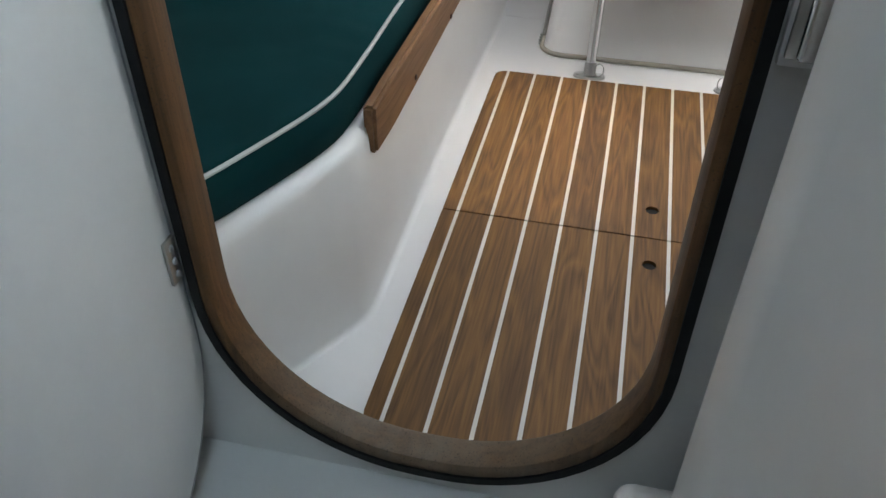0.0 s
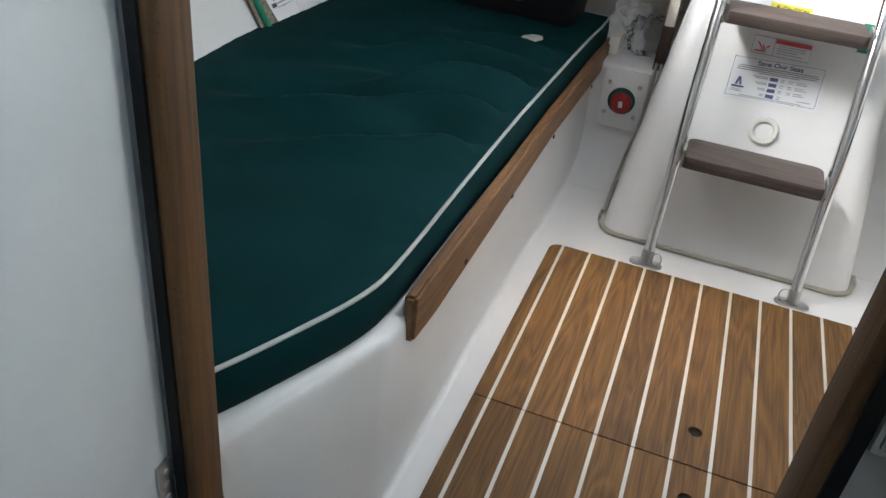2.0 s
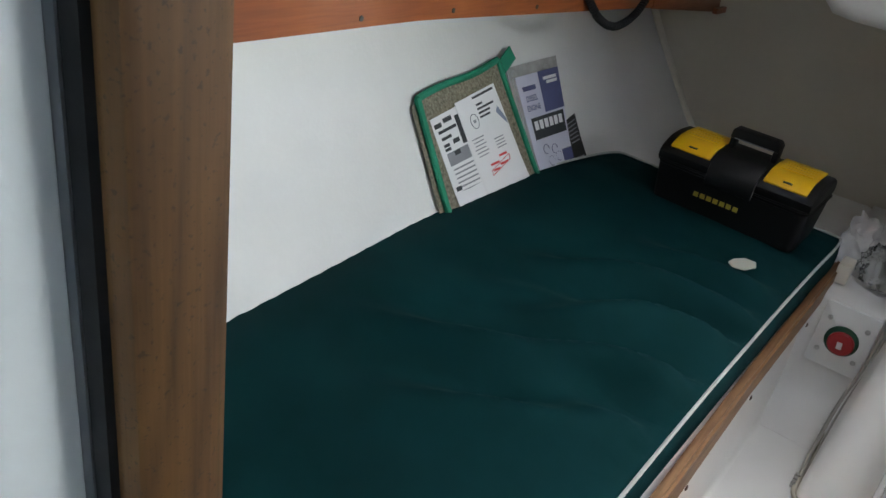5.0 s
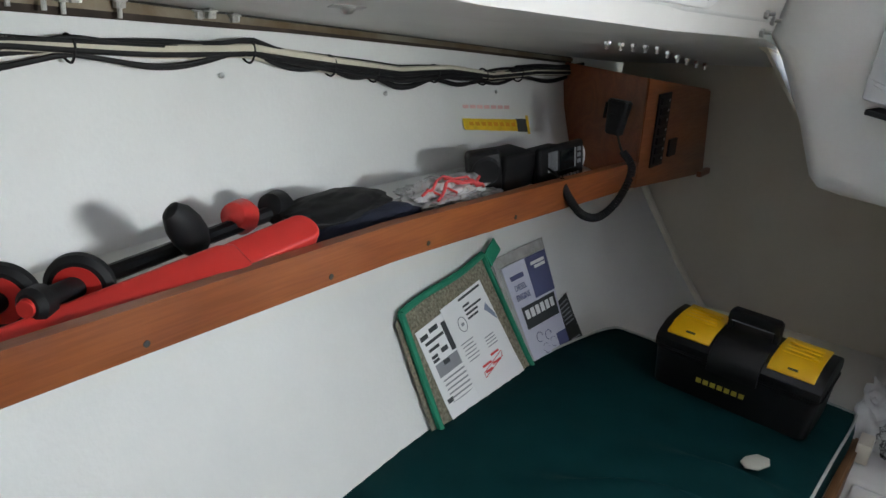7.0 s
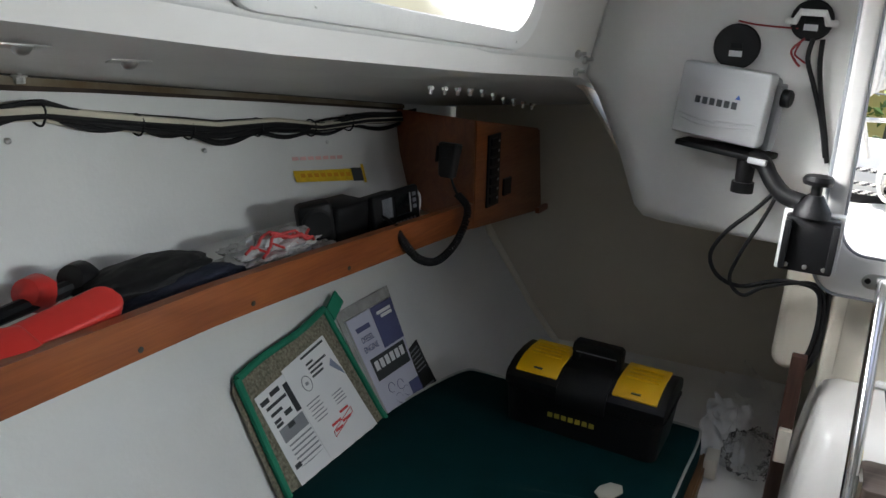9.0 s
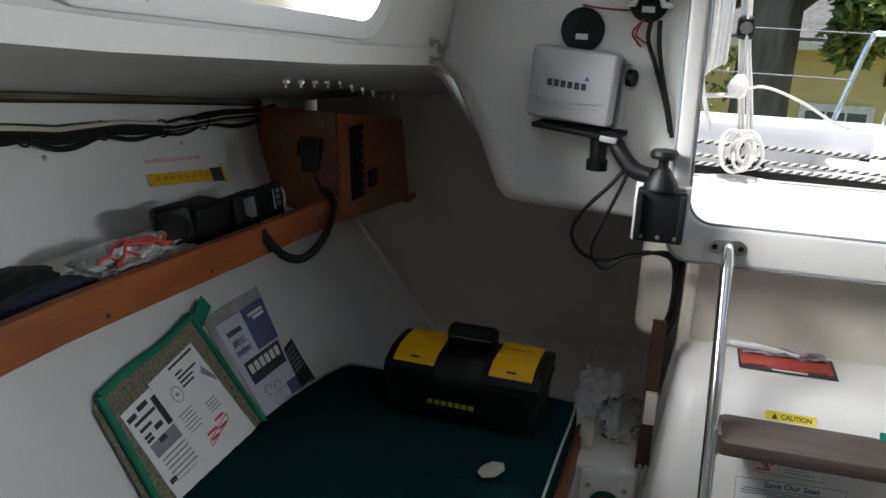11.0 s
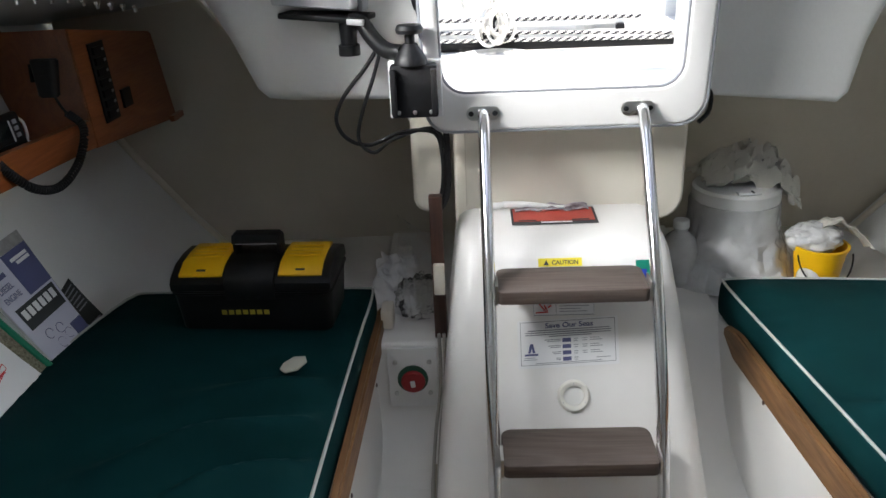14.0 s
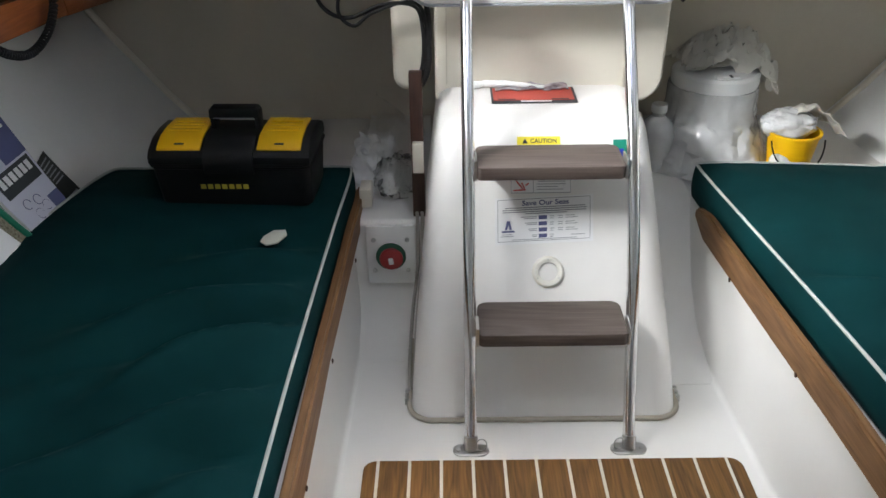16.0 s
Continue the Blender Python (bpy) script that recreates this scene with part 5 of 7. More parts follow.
for y0, y1, off in ((-0.13, 0.055, -0.012), (-0.11, 0.03, 0.008), (-0.05, 0.055, 0.0)):
    part("printed_line", draped(y0, y1, off), RED_INK, pb2)
for y in (-0.10, -0.055, -0.015, 0.02):
    part("printed_line", tube([Vector((-1.170, y, shelf_z(y) + 0.064)), Vector((-1.140, y + 0.012, shelf_z(y) + 0.055))], 0.0024, 6), RED_INK, pb2)
cl = thing("navy_jacket", "dark navy folded cloth on the shelf", "clothing")
for k, (x, y, z, a, b, c) in enumerate(((-1.165, -0.265, 0.030, 0.045, 0.125, 0.026), (-1.215, -0.29, 0.046, 0.06, 0.12, 0.026), (-1.15, -0.20, 0.022, 0.028, 0.07, 0.018))):
    part("fold", crumpled(x, y, shelf_z(y) + z, a, b, c, 11 + k, 0.22, 4), NAVY if k != 1 else RUBBER, cl, smooth=70)
tr = thing("folding_trolley", "red and black folding hand trolley lying on the shelf", "trolley")
ya = lambda x, y, z: Vector((x, y, shelf_z(y) + z))
bm = prism(rounded(-0.025, 0.025, -0.135, 0.135, 0.022, 6), 0.0, 0.030, r=0.006, seg=3)
arm = Matrix.Translation(ya(-1.150, -0.555, 0.038)) @ pose(0, 0, 0, 7, 25, 0)
part("grip_arm", join(bmesh.new(), bm, arm), REDP, tr, "red plastic arm")
bm = prism([(-0.030, -0.14), (0.022, -0.14), (0.030, 0.10), (0.030, 0.20), (0.022, 0.225), (-0.022, 0.225), (-0.030, 0.20)], -0.004, 0.030, r=0.008, seg=3)
part("main_arm", join(bmesh.new(), bm, Matrix.Translation(ya(-1.148, -0.78, 0.022)) @ pose(0, 0, 0, 5, 25, 0)), REDP, tr, "red plastic arm")
for x, y, z, rot in ((-1.225, -0.575, 0.076, -28),):
    bm = turned([(0.001, -0.052), (0.016, -0.046), (0.026, -0.025), (0.028, 0.0), (0.025, 0.025), (0.015, 0.046), (0.001, 0.052)], 20)
    for v in bm.verts:
        v.co.x *= 0.6
    part("pedal", join(bmesh.new(), bm, Matrix.Translation(ya(x, y, z)) @ pose(0, 0, 0, 40, 0, 10)), BLACK, tr, "black oval paddle")
AX = Matrix.Rotation(radians(42), 4, "Z") @ Matrix.Rotation(radians(90), 4, "X")
for x, y, z in ((-1.205, -0.745, 0.052), (-1.220, -0.828, 0.058)):
    wh = part("wheel", join(bmesh.new(), turned([(0.026, -0.011), (0.034, -0.011), (0.041, -0.005), (0.041, 0.005), (0.034, 0.011), (0.026, 0.011)], 32), Matrix.Translation(ya(x, y, z)) @ AX), RUBBER, tr, "black rubber tyre")
    part("rim", join(bmesh.new(), turned([(0.014, -0.012), (0.026, -0.0135), (0.0285, -0.012), (0.0285, 0.012), (0.014, 0.012)], 32), Matrix.Translation(ya(x, y, z)) @ AX), REDP, wh, "red plastic rim")
    part("rim_recess", join(bmesh.new(), turned([(0.001, -0.0128), (0.021, -0.0128), (0.022, -0.0145), (0.019, -0.0148), (0.018, -0.0132), (0.001, -0.0132)], 32), Matrix.Translation(ya(x, y, z)) @ AX), BLACK, wh)
part("axle", tube([ya(-1.205, -0.745, 0.052), ya(-1.172, -0.812, 0.062)], 0.014, 16), BLACK, tr)
part("axle_cap", tube([ya(-1.174, -0.808, 0.062), ya(-1.166, -0.824, 0.064), ya(-1.164, -0.830, 0.0645)], [0.021, 0.021, 0.015], 20), BLACK, tr)
part("cap_disc", tube([ya(-1.1645, -0.829, 0.0645), ya(-1.161, -0.835, 0.0650)], [0.0115, 0.010], 16), REDP, tr, "red end disc")
part("axle", tube([ya(-1.220, -0.828, 0.058), ya(-1.19, -0.90, 0.050)], 0.014, 16), BLACK, tr)
part("bar", tube([ya(-1.25, -0.72, 0.030), ya(-1.255, -0.40, 0.052)], 0.012, 10), BLACK, tr)
for y, m_, nm in ((-0.445, REDP, "red_pad"), (-0.372, BLACK, "black_pad")):
    bm = turned([(0.001, -0.035), (0.02, -0.028), (0.028, 0.0), (0.02, 0.028), (0.001, 0.035)], 18)
    part(nm, join(bmesh.new(), bm, Matrix.Translation(ya(-1.265, y, 0.055)) @ pose(0, 0, 0, 70, 0, 20)), m_, tr)

# ---- hung and leaning on the hull ----
def on_hull(y, z, out=0.0):
    return Vector((-hull_x(y, z) + out * 0.87, y, z + out * 0.5))


def quad(tl, tr_, br, bl):
    """A surface over a corner-by-corner patch of the hull; u to the right and v up, both 0 to 1."""
    def f(u, v, o):
        a = [bl[k] + (br[k] - bl[k]) * u for k in (0, 1)]
        b = [tl[k] + (tr_[k] - tl[k]) * u for k in (0, 1)]
        return on_hull(a[0] + (b[0] - a[0]) * v, a[1] + (b[1] - a[1]) * v, o)
    return f


ps = thing("document_pouch", "green-bound mesh document pouch with papers, leaning on the hull", "pouch")
pf = quad((-0.078, 0.602), (0.240, 0.632), (0.268, 0.385), (-0.092, 0.385))
MESH = mat("olive_mesh", (0.30, 0.27, 0.19), 0.75, vary=0.2, scale=160, fine=900, bump=0.6, second=(0.09, 0.08, 0.055))
decal("mesh_panel", pf, 0, 1, 0, 1, 0.010, MESH, ps, n=8, thick=0.004)
BIND = mat("green_binding", (0.004, 0.22, 0.12), 0.75, fine=500, bump=0.3)
for nm, pts in (("binding", [pf(u, 1.0 + 0.012 * math.sin(7 * u), 0.014) for u in span(0, 1, 16)]), ("binding", [pf(0.0, v, 0.014) for v in span(0, 1, 10)]), ("binding", [pf(1.0, v, 0.014) for v in span(0, 1, 10)])):
    part(nm, tube(pts, 0.0080, 8), BIND, ps, "green cloth binding")
decal("pull_tab", quad((0.246, 0.634), (0.296, 0.655), (0.308, 0.628), (0.252, 0.604)), 0, 1, 0, 1, 0.016, BIND, ps, thick=0.004)
decal("fringe", quad((-0.098, 0.588), (-0.080, 0.600), (-0.094, 0.40), (-0.112, 0.40)), 0, 1, 0, 1, 0.008, MESH, ps, n=3)
pg = quad((-0.062, 0.566), (0.196, 0.592), (0.232, 0.385), (-0.050, 0.385))
decal("paper", pg, 0.0, 0.40, 0.0, 0.97, 0.0150, PAPER, ps, "printed white paper", n=4)
decal("paper", pg, 0.37, 1.0, 0.0, 1.0, 0.0160, PAPER, ps, "printed white paper", n=4)
bars(pg, [(0.05, 0.30, 0.80), (0.06, 0.20, 0.73), (0.06, 0.14, 0.66), (0.06, 0.14, 0.62)], INK, ps, 0.0160, 0.03)
bars(pg, [(0.31, 0.37, 0.62)], INK, ps, 0.0160, 0.28)
bars(pg, [(0.06, 0.36, 0.47)], GREY_INK, ps, 0.0160, 0.13)
bars(pg, [(0.02, 0.12, 0.86), (0.15, 0.27, 0.88), (0.19, 0.28, 0.66), (0.16, 0.24, 0.55), (0.03, 0.10, 0.22), (0.24, 0.34, 0.03)], INK, ps, 0.0163, 0.045)
bars(pg, [(0.42 + 0.01 * (k % 3), 0.60 - 0.02 * (k % 2), 0.60 - 0.035 * k) for k in range(6)] + [(0.72, 0.86, 0.52 - 0.03 * k) for k in range(4)], GREY_INK, ps, 0.0172, 0.010)
bars(pg, [(0.08, 0.36, 0.42 - 0.045 * k) for k in range(6)] + [(0.08, 0.22, 0.15), (0.06, 0.37, 0.11)], GREY_INK, ps, 0.0160, 0.016)
bars(pg, [(0.62, 0.96, 0.955)], INK, ps, 0.0170, 0.022)
bars(pg, [(0.64, 0.74, 0.88), (0.64, 0.9, 0.84), (0.64, 0.82, 0.80), (0.64, 0.80, 0.76)], INK, ps, 0.0170, 0.02)
part("stamp_ring", tube([pg(0.55 + 0.055 * math.cos(a), 0.76 + 0.07 * math.sin(a), 0.0168) for a in span(0, 2 * math.pi, 20)[:-1]], 0.0009, 5, closed=True), GREY_INK, ps)
bars(pg, [(0.53, 0.57, 0.745)], GREY_INK, ps, 0.0170, 0.03)
bm = bmesh.new()
bm.faces.new([bm.verts.new(pg(u, v, 0.0170)) for u, v in ((0.88, 0.75), (0.99, 0.60), (0.99, 0.66), (0.93, 0.80))])
part("corner_mark", bm, mat("blue_grey_ink", (0.22, 0.26, 0.36), 0.6), ps, smooth=0)
bars(pg, [(0.55, 0.68, 0.30), (0.70, 0.82, 0.35), (0.56, 0.66, 0.24), (0.68, 0.80, 0.27)], RED_INK, ps, 0.0170, 0.022)
part("red_frame", tube([pg(u, v, 0.0172) for u, v in ((0.53, 0.21), (0.83, 0.29), (0.84, 0.34), (0.54, 0.26))], 0.0009, 5, closed=True), RED_INK, ps)
bars(pg, [(0.50 + 0.035 * k, 0.515 + 0.035 * k + 0.008 * (k % 2), 0.03) for k in range(6)], INK, ps, 0.0170, 0.11)

mn = thing("engine_manual", "white and blue engine manual in a clear sleeve", "book")
mf = quad((0.283, 0.600), (0.486, 0.606), (0.440, 0.385), (0.275, 0.385))
decal("sleeve", mf, -0.03, 1.03, -0.0, 1.06, 0.004, mat("sleeve_film", (0.45, 0.44, 0.42), 0.25, vary=0.15, scale=30), mn, n=4, thick=0.002)
decal("pages", mf, 0.05, 0.97, 0.0, 0.95, 0.006, PAPER, mn, n=4, thick=0.007)
COVER = mat("lilac_cover", (0.60, 0.60, 0.70), 0.4, vary=0.03)
decal("cover", mf, 0.05, 0.97, 0.0, 0.95, 0.0132, COVER, mn, "pale lilac cover", n=4)
decal("cover_block", mf, 0.52, 0.97, 0.56, 0.95, 0.0142, NAVY_INK, mn, n=3)
bars(mf, [(0.60, 0.90, 0.86), (0.66, 0.90, 0.82)], PAPER, mn, 0.0155, 0.03)
bars(mf, [(0.12, 0.42, 0.80)], NAVY_INK, mn, 0.0142, 0.045)
for words, v in (("DIESEL", 0.70), ("ENGINE", 0.61)):
    lettering(words, mf, 0.275, v, 0.055, 0.0165, NAVY_INK, mn, 1.1, bold=0.018)
decal("black_block", mf, 0.16, 0.92, 0.33, 0.54, 0.0148, INK, mn, n=3)
bars(mf, [(0.20 + 0.115 * k, 0.285 + 0.115 * k, 0.42) for k in range(6)], PAPER, mn, 0.0160, 0.085)
for c in ((0.35, 0.22), (0.55, 0.20), (0.42, 0.10), (0.62, 0.12)):
    part("drawing", tube([mf(c[0] + 0.07 * math.cos(a), c[1] + 0.045 * math.sin(a), 0.0145) for a in span(0, 5, 9)], 0.0008, 5), NAVY_INK, mn)
decal("cover_corner", mf, 0.72, 0.97, 0.02, 0.17, 0.0142, NAVY_INK, mn)
bc = thing("black_card", "black printed card standing behind the manual", "card")
bf = quad((0.455, 0.475), (0.512, 0.487), (0.510, 0.385), (0.452, 0.385))
decal("card", bf, 0, 1, 0, 1, 0.003, mat("card_black", (0.02, 0.022, 0.022), 0.4), bc, n=2, thick=0.002)
bars(bf, [(0.15, 0.85, 0.88 - 0.09 * k) for k in range(10)], GREY_INK, bc, 0.0056, 0.03)
st = thing("registration_strip", "faded yellow marker strip with a dark square, stuck on the hull", "sticker")
sf = quad((0.318, 0.918), (0.575, 0.888), (0.571, 0.858), (0.322, 0.890))
decal("strip", sf, 0, 0.80, 0, 0.92, 0.005, mat("marker_yellow", (0.80, 0.52, 0.02), 0.55, vary=0.1, scale=40), st, n=3)
bars(sf, [(0.08 + 0.09 * k, 0.14 + 0.09 * k, 0.35) for k in range(8)], mat("marker_orange", (0.70, 0.30, 0.01), 0.6), st, 0.0062, 0.3)
decal("dark_square", sf, 0.80, 0.96, -0.05, 0.98, 0.005, INK, st)
decal("strip_edge", sf, 0.96, 1.0, -0.2, 1.25, 0.005, bpy.data.materials["marker_yellow"], st)
bars(sf, [(0.02 + 0.1 * k, 0.10 + 0.1 * k, 1.75) for k in range(7)], mat("faded_pink", (0.85, 0.52, 0.50), 0.6), st, 0.006, 0.28)

# ---- cables under the side deck ----
wires = thing("cable_bundle", "bundle of black and cream cables tied up along the hull", "cables")
random.seed(5)
WIRE_BLACK, WIRE_CREAM = RUBBER, mat("cream_cable", (0.60, 0.56, 0.44), 0.5)
def wire_y(y):
    return lerp(y, [(-1.2, 1.155), (-0.7, 1.128), (-0.5, 1.110), (-0.31, 1.098), (-0.1, 1.057), (0.07, 1.027), (0.25, 1.018), (0.40, 0.997), (0.58, 0.998), (0.80, 0.985)])
TIES = (-1.19, -0.86, -0.62, -0.31, -0.12, 0.0, 0.20, 0.38, 0.52, 0.80)


def slack(y):
    """How far along its sag a cable is, 0 at a tie and 1 half way to the next."""
    for a, b in zip(TIES, TIES[1:]):
        if a <= y <= b:
            return math.sin(math.pi * (y - a) / (b - a)) ** 1.4 * min(1.6, (b - a) / 0.19)
    return 0.0


for k in range(14):
    dz, dx, ph = random.uniform(-0.016, 0.016), random.uniform(0.010, 0.034), random.uniform(0, 6)
    sag = (0.0, 0.0, 0.002, -0.004, 0.003, 0.012, 0.0, 0.002, 0.015, 0.0, -0.005, 0.010, 0.0, 0.005)[k]
    pts = [on_hull(y, wire_y(y) + dz * (0.55 + 0.45 * math.cos(6 * y + ph)) - 0.004 * math.sin(5 * y + ph) - sag * slack(y), dx) for y in span(-1.19, 0.80, 90)]
    part("cable", tube(pts, random.choice((0.0032, 0.004, 0.005)) if k else 0.0095, 7), WIRE_CREAM if k in (0, 4, 7, 10) else WIRE_BLACK, wires)
for y in TIES[1:-1]:
    c = on_hull(y, wire_y(y), 0.020)
    pts = [c + Vector((0.016 * math.cos(a), 0.001 * math.sin(3 * a), 0.019 * math.sin(a))) for a in span(0, 2 * math.pi, 16)[:-1]]
    part("cable_tie", tube(pts, 0.0020, 6, closed=True), BLACK, wires)
for y in (-0.88, -0.36, 0.05, 0.45):
    c = on_hull(y, wire_y(y) - 0.032, 0.004)
    part("clip_screw", join(bmesh.new(), turned([(0.005, 0), (0.005, 0.003), (0.002, 0.005)], 10), Matrix.Translation(c) @ pose(0, 0, 0, 0, 70, 0)), STEEL, wires)


def under_cove(y, v):
    """A point of the visible underside of the side deck, v from the hull (0) to the cabin side (1)."""
    if v <= 0.40:
        return side_deck(-1, y, v)
    x = side_deck(-1, y, v).x
    return min((cove(-1, y, t) for t in span(0, 1, 400)), key=lambda p: abs(p.x - x))


jn = thing("deck_joint", "dark aluminium strip along the joint of hull and deck", "trim", kind="structure")
def joint_strip(v0, v1, proud):
    """An upright strip in the joint of hull and deck, between two shares of its height."""
    def f(y, v):
        z = deck_z(y) + joint_h(y) * v
        return (-hull_x(y, z) + proud + 0.0015 * noise.noise((y * 14, v * 9, 1)), y, z)
    return sheet(f, span(-1.19, 0.78, 60), (v0, v1), 0.005, (-1, 0, 0))


ALLOY = mat("tarnished_alloy", (0.21, 0.185, 0.14), 0.45, metal=0.4, vary=0.3, scale=9, second=(0.10, 0.06, 0.022))
CORRODED = mat("corroded_nut", (0.62, 0.61, 0.57), 0.7, metal=0.2, vary=0.2, scale=90, fine=300, bump=0.6)
part("strip", joint_strip(0.36, 0.95, 0.010), ALLOY, jn)
part("strip_edge", joint_strip(0.93, 1.10, 0.005), SHADOWGAP, jn)
part("bedding", joint_strip(-0.04, 0.38, 0.006), mat("old_bedding", (0.045, 0.028, 0.018), 0.8, vary=0.3, scale=20), jn, "dark old bedding compound")
for y, v, ln in ((-0.97, 0.05, 0.026), (-0.90, 0.14, 0.024), (-0.84, 0.06, 0.026), (-0.685, 0.05, 0.024), (-0.645, 0.15, 0.026), (-0.613, 0.07, 0.028), (-0.600, 0.13, 0.012), (-0.533, 0.10, 0.026), (-0.392, 0.05, 0.014), (-0.385, 0.17, 0.012), (-0.325, 0.05, 0.012)):
    c = side_deck(-1, y, 0.03 + 0.25 * v) - Vector((0, 0, 0.003))
    bl = thing("deck_bolt", "white corroded bolt end under the side deck", "bolt", group="deck bolts")
    part("shank", tube([c + Vector((0, 0, 0.004)), c - Vector((0, 0, ln))], 0.0036, 8), CORRODED, bl)
    part("washer", join(bmesh.new(), turned([(0.012, -0.002), (0.012, 0.0), (0.010, 0.001)], 12), Matrix.Translation(c)), CORRODED, bl)
    part("nut", join(bmesh.new(), turned([(0.0085, -0.012), (0.009, -0.003), (0.008, -0.002)], 6), Matrix.Translation(c)), CORRODED, bl)
for y, v in ((-0.96, 0.90), (-0.785, 0.85), (-0.605, 0.74), (-0.445, 0.68)):
    c = under_cove(y, v) + Vector((0.003, 0, -0.003))
    bl = thing("deck_bolt_plate", "stainless backing plate with a domed nut under the side deck", "bolt", group="deck bolts")
    part("plate", join(bmesh.new(), box(-0.006, 0.006, -0.030, 0.030, -0.002, 0.0, 0.0008), Matrix.Translation(c - Vector((0, 0, 0.003))) @ pose(0, 0, 0, -5, -22, 0)), STEEL, bl)
    part("dome_nut", join(bmesh.new(), turned([(0.011, -0.003), (0.0105, -0.006), (0.007, -0.011), (0.002, -0.013)], 16), Matrix.Translation(c)), STEEL, bl)
for k in range(10):
    y = 0.43 + 0.06 * k
    c = under_cove(y, 0.55) if y < 0.655 else side_deck(-1, y, 0.55)
    bl = thing("deck_bolt", "short stainless bolt end in a row over the instrument box", "bolt", group="deck bolts")
    part("shank", tube([c + Vector((0, 0, 0.004)), c - Vector((0, 0, 0.018))], 0.0045, 8), CHROME, bl)
    part("nut", join(bmesh.new(), turned([(0.008, -0.008), (0.008, -0.001), (0.006, 0.0)], 6), Matrix.Translation(c)), CHROME, bl)
for y, z in ((0.565, 1.262), (0.618, 1.252), (0.585, 1.225)):
    c = on_cabin_side(-1, y, z)
    bl = thing("cabin_bolt", "stainless bolt end in the cabin side near the bulkhead", "bolt", group="cabin bolts")
    part("shank", tube([c, c + Vector((0.022, 0, 0.003))], 0.004, 8), STEEL, bl)
    part("nut", join(bmesh.new(), turned([(0.009, 0.0), (0.009, 0.008), (0.007, 0.009)], 6), Matrix.Translation(c) @ pose(0, 0, 0, 0, 90, 0)), STEEL, bl)
tagged(part("hull_seam", tube([(-hull_x(1.08, z) + 0.006, 1.20 - 0.12 * (hull_x(1.08, z) / 1.2) ** 4 - 0.055 * z, z) for z in span(0.25, 0.95, 20)], 0.011, 8), CREAM), "beige seam strip where hull and quarter berth meet", "trim", kind="structure")
tagged(part("hull_seam", tube([(hull_x(1.08, z) - 0.006, 1.20 - 0.12 * (hull_x(1.08, z) / 1.2) ** 4 - 0.055 * z, z) for z in span(0.25, 0.95, 20)], 0.011, 8), CREAM), "beige seam strip where hull and quarter berth meet", "trim", kind="structure")

# ---- chart plotter on its swing arm ----
cp = thing("chart_plotter", "silver covered chart plotter on a black swing arm", "chart plotter")
P = Matrix.Translation((-0.513, 0.600, 1.140)) @ pose(0, 0, 0, 0, 3.5, -15)
part("sun_cover", join(bmesh.new(), prism(rounded(-0.093, 0.093, -0.072, 0.076, 0.008), -0.024, 0.018, axis=1, r=0.006, seg=3), P), SILVER, cp, "silver grey sun cover", smooth=20)
for z, w in ((-0.036, 0.083), (-0.046, 0.076)):
    part("cover_ridge", join(bmesh.new(), tube(smooth_path([(-w, -0.0235, z + 0.006), (-0.03, -0.025, z - 0.002), (0.03, -0.025, z + 0.004), (w, -0.0235, z + 0.010)]), 0.0022, 6), P), SILVER, cp)
part("housing", join(bmesh.new(), box(-0.080, 0.088, 0.018, 0.072, -0.070, 0.066, 0.012, 3), P), mat("plotter_grey", (0.28, 0.29, 0.30), 0.4), cp)
part("yoke", join(bmesh.new(), box(0.090, 0.104, 0.012, 0.050, -0.078, 0.056, 0.004), P), bpy.data.materials["plotter_grey"], cp)
part("side_knob", join(bmesh.new(), turned([(0.018, 0), (0.018, 0.014), (0.014, 0.018)], 16), P @ Matrix.Translation((0.104, 0.030, 0.030)) @ pose(0, 0, 0, 0, 90, 0)), BLACK, cp)
# the maker's mark as plain dark bars and a blue triangle
bm = bmesh.new()
for k in range(6):
    join(bm, box(-0.052 + 0.0155 * k, -0.0415 + 0.0155 * k, -0.0252, -0.0238, -0.004, 0.010))
part("maker_mark", join(bmesh.new(), bm, P), INK, cp, smooth=0)
part("maker_mark", join(bmesh.new(), prism([(0.030, 0.016), (0.041, 0.016), (0.036, 0.026)], -0.0252, -0.0238, axis=1), P), mat("mark_blue", (0.03, 0.10, 0.40), 0.4), cp, smooth=0)
part("base_plate", join(bmesh.new(), box(-0.075, 0.110, -0.03, 0.075, -0.098, -0.086, 0.003), P), BLACK, cp)
part("plate_end", join(bmesh.new(), box(0.085, 0.122, -0.035, -0.022, -0.100, -0.088, 0.002), P), SILVER, cp)
part("swivel", tube([(-0.448, 0.585, 1.045), (-0.448, 0.580, 0.985)], [0.020, 0.017], 16), BLACK, cp)
part("swivel_knob", tube([(-0.448, 0.580, 0.990), (-0.448, 0.580, 0.968)], 0.023, 12), BLACK, cp)
part("arm", tube(smooth_path([(-0.440, 0.580, 1.040), (-0.415, 0.565, 1.035), (-0.395, 0.545, 1.010), (-0.365, 0.51, 0.988), (-0.325, 0.475, 0.985)], 6), 0.017, 12), BLACK, cp)
part("pivot", join(bmesh.new(), turned([(0.034, 0), (0.032, 0.012), (0.020, 0.030), (0.014, 0.040)], 20), Matrix.Translation((-0.310, 0.462, 0.966))), BLACK, cp)
part("pivot_knob", join(bmesh.new(), turned([(0.010, 0), (0.010, 0.02), (0.026, 0.022), (0.028, 0.030), (0.024, 0.038)], 12), Matrix.Translation((-0.310, 0.462, 1.004))), BLACK, cp)
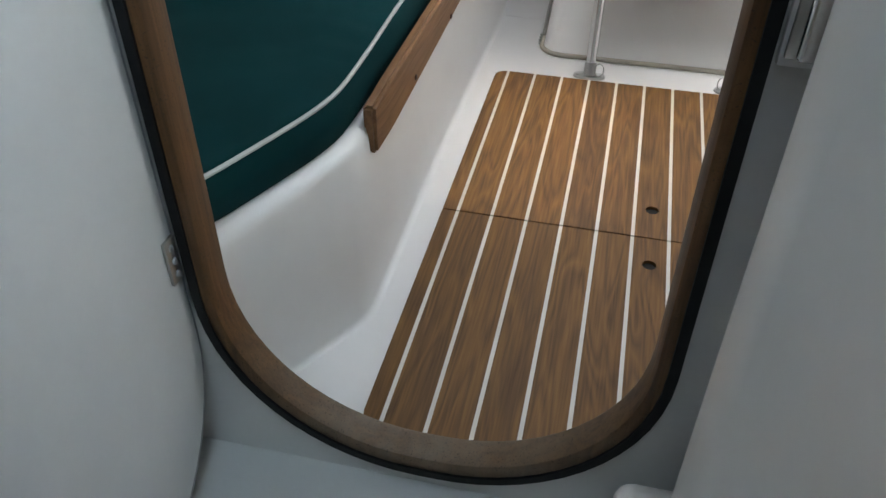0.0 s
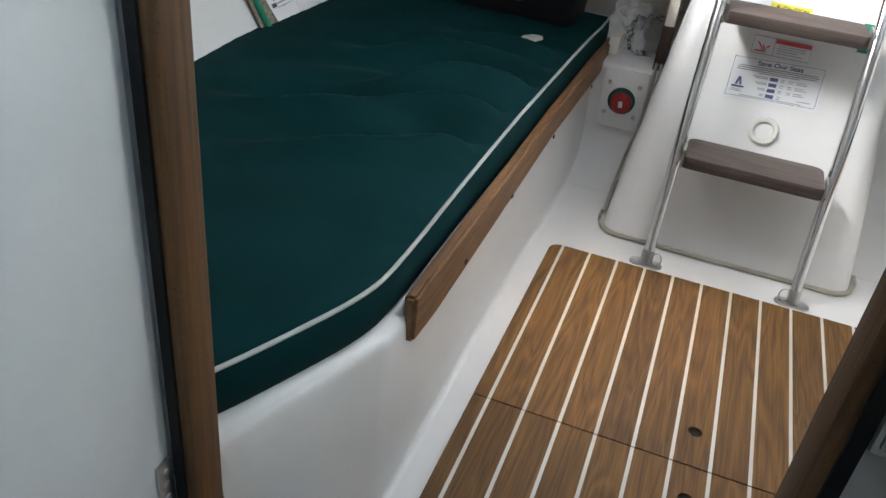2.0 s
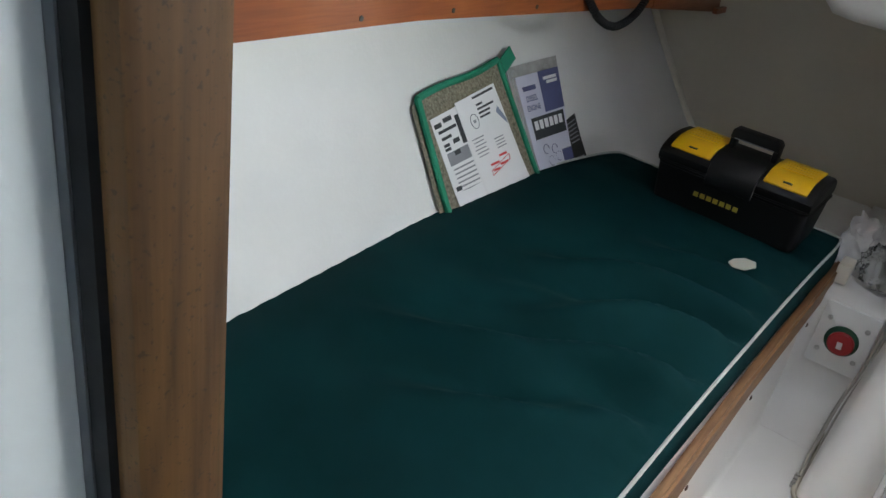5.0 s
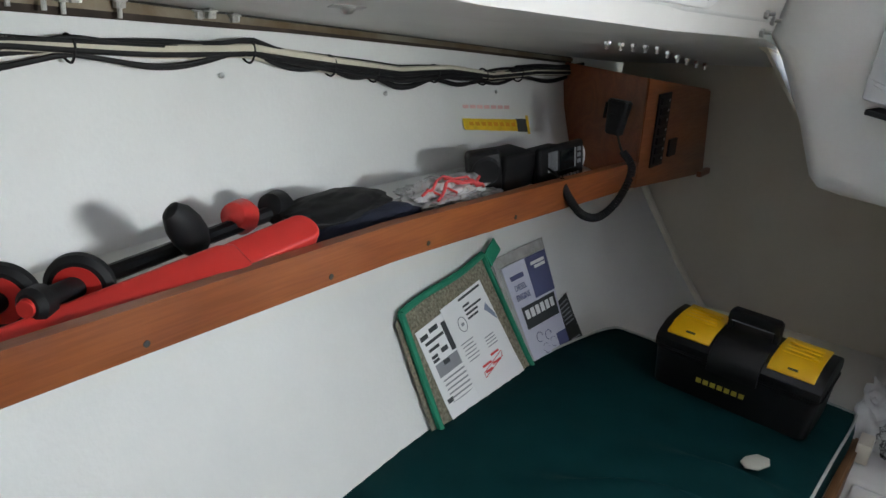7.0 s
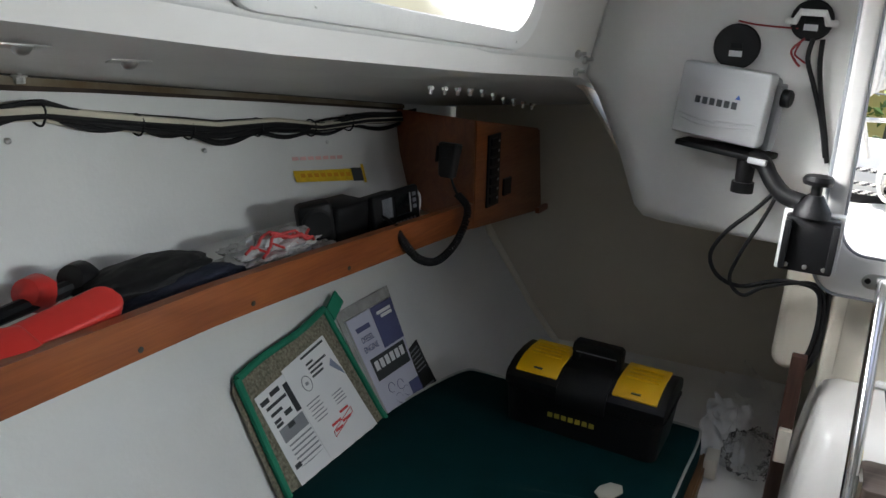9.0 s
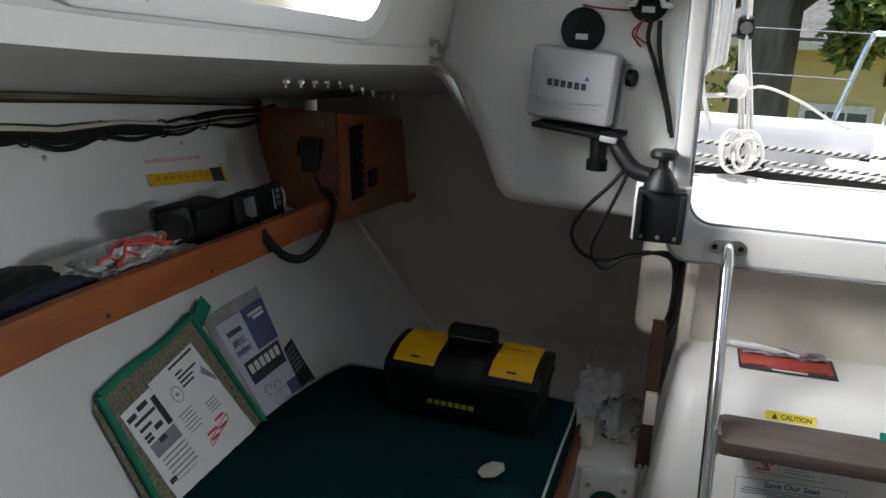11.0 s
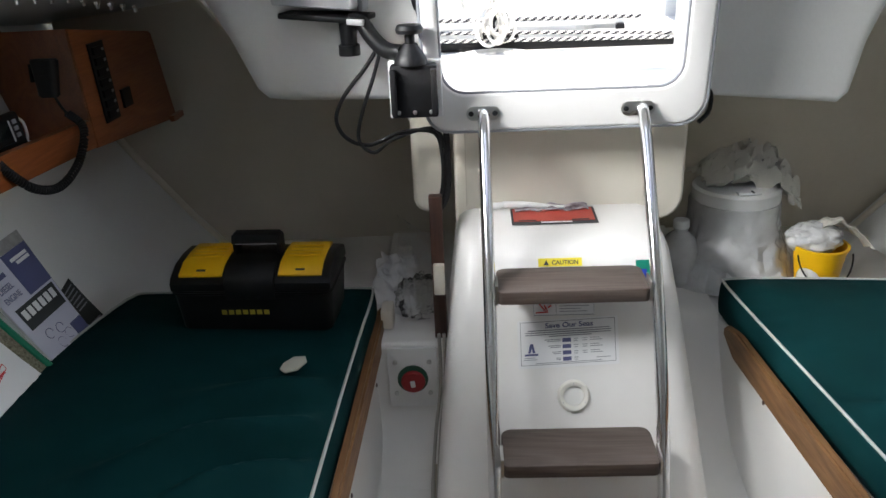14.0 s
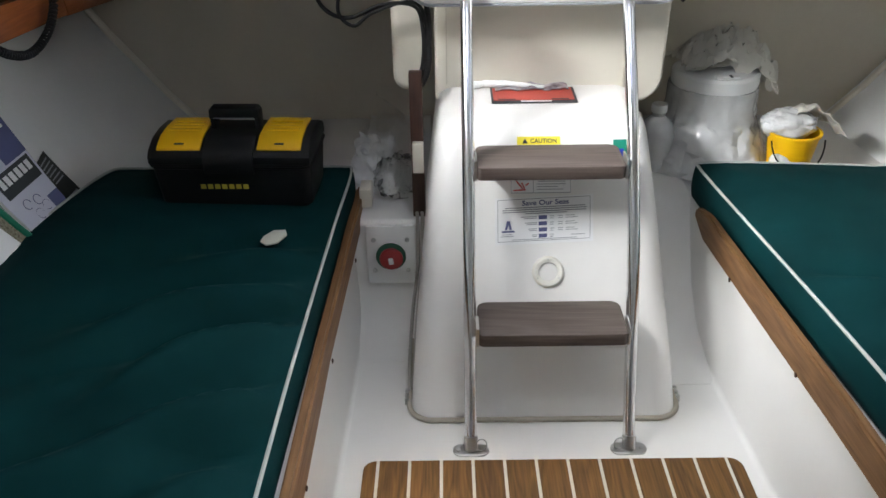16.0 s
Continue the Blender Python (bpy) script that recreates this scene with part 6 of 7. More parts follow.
part("backing_board", box(-0.358, -0.250, 0.470, 0.499, 0.853, 0.970, 0.003), WHITEP, cp, "white backing board")
part("bracket", box(-0.352, -0.258, 0.440, 0.470, 0.860, 0.966, 0.004), BLACK, cp)
part("bracket_cheek", box(-0.352, -0.340, 0.425, 0.44, 0.870, 0.960, 0.002), RUBBER, cp)
part("bracket_cheek", box(-0.270, -0.258, 0.425, 0.44, 0.870, 0.960, 0.002), RUBBER, cp)
for x in (-0.338, -0.305, -0.272):
    part("screw", join(bmesh.new(), turned([(0.0045, 0), (0.0045, 0.003), (0.002, 0.004)], 10), Matrix.Translation((x, 0.4395, 0.872)) @ pose(0, 0, 0, 90, 0, 0)), STEEL, cp)
part("cable", tube(smooth_path([(-0.375, 0.53, 1.00), (-0.41, 0.53, 0.95), (-0.461, 0.53, 0.89), (-0.484, 0.54, 0.835), (-0.463, 0.55, 0.79), (-0.415, 0.555, 0.775), (-0.345, 0.56, 0.80), (-0.275, 0.565, 0.795), (-0.258, 0.565, 0.74), (-0.262, 0.565, 0.66), (-0.285, 0.56, 0.61)], 10), 0.0045, 8), RUBBER, cp)
part("cable", tube(smooth_path([(-0.372, 0.53, 1.00), (-0.395, 0.53, 0.93), (-0.426, 0.53, 0.85), (-0.438, 0.54, 0.79), (-0.408, 0.55, 0.758), (-0.365, 0.555, 0.785), (-0.28, 0.566, 0.805), (-0.252, 0.568, 0.76), (-0.256, 0.57, 0.66), (-0.28, 0.565, 0.60)], 10), 0.004, 8), RUBBER, cp)
part("cable", tube(smooth_path([(-0.250, 0.58, 0.81), (-0.246, 0.575, 0.74), (-0.25, 0.57, 0.65), (-0.275, 0.565, 0.60)], 8), 0.007, 8), RUBBER, cp)


def instrument(x, z, r, lab, clamp):
    """The back of a round cockpit instrument, let into the bulkhead."""
    t = thing("round_instrument", lab, "instrument", group="instruments")
    m = Matrix.Translation((x, 0.650, z)) @ pose(0, 0, 0, 90, 0, 0)
    part("can", join(bmesh.new(), turned([(r, 0.0), (r, 0.012), (r - 0.003, 0.016), (0.002, 0.016)], 32), m), BLACK, t)
    part("label_plate", join(bmesh.new(), box(-0.013, 0.013, -0.020, -0.008, 0.016, 0.017), m), PAPER, t)
    part("socket", join(bmesh.new(), box(-0.012, 0.012, -0.004, 0.008, 0.016, 0.022, 0.002), m), RUBBER, t)
    if clamp:
        part("clamp", join(bmesh.new(), tube([(-r - 0.005, -0.004, 0.02), (-0.03, -0.004, 0.03), (-0.022, 0.014, 0.04), (0.022, 0.014, 0.04), (0.03, -0.004, 0.03), (r + 0.005, -0.004, 0.02)], 0.007, 8), m), WHITEP, t, "white clamp bar")
    return t


instrument(-0.510, 1.254, 0.046, "black back of a round instrument in the bulkhead", False)
instrument(-0.378, 1.315, 0.040, "black back of a round instrument with a white clamp bar", True)
instrument(0.400, 1.290, 0.040, "black back of a round instrument with a white clamp bar", True)
instrument(0.500, 1.200, 0.044, "black back of a round instrument in the bulkhead", False)
iw = thing("instrument_wiring", "thin red and black wires between the instruments", "cables")
RW = mat("red_wire", (0.30, 0.02, 0.02), 0.5)
for pts, r, m_ in (([(-0.515, 0.64, 1.305), (-0.48, 0.64, 1.300), (-0.43, 0.64, 1.298), (-0.40, 0.635, 1.298)], 0.002, RW),
                   ([(-0.385, 0.63, 1.28), (-0.405, 0.635, 1.255), (-0.395, 0.64, 1.235), (-0.385, 0.64, 1.225)], 0.0025, RW),
                   ([(-0.390, 0.63, 1.275), (-0.398, 0.635, 1.25), (-0.388, 0.64, 1.24), (-0.375, 0.64, 1.232)], 0.002, RW),
                   ([(-0.37, 0.63, 1.28), (-0.372, 0.635, 1.24), (-0.352, 0.64, 1.19), (-0.325, 0.64, 1.12), (-0.305, 0.642, 1.05)], 0.005, RUBBER),
                   ([(-0.352, 0.63, 1.28), (-0.348, 0.635, 1.23), (-0.335, 0.64, 1.17), (-0.315, 0.64, 1.10), (-0.30, 0.642, 1.04)], 0.005, RUBBER),
                   ([(0.42, 0.63, 1.27), (0.415, 0.63, 1.24), (0.44, 0.635, 1.215), (0.475, 0.635, 1.215), (0.495, 0.632, 1.225), (0.51, 0.632, 1.245)], 0.002, RW),
                   ([(0.43, 0.63, 1.28), (0.44, 0.63, 1.25), (0.46, 0.635, 1.245), (0.50, 0.635, 1.24)], 0.002, RW),
                   ([(0.40, 0.625, 1.31), (0.45, 0.62, 1.335), (0.475, 0.63, 1.32), (0.46, 0.635, 1.29), (0.44, 0.635, 1.29)], 0.005, RUBBER)):
    part("wire", tube(smooth_path(pts), r, 6), m_, iw)
lp = thing("cable_loop", "short black cable loop beside the companionway", "cable")
part("cable", tube(smooth_path([(0.303, 0.56, 0.80), (0.325, 0.57, 0.82), (0.330, 0.58, 0.855), (0.315, 0.59, 0.88)]), 0.005, 8), RUBBER, lp)


# ---- fore cabin: door leaf, latch and partition ----
dl = thing("door_1", "white laminated cabin door swung open, edged in aluminium", "door", kind="structure")
leaf = rounded(-1.735, -1.2395, 0.085, 1.585, [0.22, 0.22, 0.08, 0.08], 12)
part("door_leaf", prism(leaf, -0.525, -0.503, axis=0, r=0.001), PANEL, dl)
part("edge_strip", tube([(-0.514, y, z) for y, z in rounded(-1.736, -1.2405, 0.084, 1.586, [0.22, 0.22, 0.08, 0.08], 12)], 0.0112, 6, closed=True), ALU, dl, "grey aluminium edge strip")
for z in (0.412, 1.25):
    h = part("hinge", box(-0.5035, -0.4995, -1.258, -1.2395, z - 0.026, z + 0.026, 0.001), STEEL, dl, "stainless hinge")
    for k in (-0.016, 0.0, 0.016):
        part("screw", join(bmesh.new(), turned([(0.004, 0), (0.003, 0.0015)], 8), Matrix.Translation((-0.4995, -1.249, z + k)) @ pose(0, 0, 0, 0, 90, 0)), ALU, h)
lt = thing("door_latch", "chromed toggle latch on a white pad beside the doorway", "latch")
part("pad", box(-0.008, 0.026, -1.231, -1.2235, 0.668, 0.750, 0.003), WHITEP, lt)
part("latch_plate", box(-0.005, 0.022, -1.236, -1.231, 0.676, 0.744, 0.002), STEEL, lt)
part("lever", box(0.000, 0.016, -1.250, -1.241, 0.680, 0.738, 0.004, 3), CHROME, lt)
part("hook", box(0.001, 0.014, -1.243, -1.235, 0.722, 0.738, 0.002), BLACK, lt)
edge = [(0.028 * (1 - math.sin(a)) - 0.004, -1.285 - 0.03 * (1 - math.cos(a))) for a in span(0, math.pi / 2, 6)]
bm = prism([(0.30, -1.285)] + edge + [(-0.004, -1.365), (0.001, -1.375), (0.016, -1.40), (0.022, -1.46), (0.020, -1.60), (0.006, -1.85), (-0.004, -2.6), (0.30, -2.6)], 0.0, 1.66)
tagged(part("wall_partition", bm, GELCOAT, smooth=50), "glossy white moulded partition with a rounded corner", "wall", kind="structure")
tagged(part("moulded_ledge", box(-0.05, 0.10, -1.44, -1.262, 0.09, 0.235, 0.02, 4), GELCOAT), "small white moulded ledge at the foot of the partition", "ledge", kind="structure")
# Unseen walls that close the fore cabin; their beige keeps bounced light low.
for nm, a in (("wall_fore_west", (-1.0, -0.97, -2.7, -1.2235, -0.05, 1.68)), ("wall_fore_north", (-1.0, 0.8, -2.73, -2.7, -0.05, 1.68)), ("wall_fore_east", (0.77, 0.8, -2.7, -1.2235, -0.05, 1.68))):
    tagged(part(nm, box(*a), BEIGE), "unseen fore cabin lining, beige to cut bounced light", "wall", kind="structure")
# The closed acrylic hatches overhead, unseen and added for the two fill lamps.
for nm, x0, x1, y0, y1 in (("window_3", -0.26, 0.26, -0.54, -0.02), ("window_4", -0.36, -0.02, -2.0, -1.6)):
    w = thing(nm, "closed acrylic deck hatch in an aluminium frame, unseen and added for a fill lamp", "hatch", kind="structure")
    part("hatch_frame", prism(rounded(x0 - 0.03, x1 + 0.03, y0 - 0.03, y1 + 0.03, 0.05), 1.645, 1.66, r=0.003, holes=[rounded(x0, x1, y0, y1, 0.04)]), ALU, w)
    pane = part("pane", prism(rounded(x0, x1, y0, y1, 0.04), 1.685, 1.693), HAZY, w)

# ---- cockpit ----
DECK = mat("sunlit_gelcoat", (0.80, 0.80, 0.79), 0.4, vary=0.04, scale=5, fine=150, bump=0.15)
ck = thing("cockpit", "white moulded cockpit with bridge deck, seats and coamings", "cockpit", kind="structure")
part("bridge_deck", box(-0.60, 0.60, 0.79, 1.32, 0.858, 0.872, 0.005, 3), DECK, ck)
part("sill", box(-0.274, 0.284, 0.5245, 0.80, 0.866, 0.882, 0.004), DECK, ck)
part("footwell_floor", box(-0.34, 0.34, 1.30, 2.6, 0.33, 0.36), DECK, ck)
for s in (-1, 1):
    part("seat", box(s * 0.34, s * 0.98, 1.30, 2.9, 0.30, 0.72, 0.02, 3), DECK, ck)
    bm = prism([(1.0, 0.70), (1.08, 1.02), (1.18, 1.04), (1.26, 0.70)], 1.38, 2.95, axis=1, r=0.015, seg=3)
    for v in bm.verts:
        v.co.x *= s
    part("coaming", bm, DECK, ck)
part("aft_beam", box(-0.70, 0.52, 2.52, 2.72, 0.74, 0.845, 0.015, 3), DECK, ck)
part("transom", prism([(-1.1, 0.3), (1.1, 0.3), (1.15, 0.83), (-1.15, 0.83)], 2.86, 2.92, axis=1, r=0.01), DECK, ck)
part("deck_cleat", box(0.47, 0.51, 2.50, 2.53, 0.705, 0.745, 0.008), BLACK, ck)
part("round_hatch", join(bmesh.new(), turned([(0.11, 0), (0.11, 0.006), (0.10, 0.010), (0.09, 0.010), (0.085, 0.003), (0.01, 0.003)], 40), Matrix.Translation((-0.12, 1.02, 0.872))), WHITEP, ck)
tv = thing("mainsheet_traveller", "black traveller track with black and white control lines", "traveller")
part("track", box(-0.56, 0.46, 1.135, 1.165, 0.873, 0.897, 0.003), BLACK, tv)
part("end_stop", box(0.40, 0.47, 1.128, 1.172, 0.872, 0.905, 0.005), mat("brown_end_stop", (0.12, 0.05, 0.03), 0.5), tv)
part("car", box(-0.16, -0.05, 1.12, 1.18, 0.897, 0.925, 0.008), BLACK, tv)


def rope(name, pts, r, parent, mats):
    """A laid or flecked rope: short alternating lengths along a line."""
    p = smooth_path(pts, 10)
    if len(mats) == 1:
        return part(name, tube(p, r, 8), mats[0], parent)
    cut = []
    for a, b in zip(p, p[1:]):
        n = max(1, round((b - a).length / 0.006))
        cut += [a + (b - a) * k / n for k in range(n)]
    cut.append(p[-1])
    bm = tube(cut, r, 8)
    bm.faces.ensure_lookup_table()
    for k, f in enumerate(bm.faces):
        f.material_index = 1 if ((k // 8) + (k % 8)) % 4 < 2 else 0
    return part(name, bm, list(mats), parent)


WROPE = mat("white_braid", (0.86, 0.84, 0.80), 0.8, vary=0.08, scale=60, fine=500, bump=0.6)
BROPE = mat("black_fleck", (0.03, 0.03, 0.035), 0.8)
rope("control_line", [(-0.54, 1.11, 0.935), (-0.1, 1.11, 0.925), (0.2, 1.115, 0.915), (0.42, 1.12, 0.905)], 0.005, tv, (WROPE, BROPE))
rope("control_line", [(-0.54, 1.19, 0.955), (-0.1, 1.19, 0.95), (0.30, 1.20, 0.945)], 0.006, tv, (WROPE, BROPE))
rope("control_line", [(-0.54, 1.10, 0.912), (0.0, 1.10, 0.905), (0.45, 1.105, 0.897)], 0.005, tv, (WROPE, BROPE))
ms = thing("mainsheet", "white mainsheet tackle with blocks and a coiled tail", "rope")
for k, (dx, dy) in enumerate(((-0.018, 0.0), (-0.006, 0.01), (0.006, -0.01), (0.018, 0.0))):
    rope("part_of_tackle", [(-0.10 + dx, 1.15 + dy, 0.93), (-0.125 + dx * 0.8, 1.15 + dy, 1.1), (-0.15 + dx * 0.6, 1.15 + dy, 1.28), (-0.17 + dx * 0.5, 1.16, 1.65)], 0.0045, ms, (WROPE,))
for z, x in ((1.262, -0.147), (0.945, -0.10)):
    blk = part("block", box(x - 0.022, x + 0.022, 1.135, 1.165, z - 0.03, z + 0.03, 0.012, 3), BLACK, ms)
    part("sheave", join(bmesh.new(), turned([(0.016, -0.018), (0.016, 0.018)], 16), Matrix.Translation((x, 1.15, z)) @ pose(0, 0, 0, 90, 0, 0)), STEEL, blk)
random.seed(9)
for k in range(9):
    cx, cz, r = -0.10 + random.uniform(-0.03, 0.03), 0.945 + random.uniform(-0.01, 0.025), random.uniform(0.028, 0.048)
    tilt_ = random.uniform(-0.5, 0.5)
    pts = [(cx - 0.01 + r * 0.8 * math.cos(a), 1.09 + 0.03 * math.sin(a + k) + 0.006 * k - 0.03, cz + r * 1.15 * math.sin(a) + tilt_ * 0.03 * math.cos(a)) for a in span(0, 2 * math.pi, 18)[:-1]]
    part("coil_turn", tube(pts, 0.0042, 7, closed=True), WROPE, ms)
part("knot", crumpled(-0.145, 1.14, 1.11, 0.025, 0.02, 0.035, 1.3, 0.4, 2), WROPE, ms)
rope("tail", [(-0.14, 1.14, 1.10), (-0.08, 1.14, 1.115), (0.02, 1.16, 1.08), (0.20, 1.5, 0.98), (0.45, 2.3, 0.90)], 0.0038, ms, (WROPE,))
rope("tail", [(-0.14, 1.14, 1.09), (-0.3, 1.15, 1.08), (-0.5, 1.2, 1.08)], 0.006, ms, (WROPE,))
hc = thing("hanging_rope_coil", "hanks of white braided rope hanging above the bridge deck", "rope")
for k in range(6):
    x = -0.245 + 0.012 * (k % 4)
    rope("hank", [(x, 1.10 + 0.01 * k, 1.7), (x - 0.008, 1.10 + 0.01 * k, 1.4), (x - 0.004, 1.10 + 0.01 * k, 1.165 + 0.012 * k), (x + 0.012, 1.105 + 0.01 * k, 1.150 + 0.012 * k), (x + 0.02, 1.10 + 0.01 * k, 1.2), (x + 0.016, 1.10, 1.5), (x + 0.01, 1.10, 1.7)], 0.0075, hc, (WROPE,))
rope("tail", [(-0.245, 1.10, 1.2), (-0.238, 1.10, 1.12), (-0.222, 1.12, 1.06), (-0.20, 1.14, 0.99)], 0.006, hc, (WROPE,))
pp = thing("stern_rail", "stainless tubular stern rail with lifelines", "railing")
for pts in ([(0.41, 2.88, 0.83), (0.455, 2.88, 1.02), (0.505, 2.88, 1.20), (0.55, 2.88, 1.225), (0.90, 2.88, 1.235), (1.15, 2.70, 1.24), (1.15, 1.6, 1.24)],):
    part("top_rail", tube(smooth_path(pts, 6), 0.0125, 10), CHROME, pp)
for a, b in (((0.62, 2.88, 0.83), (0.675, 2.88, 1.228)), ((0.822, 2.88, 0.83), (0.80, 2.88, 1.232)), ((1.12, 2.4, 0.9), (1.15, 2.4, 1.24))):
    part("stanchion", tube([a, b], 0.0125, 10), CHROME, pp)
for pts in ([(-0.9, 2.95, 1.235), (0.53, 2.88, 1.222)], [(-0.9, 2.95, 1.03), (0.455, 2.88, 1.02)]):
    part("lifeline", tube(pts, 0.0028, 6), GREY_INK, pp)
part("rail_cushion", box(0.82, 1.06, 2.86, 2.90, 1.00, 1.045, 0.015, 3), WHITEP, pp)
part("snap_hook", box(0.565, 0.585, 2.87, 2.885, 1.15, 1.215, 0.004), STEEL, pp)
# topsides and deck outside the cabin
tp = thing("deck_outside", "white side decks and coachroof of the boat", "deck", kind="structure")
for s in (-1, 1):
    bm = sheet(lambda y, v, s=s: side_deck(s, y, v) + Vector((0, 0, 0.06)), span(-1.2, 3.0, 20), span(0, 0.98, 6), 0.02, (0, 0, 1))
    part("side_deck", bm, DECK, tp)
part("coachroof", prism([(-0.82, -2.8), (0.82, -2.8), (0.82, 0.70), (0.28, 0.70), (0.28, 0.515), (-0.27, 0.515), (-0.27, 0.70), (-0.82, 0.70)], 1.705, 1.735, holes=[rounded(-0.26, 0.26, -0.54, -0.02, 0.04), rounded(-0.36, -0.02, -2.0, -1.6, 0.04)]), DECK, tp)

# ---- ground, house and tree ----
GRASS = mat("dry_grass", (0.12, 0.15, 0.05), 0.95, vary=0.25, scale=0.7, fine=18, bump=0.6, second=(0.16, 0.12, 0.06))
bm = sheet(lambda x, y: (x, y, -2.6 + 0.15 * noise.noise((x * 0.05, y * 0.05, 0)) * (1 if abs(x) + abs(y) > 8 else 0)), span(-400, 400, 40), span(-400, 400, 40))
tagged(part("ground", bm, GRASS), "dry grass yard around the boat", "ground", kind="structure")
SIDING = mat("yellow_siding", (0.64, 0.53, 0.22), 0.6, vary=0.06, scale=2, fine=60, bump=0.1)
TRIMW = mat("white_trim", (0.78, 0.78, 0.76), 0.55)
hs = thing("yellow_house", "yellow clapboard house with white trim and shuttered openings", "house")
HY = 16.0
for k in range(23):
    z = -2.6 + 0.14 * k
    bm = prism([(HY - 0.030, z), (HY - 0.012, z + 0.155), (HY, z + 0.155), (HY, z)], -6.0, 14.0, axis=0)
    part("siding_board", bm, SIDING, hs, smooth=0)
part("wall", box(-6.0, 14.0, HY, HY + 8, -2.7, 0.65), SIDING, hs)
part("eave_fascia", box(-6.4, 14.4, HY - 0.55, HY - 0.50, 0.60, 0.80, 0.01), TRIMW, hs)
part("soffit", box(-6.4, 14.4, HY - 0.52, HY, 0.60, 0.625), TRIMW, hs)
bm = prism([(HY - 0.60, 0.76), (HY - 0.60, 0.82), (HY + 4.0, 3.0), (HY + 8.6, 0.82), (HY + 8.6, 0.76), (HY + 4.0, 2.9)], -6.5, 14.5, axis=0)
part("roof", bm, mat("grey_shingle", (0.16, 0.155, 0.15), 0.9, vary=0.2, scale=8, fine=40, bump=0.6), hs)
for x0, x1, z0, z1 in ((2.10, 3.44, -1.9, -0.42), (-1.6, -0.3, -1.9, -0.42), (8.0, 9.4, -1.9, -0.42)):
    w = part("window", prism([(x0, z0), (x1, z0), (x1, z1), (x0, z1)], HY - 0.07, HY - 0.02, axis=1, holes=[[(x0 + 0.12, z0 + 0.12), (x1 - 0.12, z0 + 0.12), (x1 - 0.12, z1 - 0.14), (x0 + 0.12, z1 - 0.14)]]), TRIMW, hs, "white framed window")
    part("pane", box(x0 + 0.1, x1 - 0.1, HY - 0.045, HY - 0.035, z0 + 0.1, z1 - 0.1), mat("window_glass", (0.10, 0.13, 0.15), 0.1) if "window_glass" not in bpy.data.materials else bpy.data.materials["window_glass"], w)
    for k in (1, 2):
        x = x0 + 0.12 + (x1 - x0 - 0.24) * k / 3
        part("muntin", box(x - 0.02, x + 0.02, HY - 0.06, HY - 0.03, z0 + 0.1, z1 - 0.1), TRIMW, w)
for x0 in (3.50, 4.28):
    sv = part("gable_vent", box(x0, x0 + 0.42, HY - 0.06, HY - 0.01, -0.02, 0.42), mat("vent_dark", (0.03, 0.032, 0.035), 0.7) if "vent_dark" not in bpy.data.materials else bpy.data.materials["vent_dark"], hs, "dark louvred vent")
    for k in range(6):
        part("slat", box(x0 + 0.02, x0 + 0.40, HY - 0.075, HY - 0.055, 0.0 + 0.07 * k, 0.025 + 0.07 * k), GREY_INK, sv)

BARK = mat("grey_bark", (0.16, 0.145, 0.125), 0.95, vary=0.3, scale=5, fine=30, bump=1.0, stretch=(1, 1, 0.3))
# Two copies of one leaf; the second has sunlight painted into its colour.
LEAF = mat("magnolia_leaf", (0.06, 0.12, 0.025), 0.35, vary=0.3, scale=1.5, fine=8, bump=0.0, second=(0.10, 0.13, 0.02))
LEAF2 = mat("sun_painted_leaf", (0.26, 0.29, 0.045), 0.4, vary=0.3, scale=1.2, fine=8, bump=0.0, second=(0.07, 0.12, 0.02))


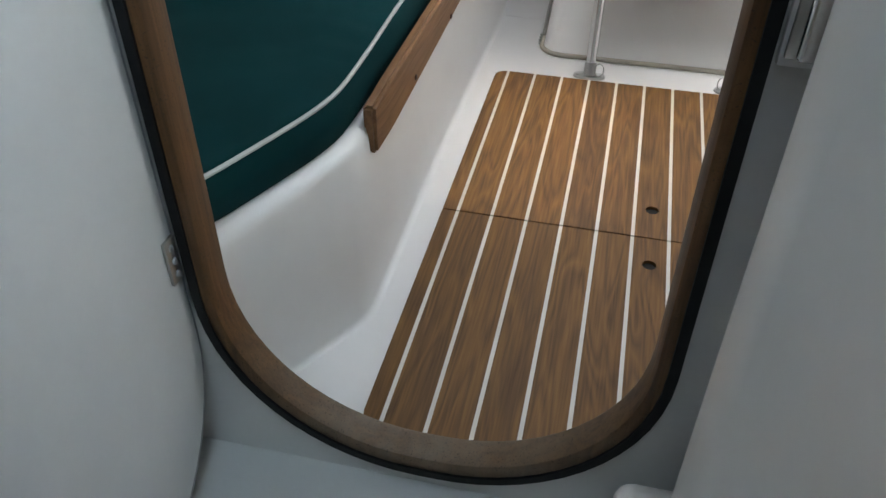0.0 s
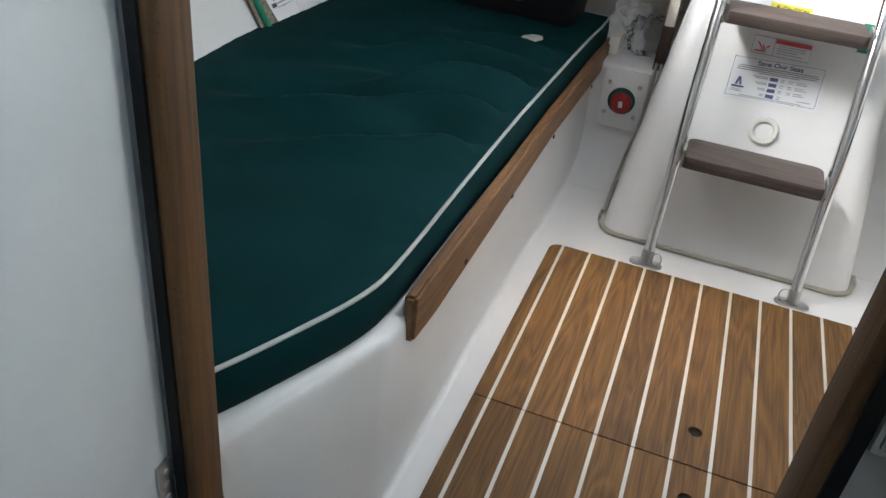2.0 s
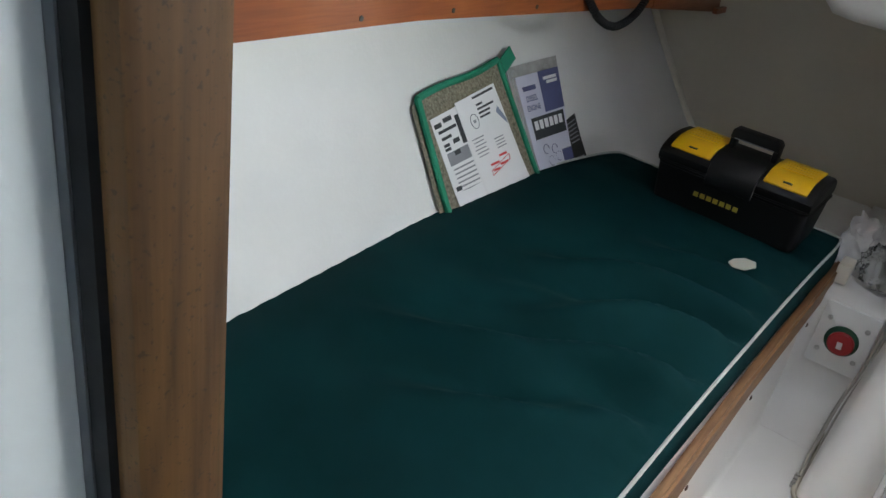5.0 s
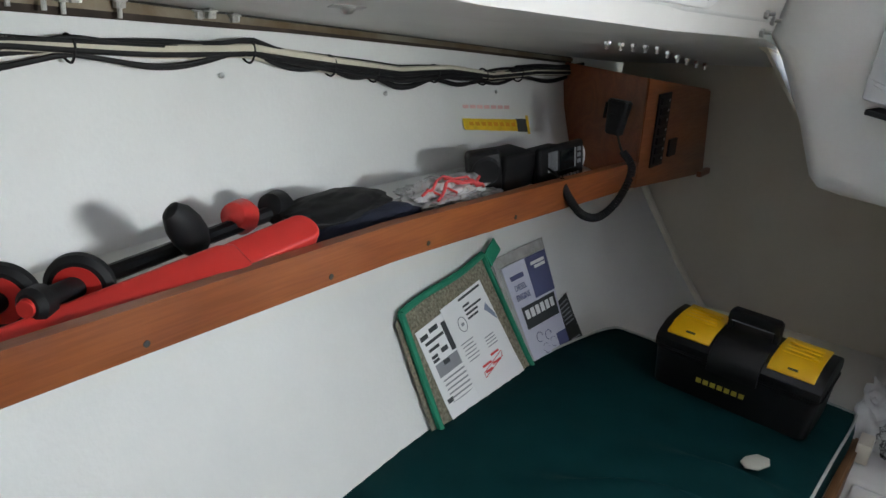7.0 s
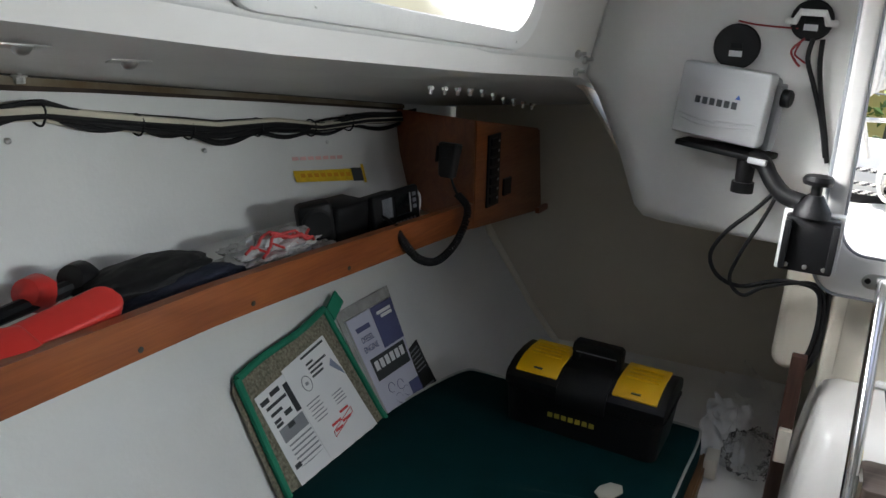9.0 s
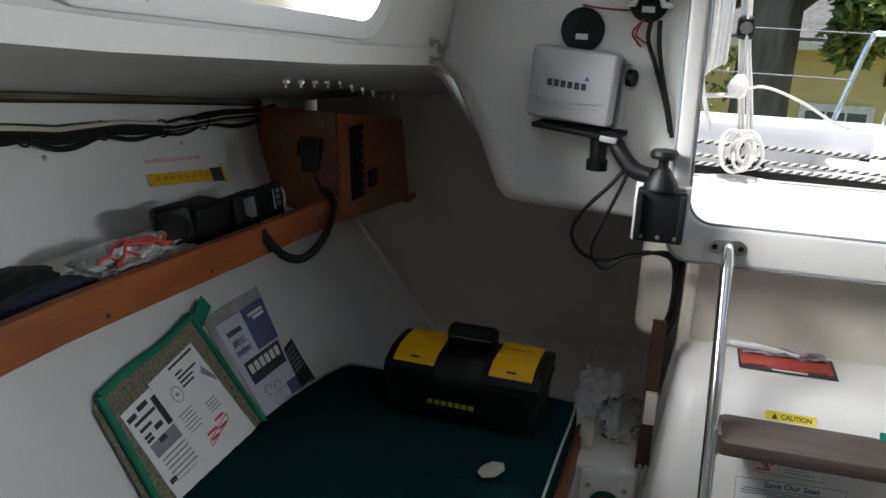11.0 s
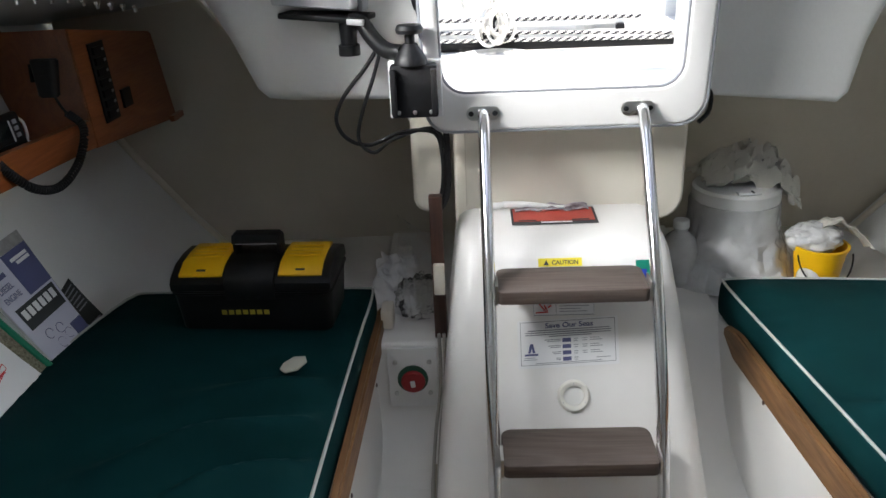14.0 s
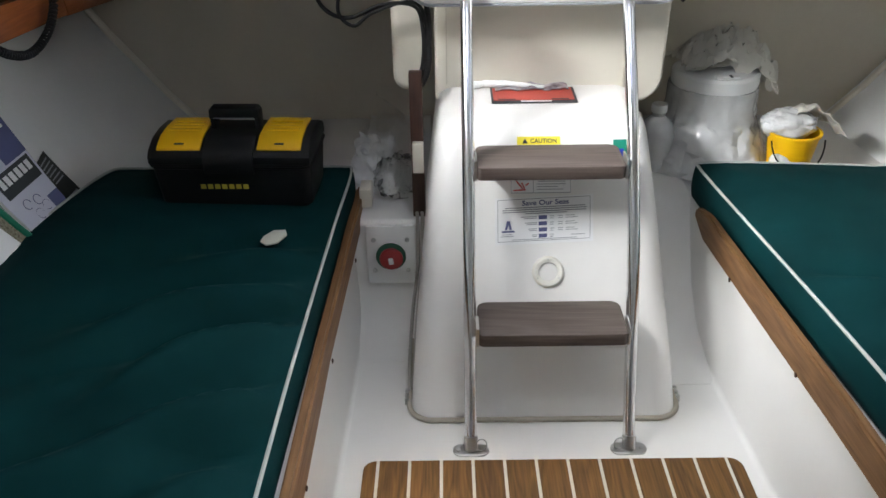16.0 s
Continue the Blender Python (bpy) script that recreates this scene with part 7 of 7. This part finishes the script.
def tree(x, y, r, h, seed, crown, count):
    """A tree: tapered trunk with ridged bark, limbs, and a crown of single leaves in clumps."""
    rnd = random.Random(seed)
    t = thing("tree", "large broad-leaved tree with a thick grey trunk beside the boat", "tree")
    pts = [(x + 0.015 * math.sin(k * 0.7 + seed), y, -2.7 + (h + 2.7) * k / 14) for k in range(15)]
    bm = tube(pts, [r * (1.35 if k == 0 else 1.12 if k == 1 else 1.0 - 0.03 * k) for k in range(15)], 28)
    for v in bm.verts:
        a = math.atan2(v.co.y - y, v.co.x - x)
        v.co += 0.045 * noise.noise((math.cos(a) * 2.5, math.sin(a) * 2.5, v.co.z * 0.8)) * Vector((math.cos(a), math.sin(a), 0)) * 1.5
    part("trunk", bm, BARK, t)
    for k in range(7):
        a, z = rnd.uniform(0, 6.28), rnd.uniform(1.6, h)
        e = Vector((x + math.cos(a) * rnd.uniform(1.5, 3), y + math.sin(a) * rnd.uniform(1, 2), z + rnd.uniform(0.1, 1.0)))
        part("limb", tube(smooth_path([(x, y, z - 0.5), (Vector((x, y, z)) + e) / 2 + Vector((0, 0, 0.25)), e], 6), [0.11 - 0.007 * q for q in range(13)], 8), BARK, t)
    # Leaves at random take the plain colour or the one painted as sunlit.
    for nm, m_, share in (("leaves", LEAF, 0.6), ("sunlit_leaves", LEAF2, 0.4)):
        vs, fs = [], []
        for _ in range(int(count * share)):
            cx, cy, cz, sx, sy, sz = rnd.choice(crown)
            while True:
                p = Vector((rnd.uniform(-1, 1), rnd.uniform(-1, 1), rnd.uniform(-1, 1)))
                if p.length < 1 and noise.noise(Vector((p.x * sx * 1.3 + cx, p.y * sy + cy, p.z * sz * 1.3 + cz))) > -0.12:
                    break
            c = Vector((cx + p.x * sx, cy + p.y * sy, cz + p.z * sz))
            d = Vector((rnd.gauss(0, 1), rnd.gauss(0, 1), rnd.gauss(-0.3, 0.6))).normalized()
            w = d.cross(Vector((rnd.gauss(0, 1), rnd.gauss(0, 1), rnd.gauss(0, 1)))).normalized()
            ln = rnd.uniform(0.11, 0.21)
            wd, n = ln * 0.25, len(vs)
            up = d.cross(w) * ln * 0.08
            vs += [c, c + d * ln * 0.4 + w * wd + up, c + d * ln, c + d * ln * 0.4 - w * wd + up]
            fs += [(n, n + 1, n + 2), (n, n + 2, n + 3)]
        me = bpy.data.meshes.new(nm)
        me.from_pydata([tuple(v) for v in vs], [], fs)
        me.materials.append(m_)
        ob = new(nm, me)
        ob.parent = t
        ob["kind"] = "stuff"
    return t


tree(0.67, 9.0, 0.365, 6.0, 3, [(2.4, 8.4, 1.55, 1.5, 0.9, 0.62), (3.6, 8.8, 1.45, 1.1, 0.9, 0.55), (1.3, 8.6, 1.9, 0.8, 0.6, 0.5), (-0.9, 9.2, 1.2, 0.9, 0.7, 0.8), (1.45, 8.4, 1.2, 0.35, 0.4, 0.45), (5.0, 9.6, 1.6, 1.4, 1.0, 0.5), (2.0, 9.0, 3.2, 3.0, 1.6, 1.2), (-1.5, 9.0, 3.0, 2.2, 1.6, 1.3), (2.0, 8.3, 1.35, 0.9, 0.6, 0.4), (0.1, 9.3, 1.3, 0.6, 0.5, 0.6), (-0.2, 9.3, 0.7, 0.5, 0.4, 0.4), (-0.3, 9.7, 1.65, 0.9, 0.4, 0.55)], 13000)
tree(-4.5, 13.0, 0.35, 6.0, 8, [(-3.5, 13.0, 1.5, 2.4, 1.5, 1.5), (-1.0, 13.6, 0.2, 1.8, 1.0, 1.6), (-5.5, 13, 3.0, 3.0, 2, 1.6)], 3800)
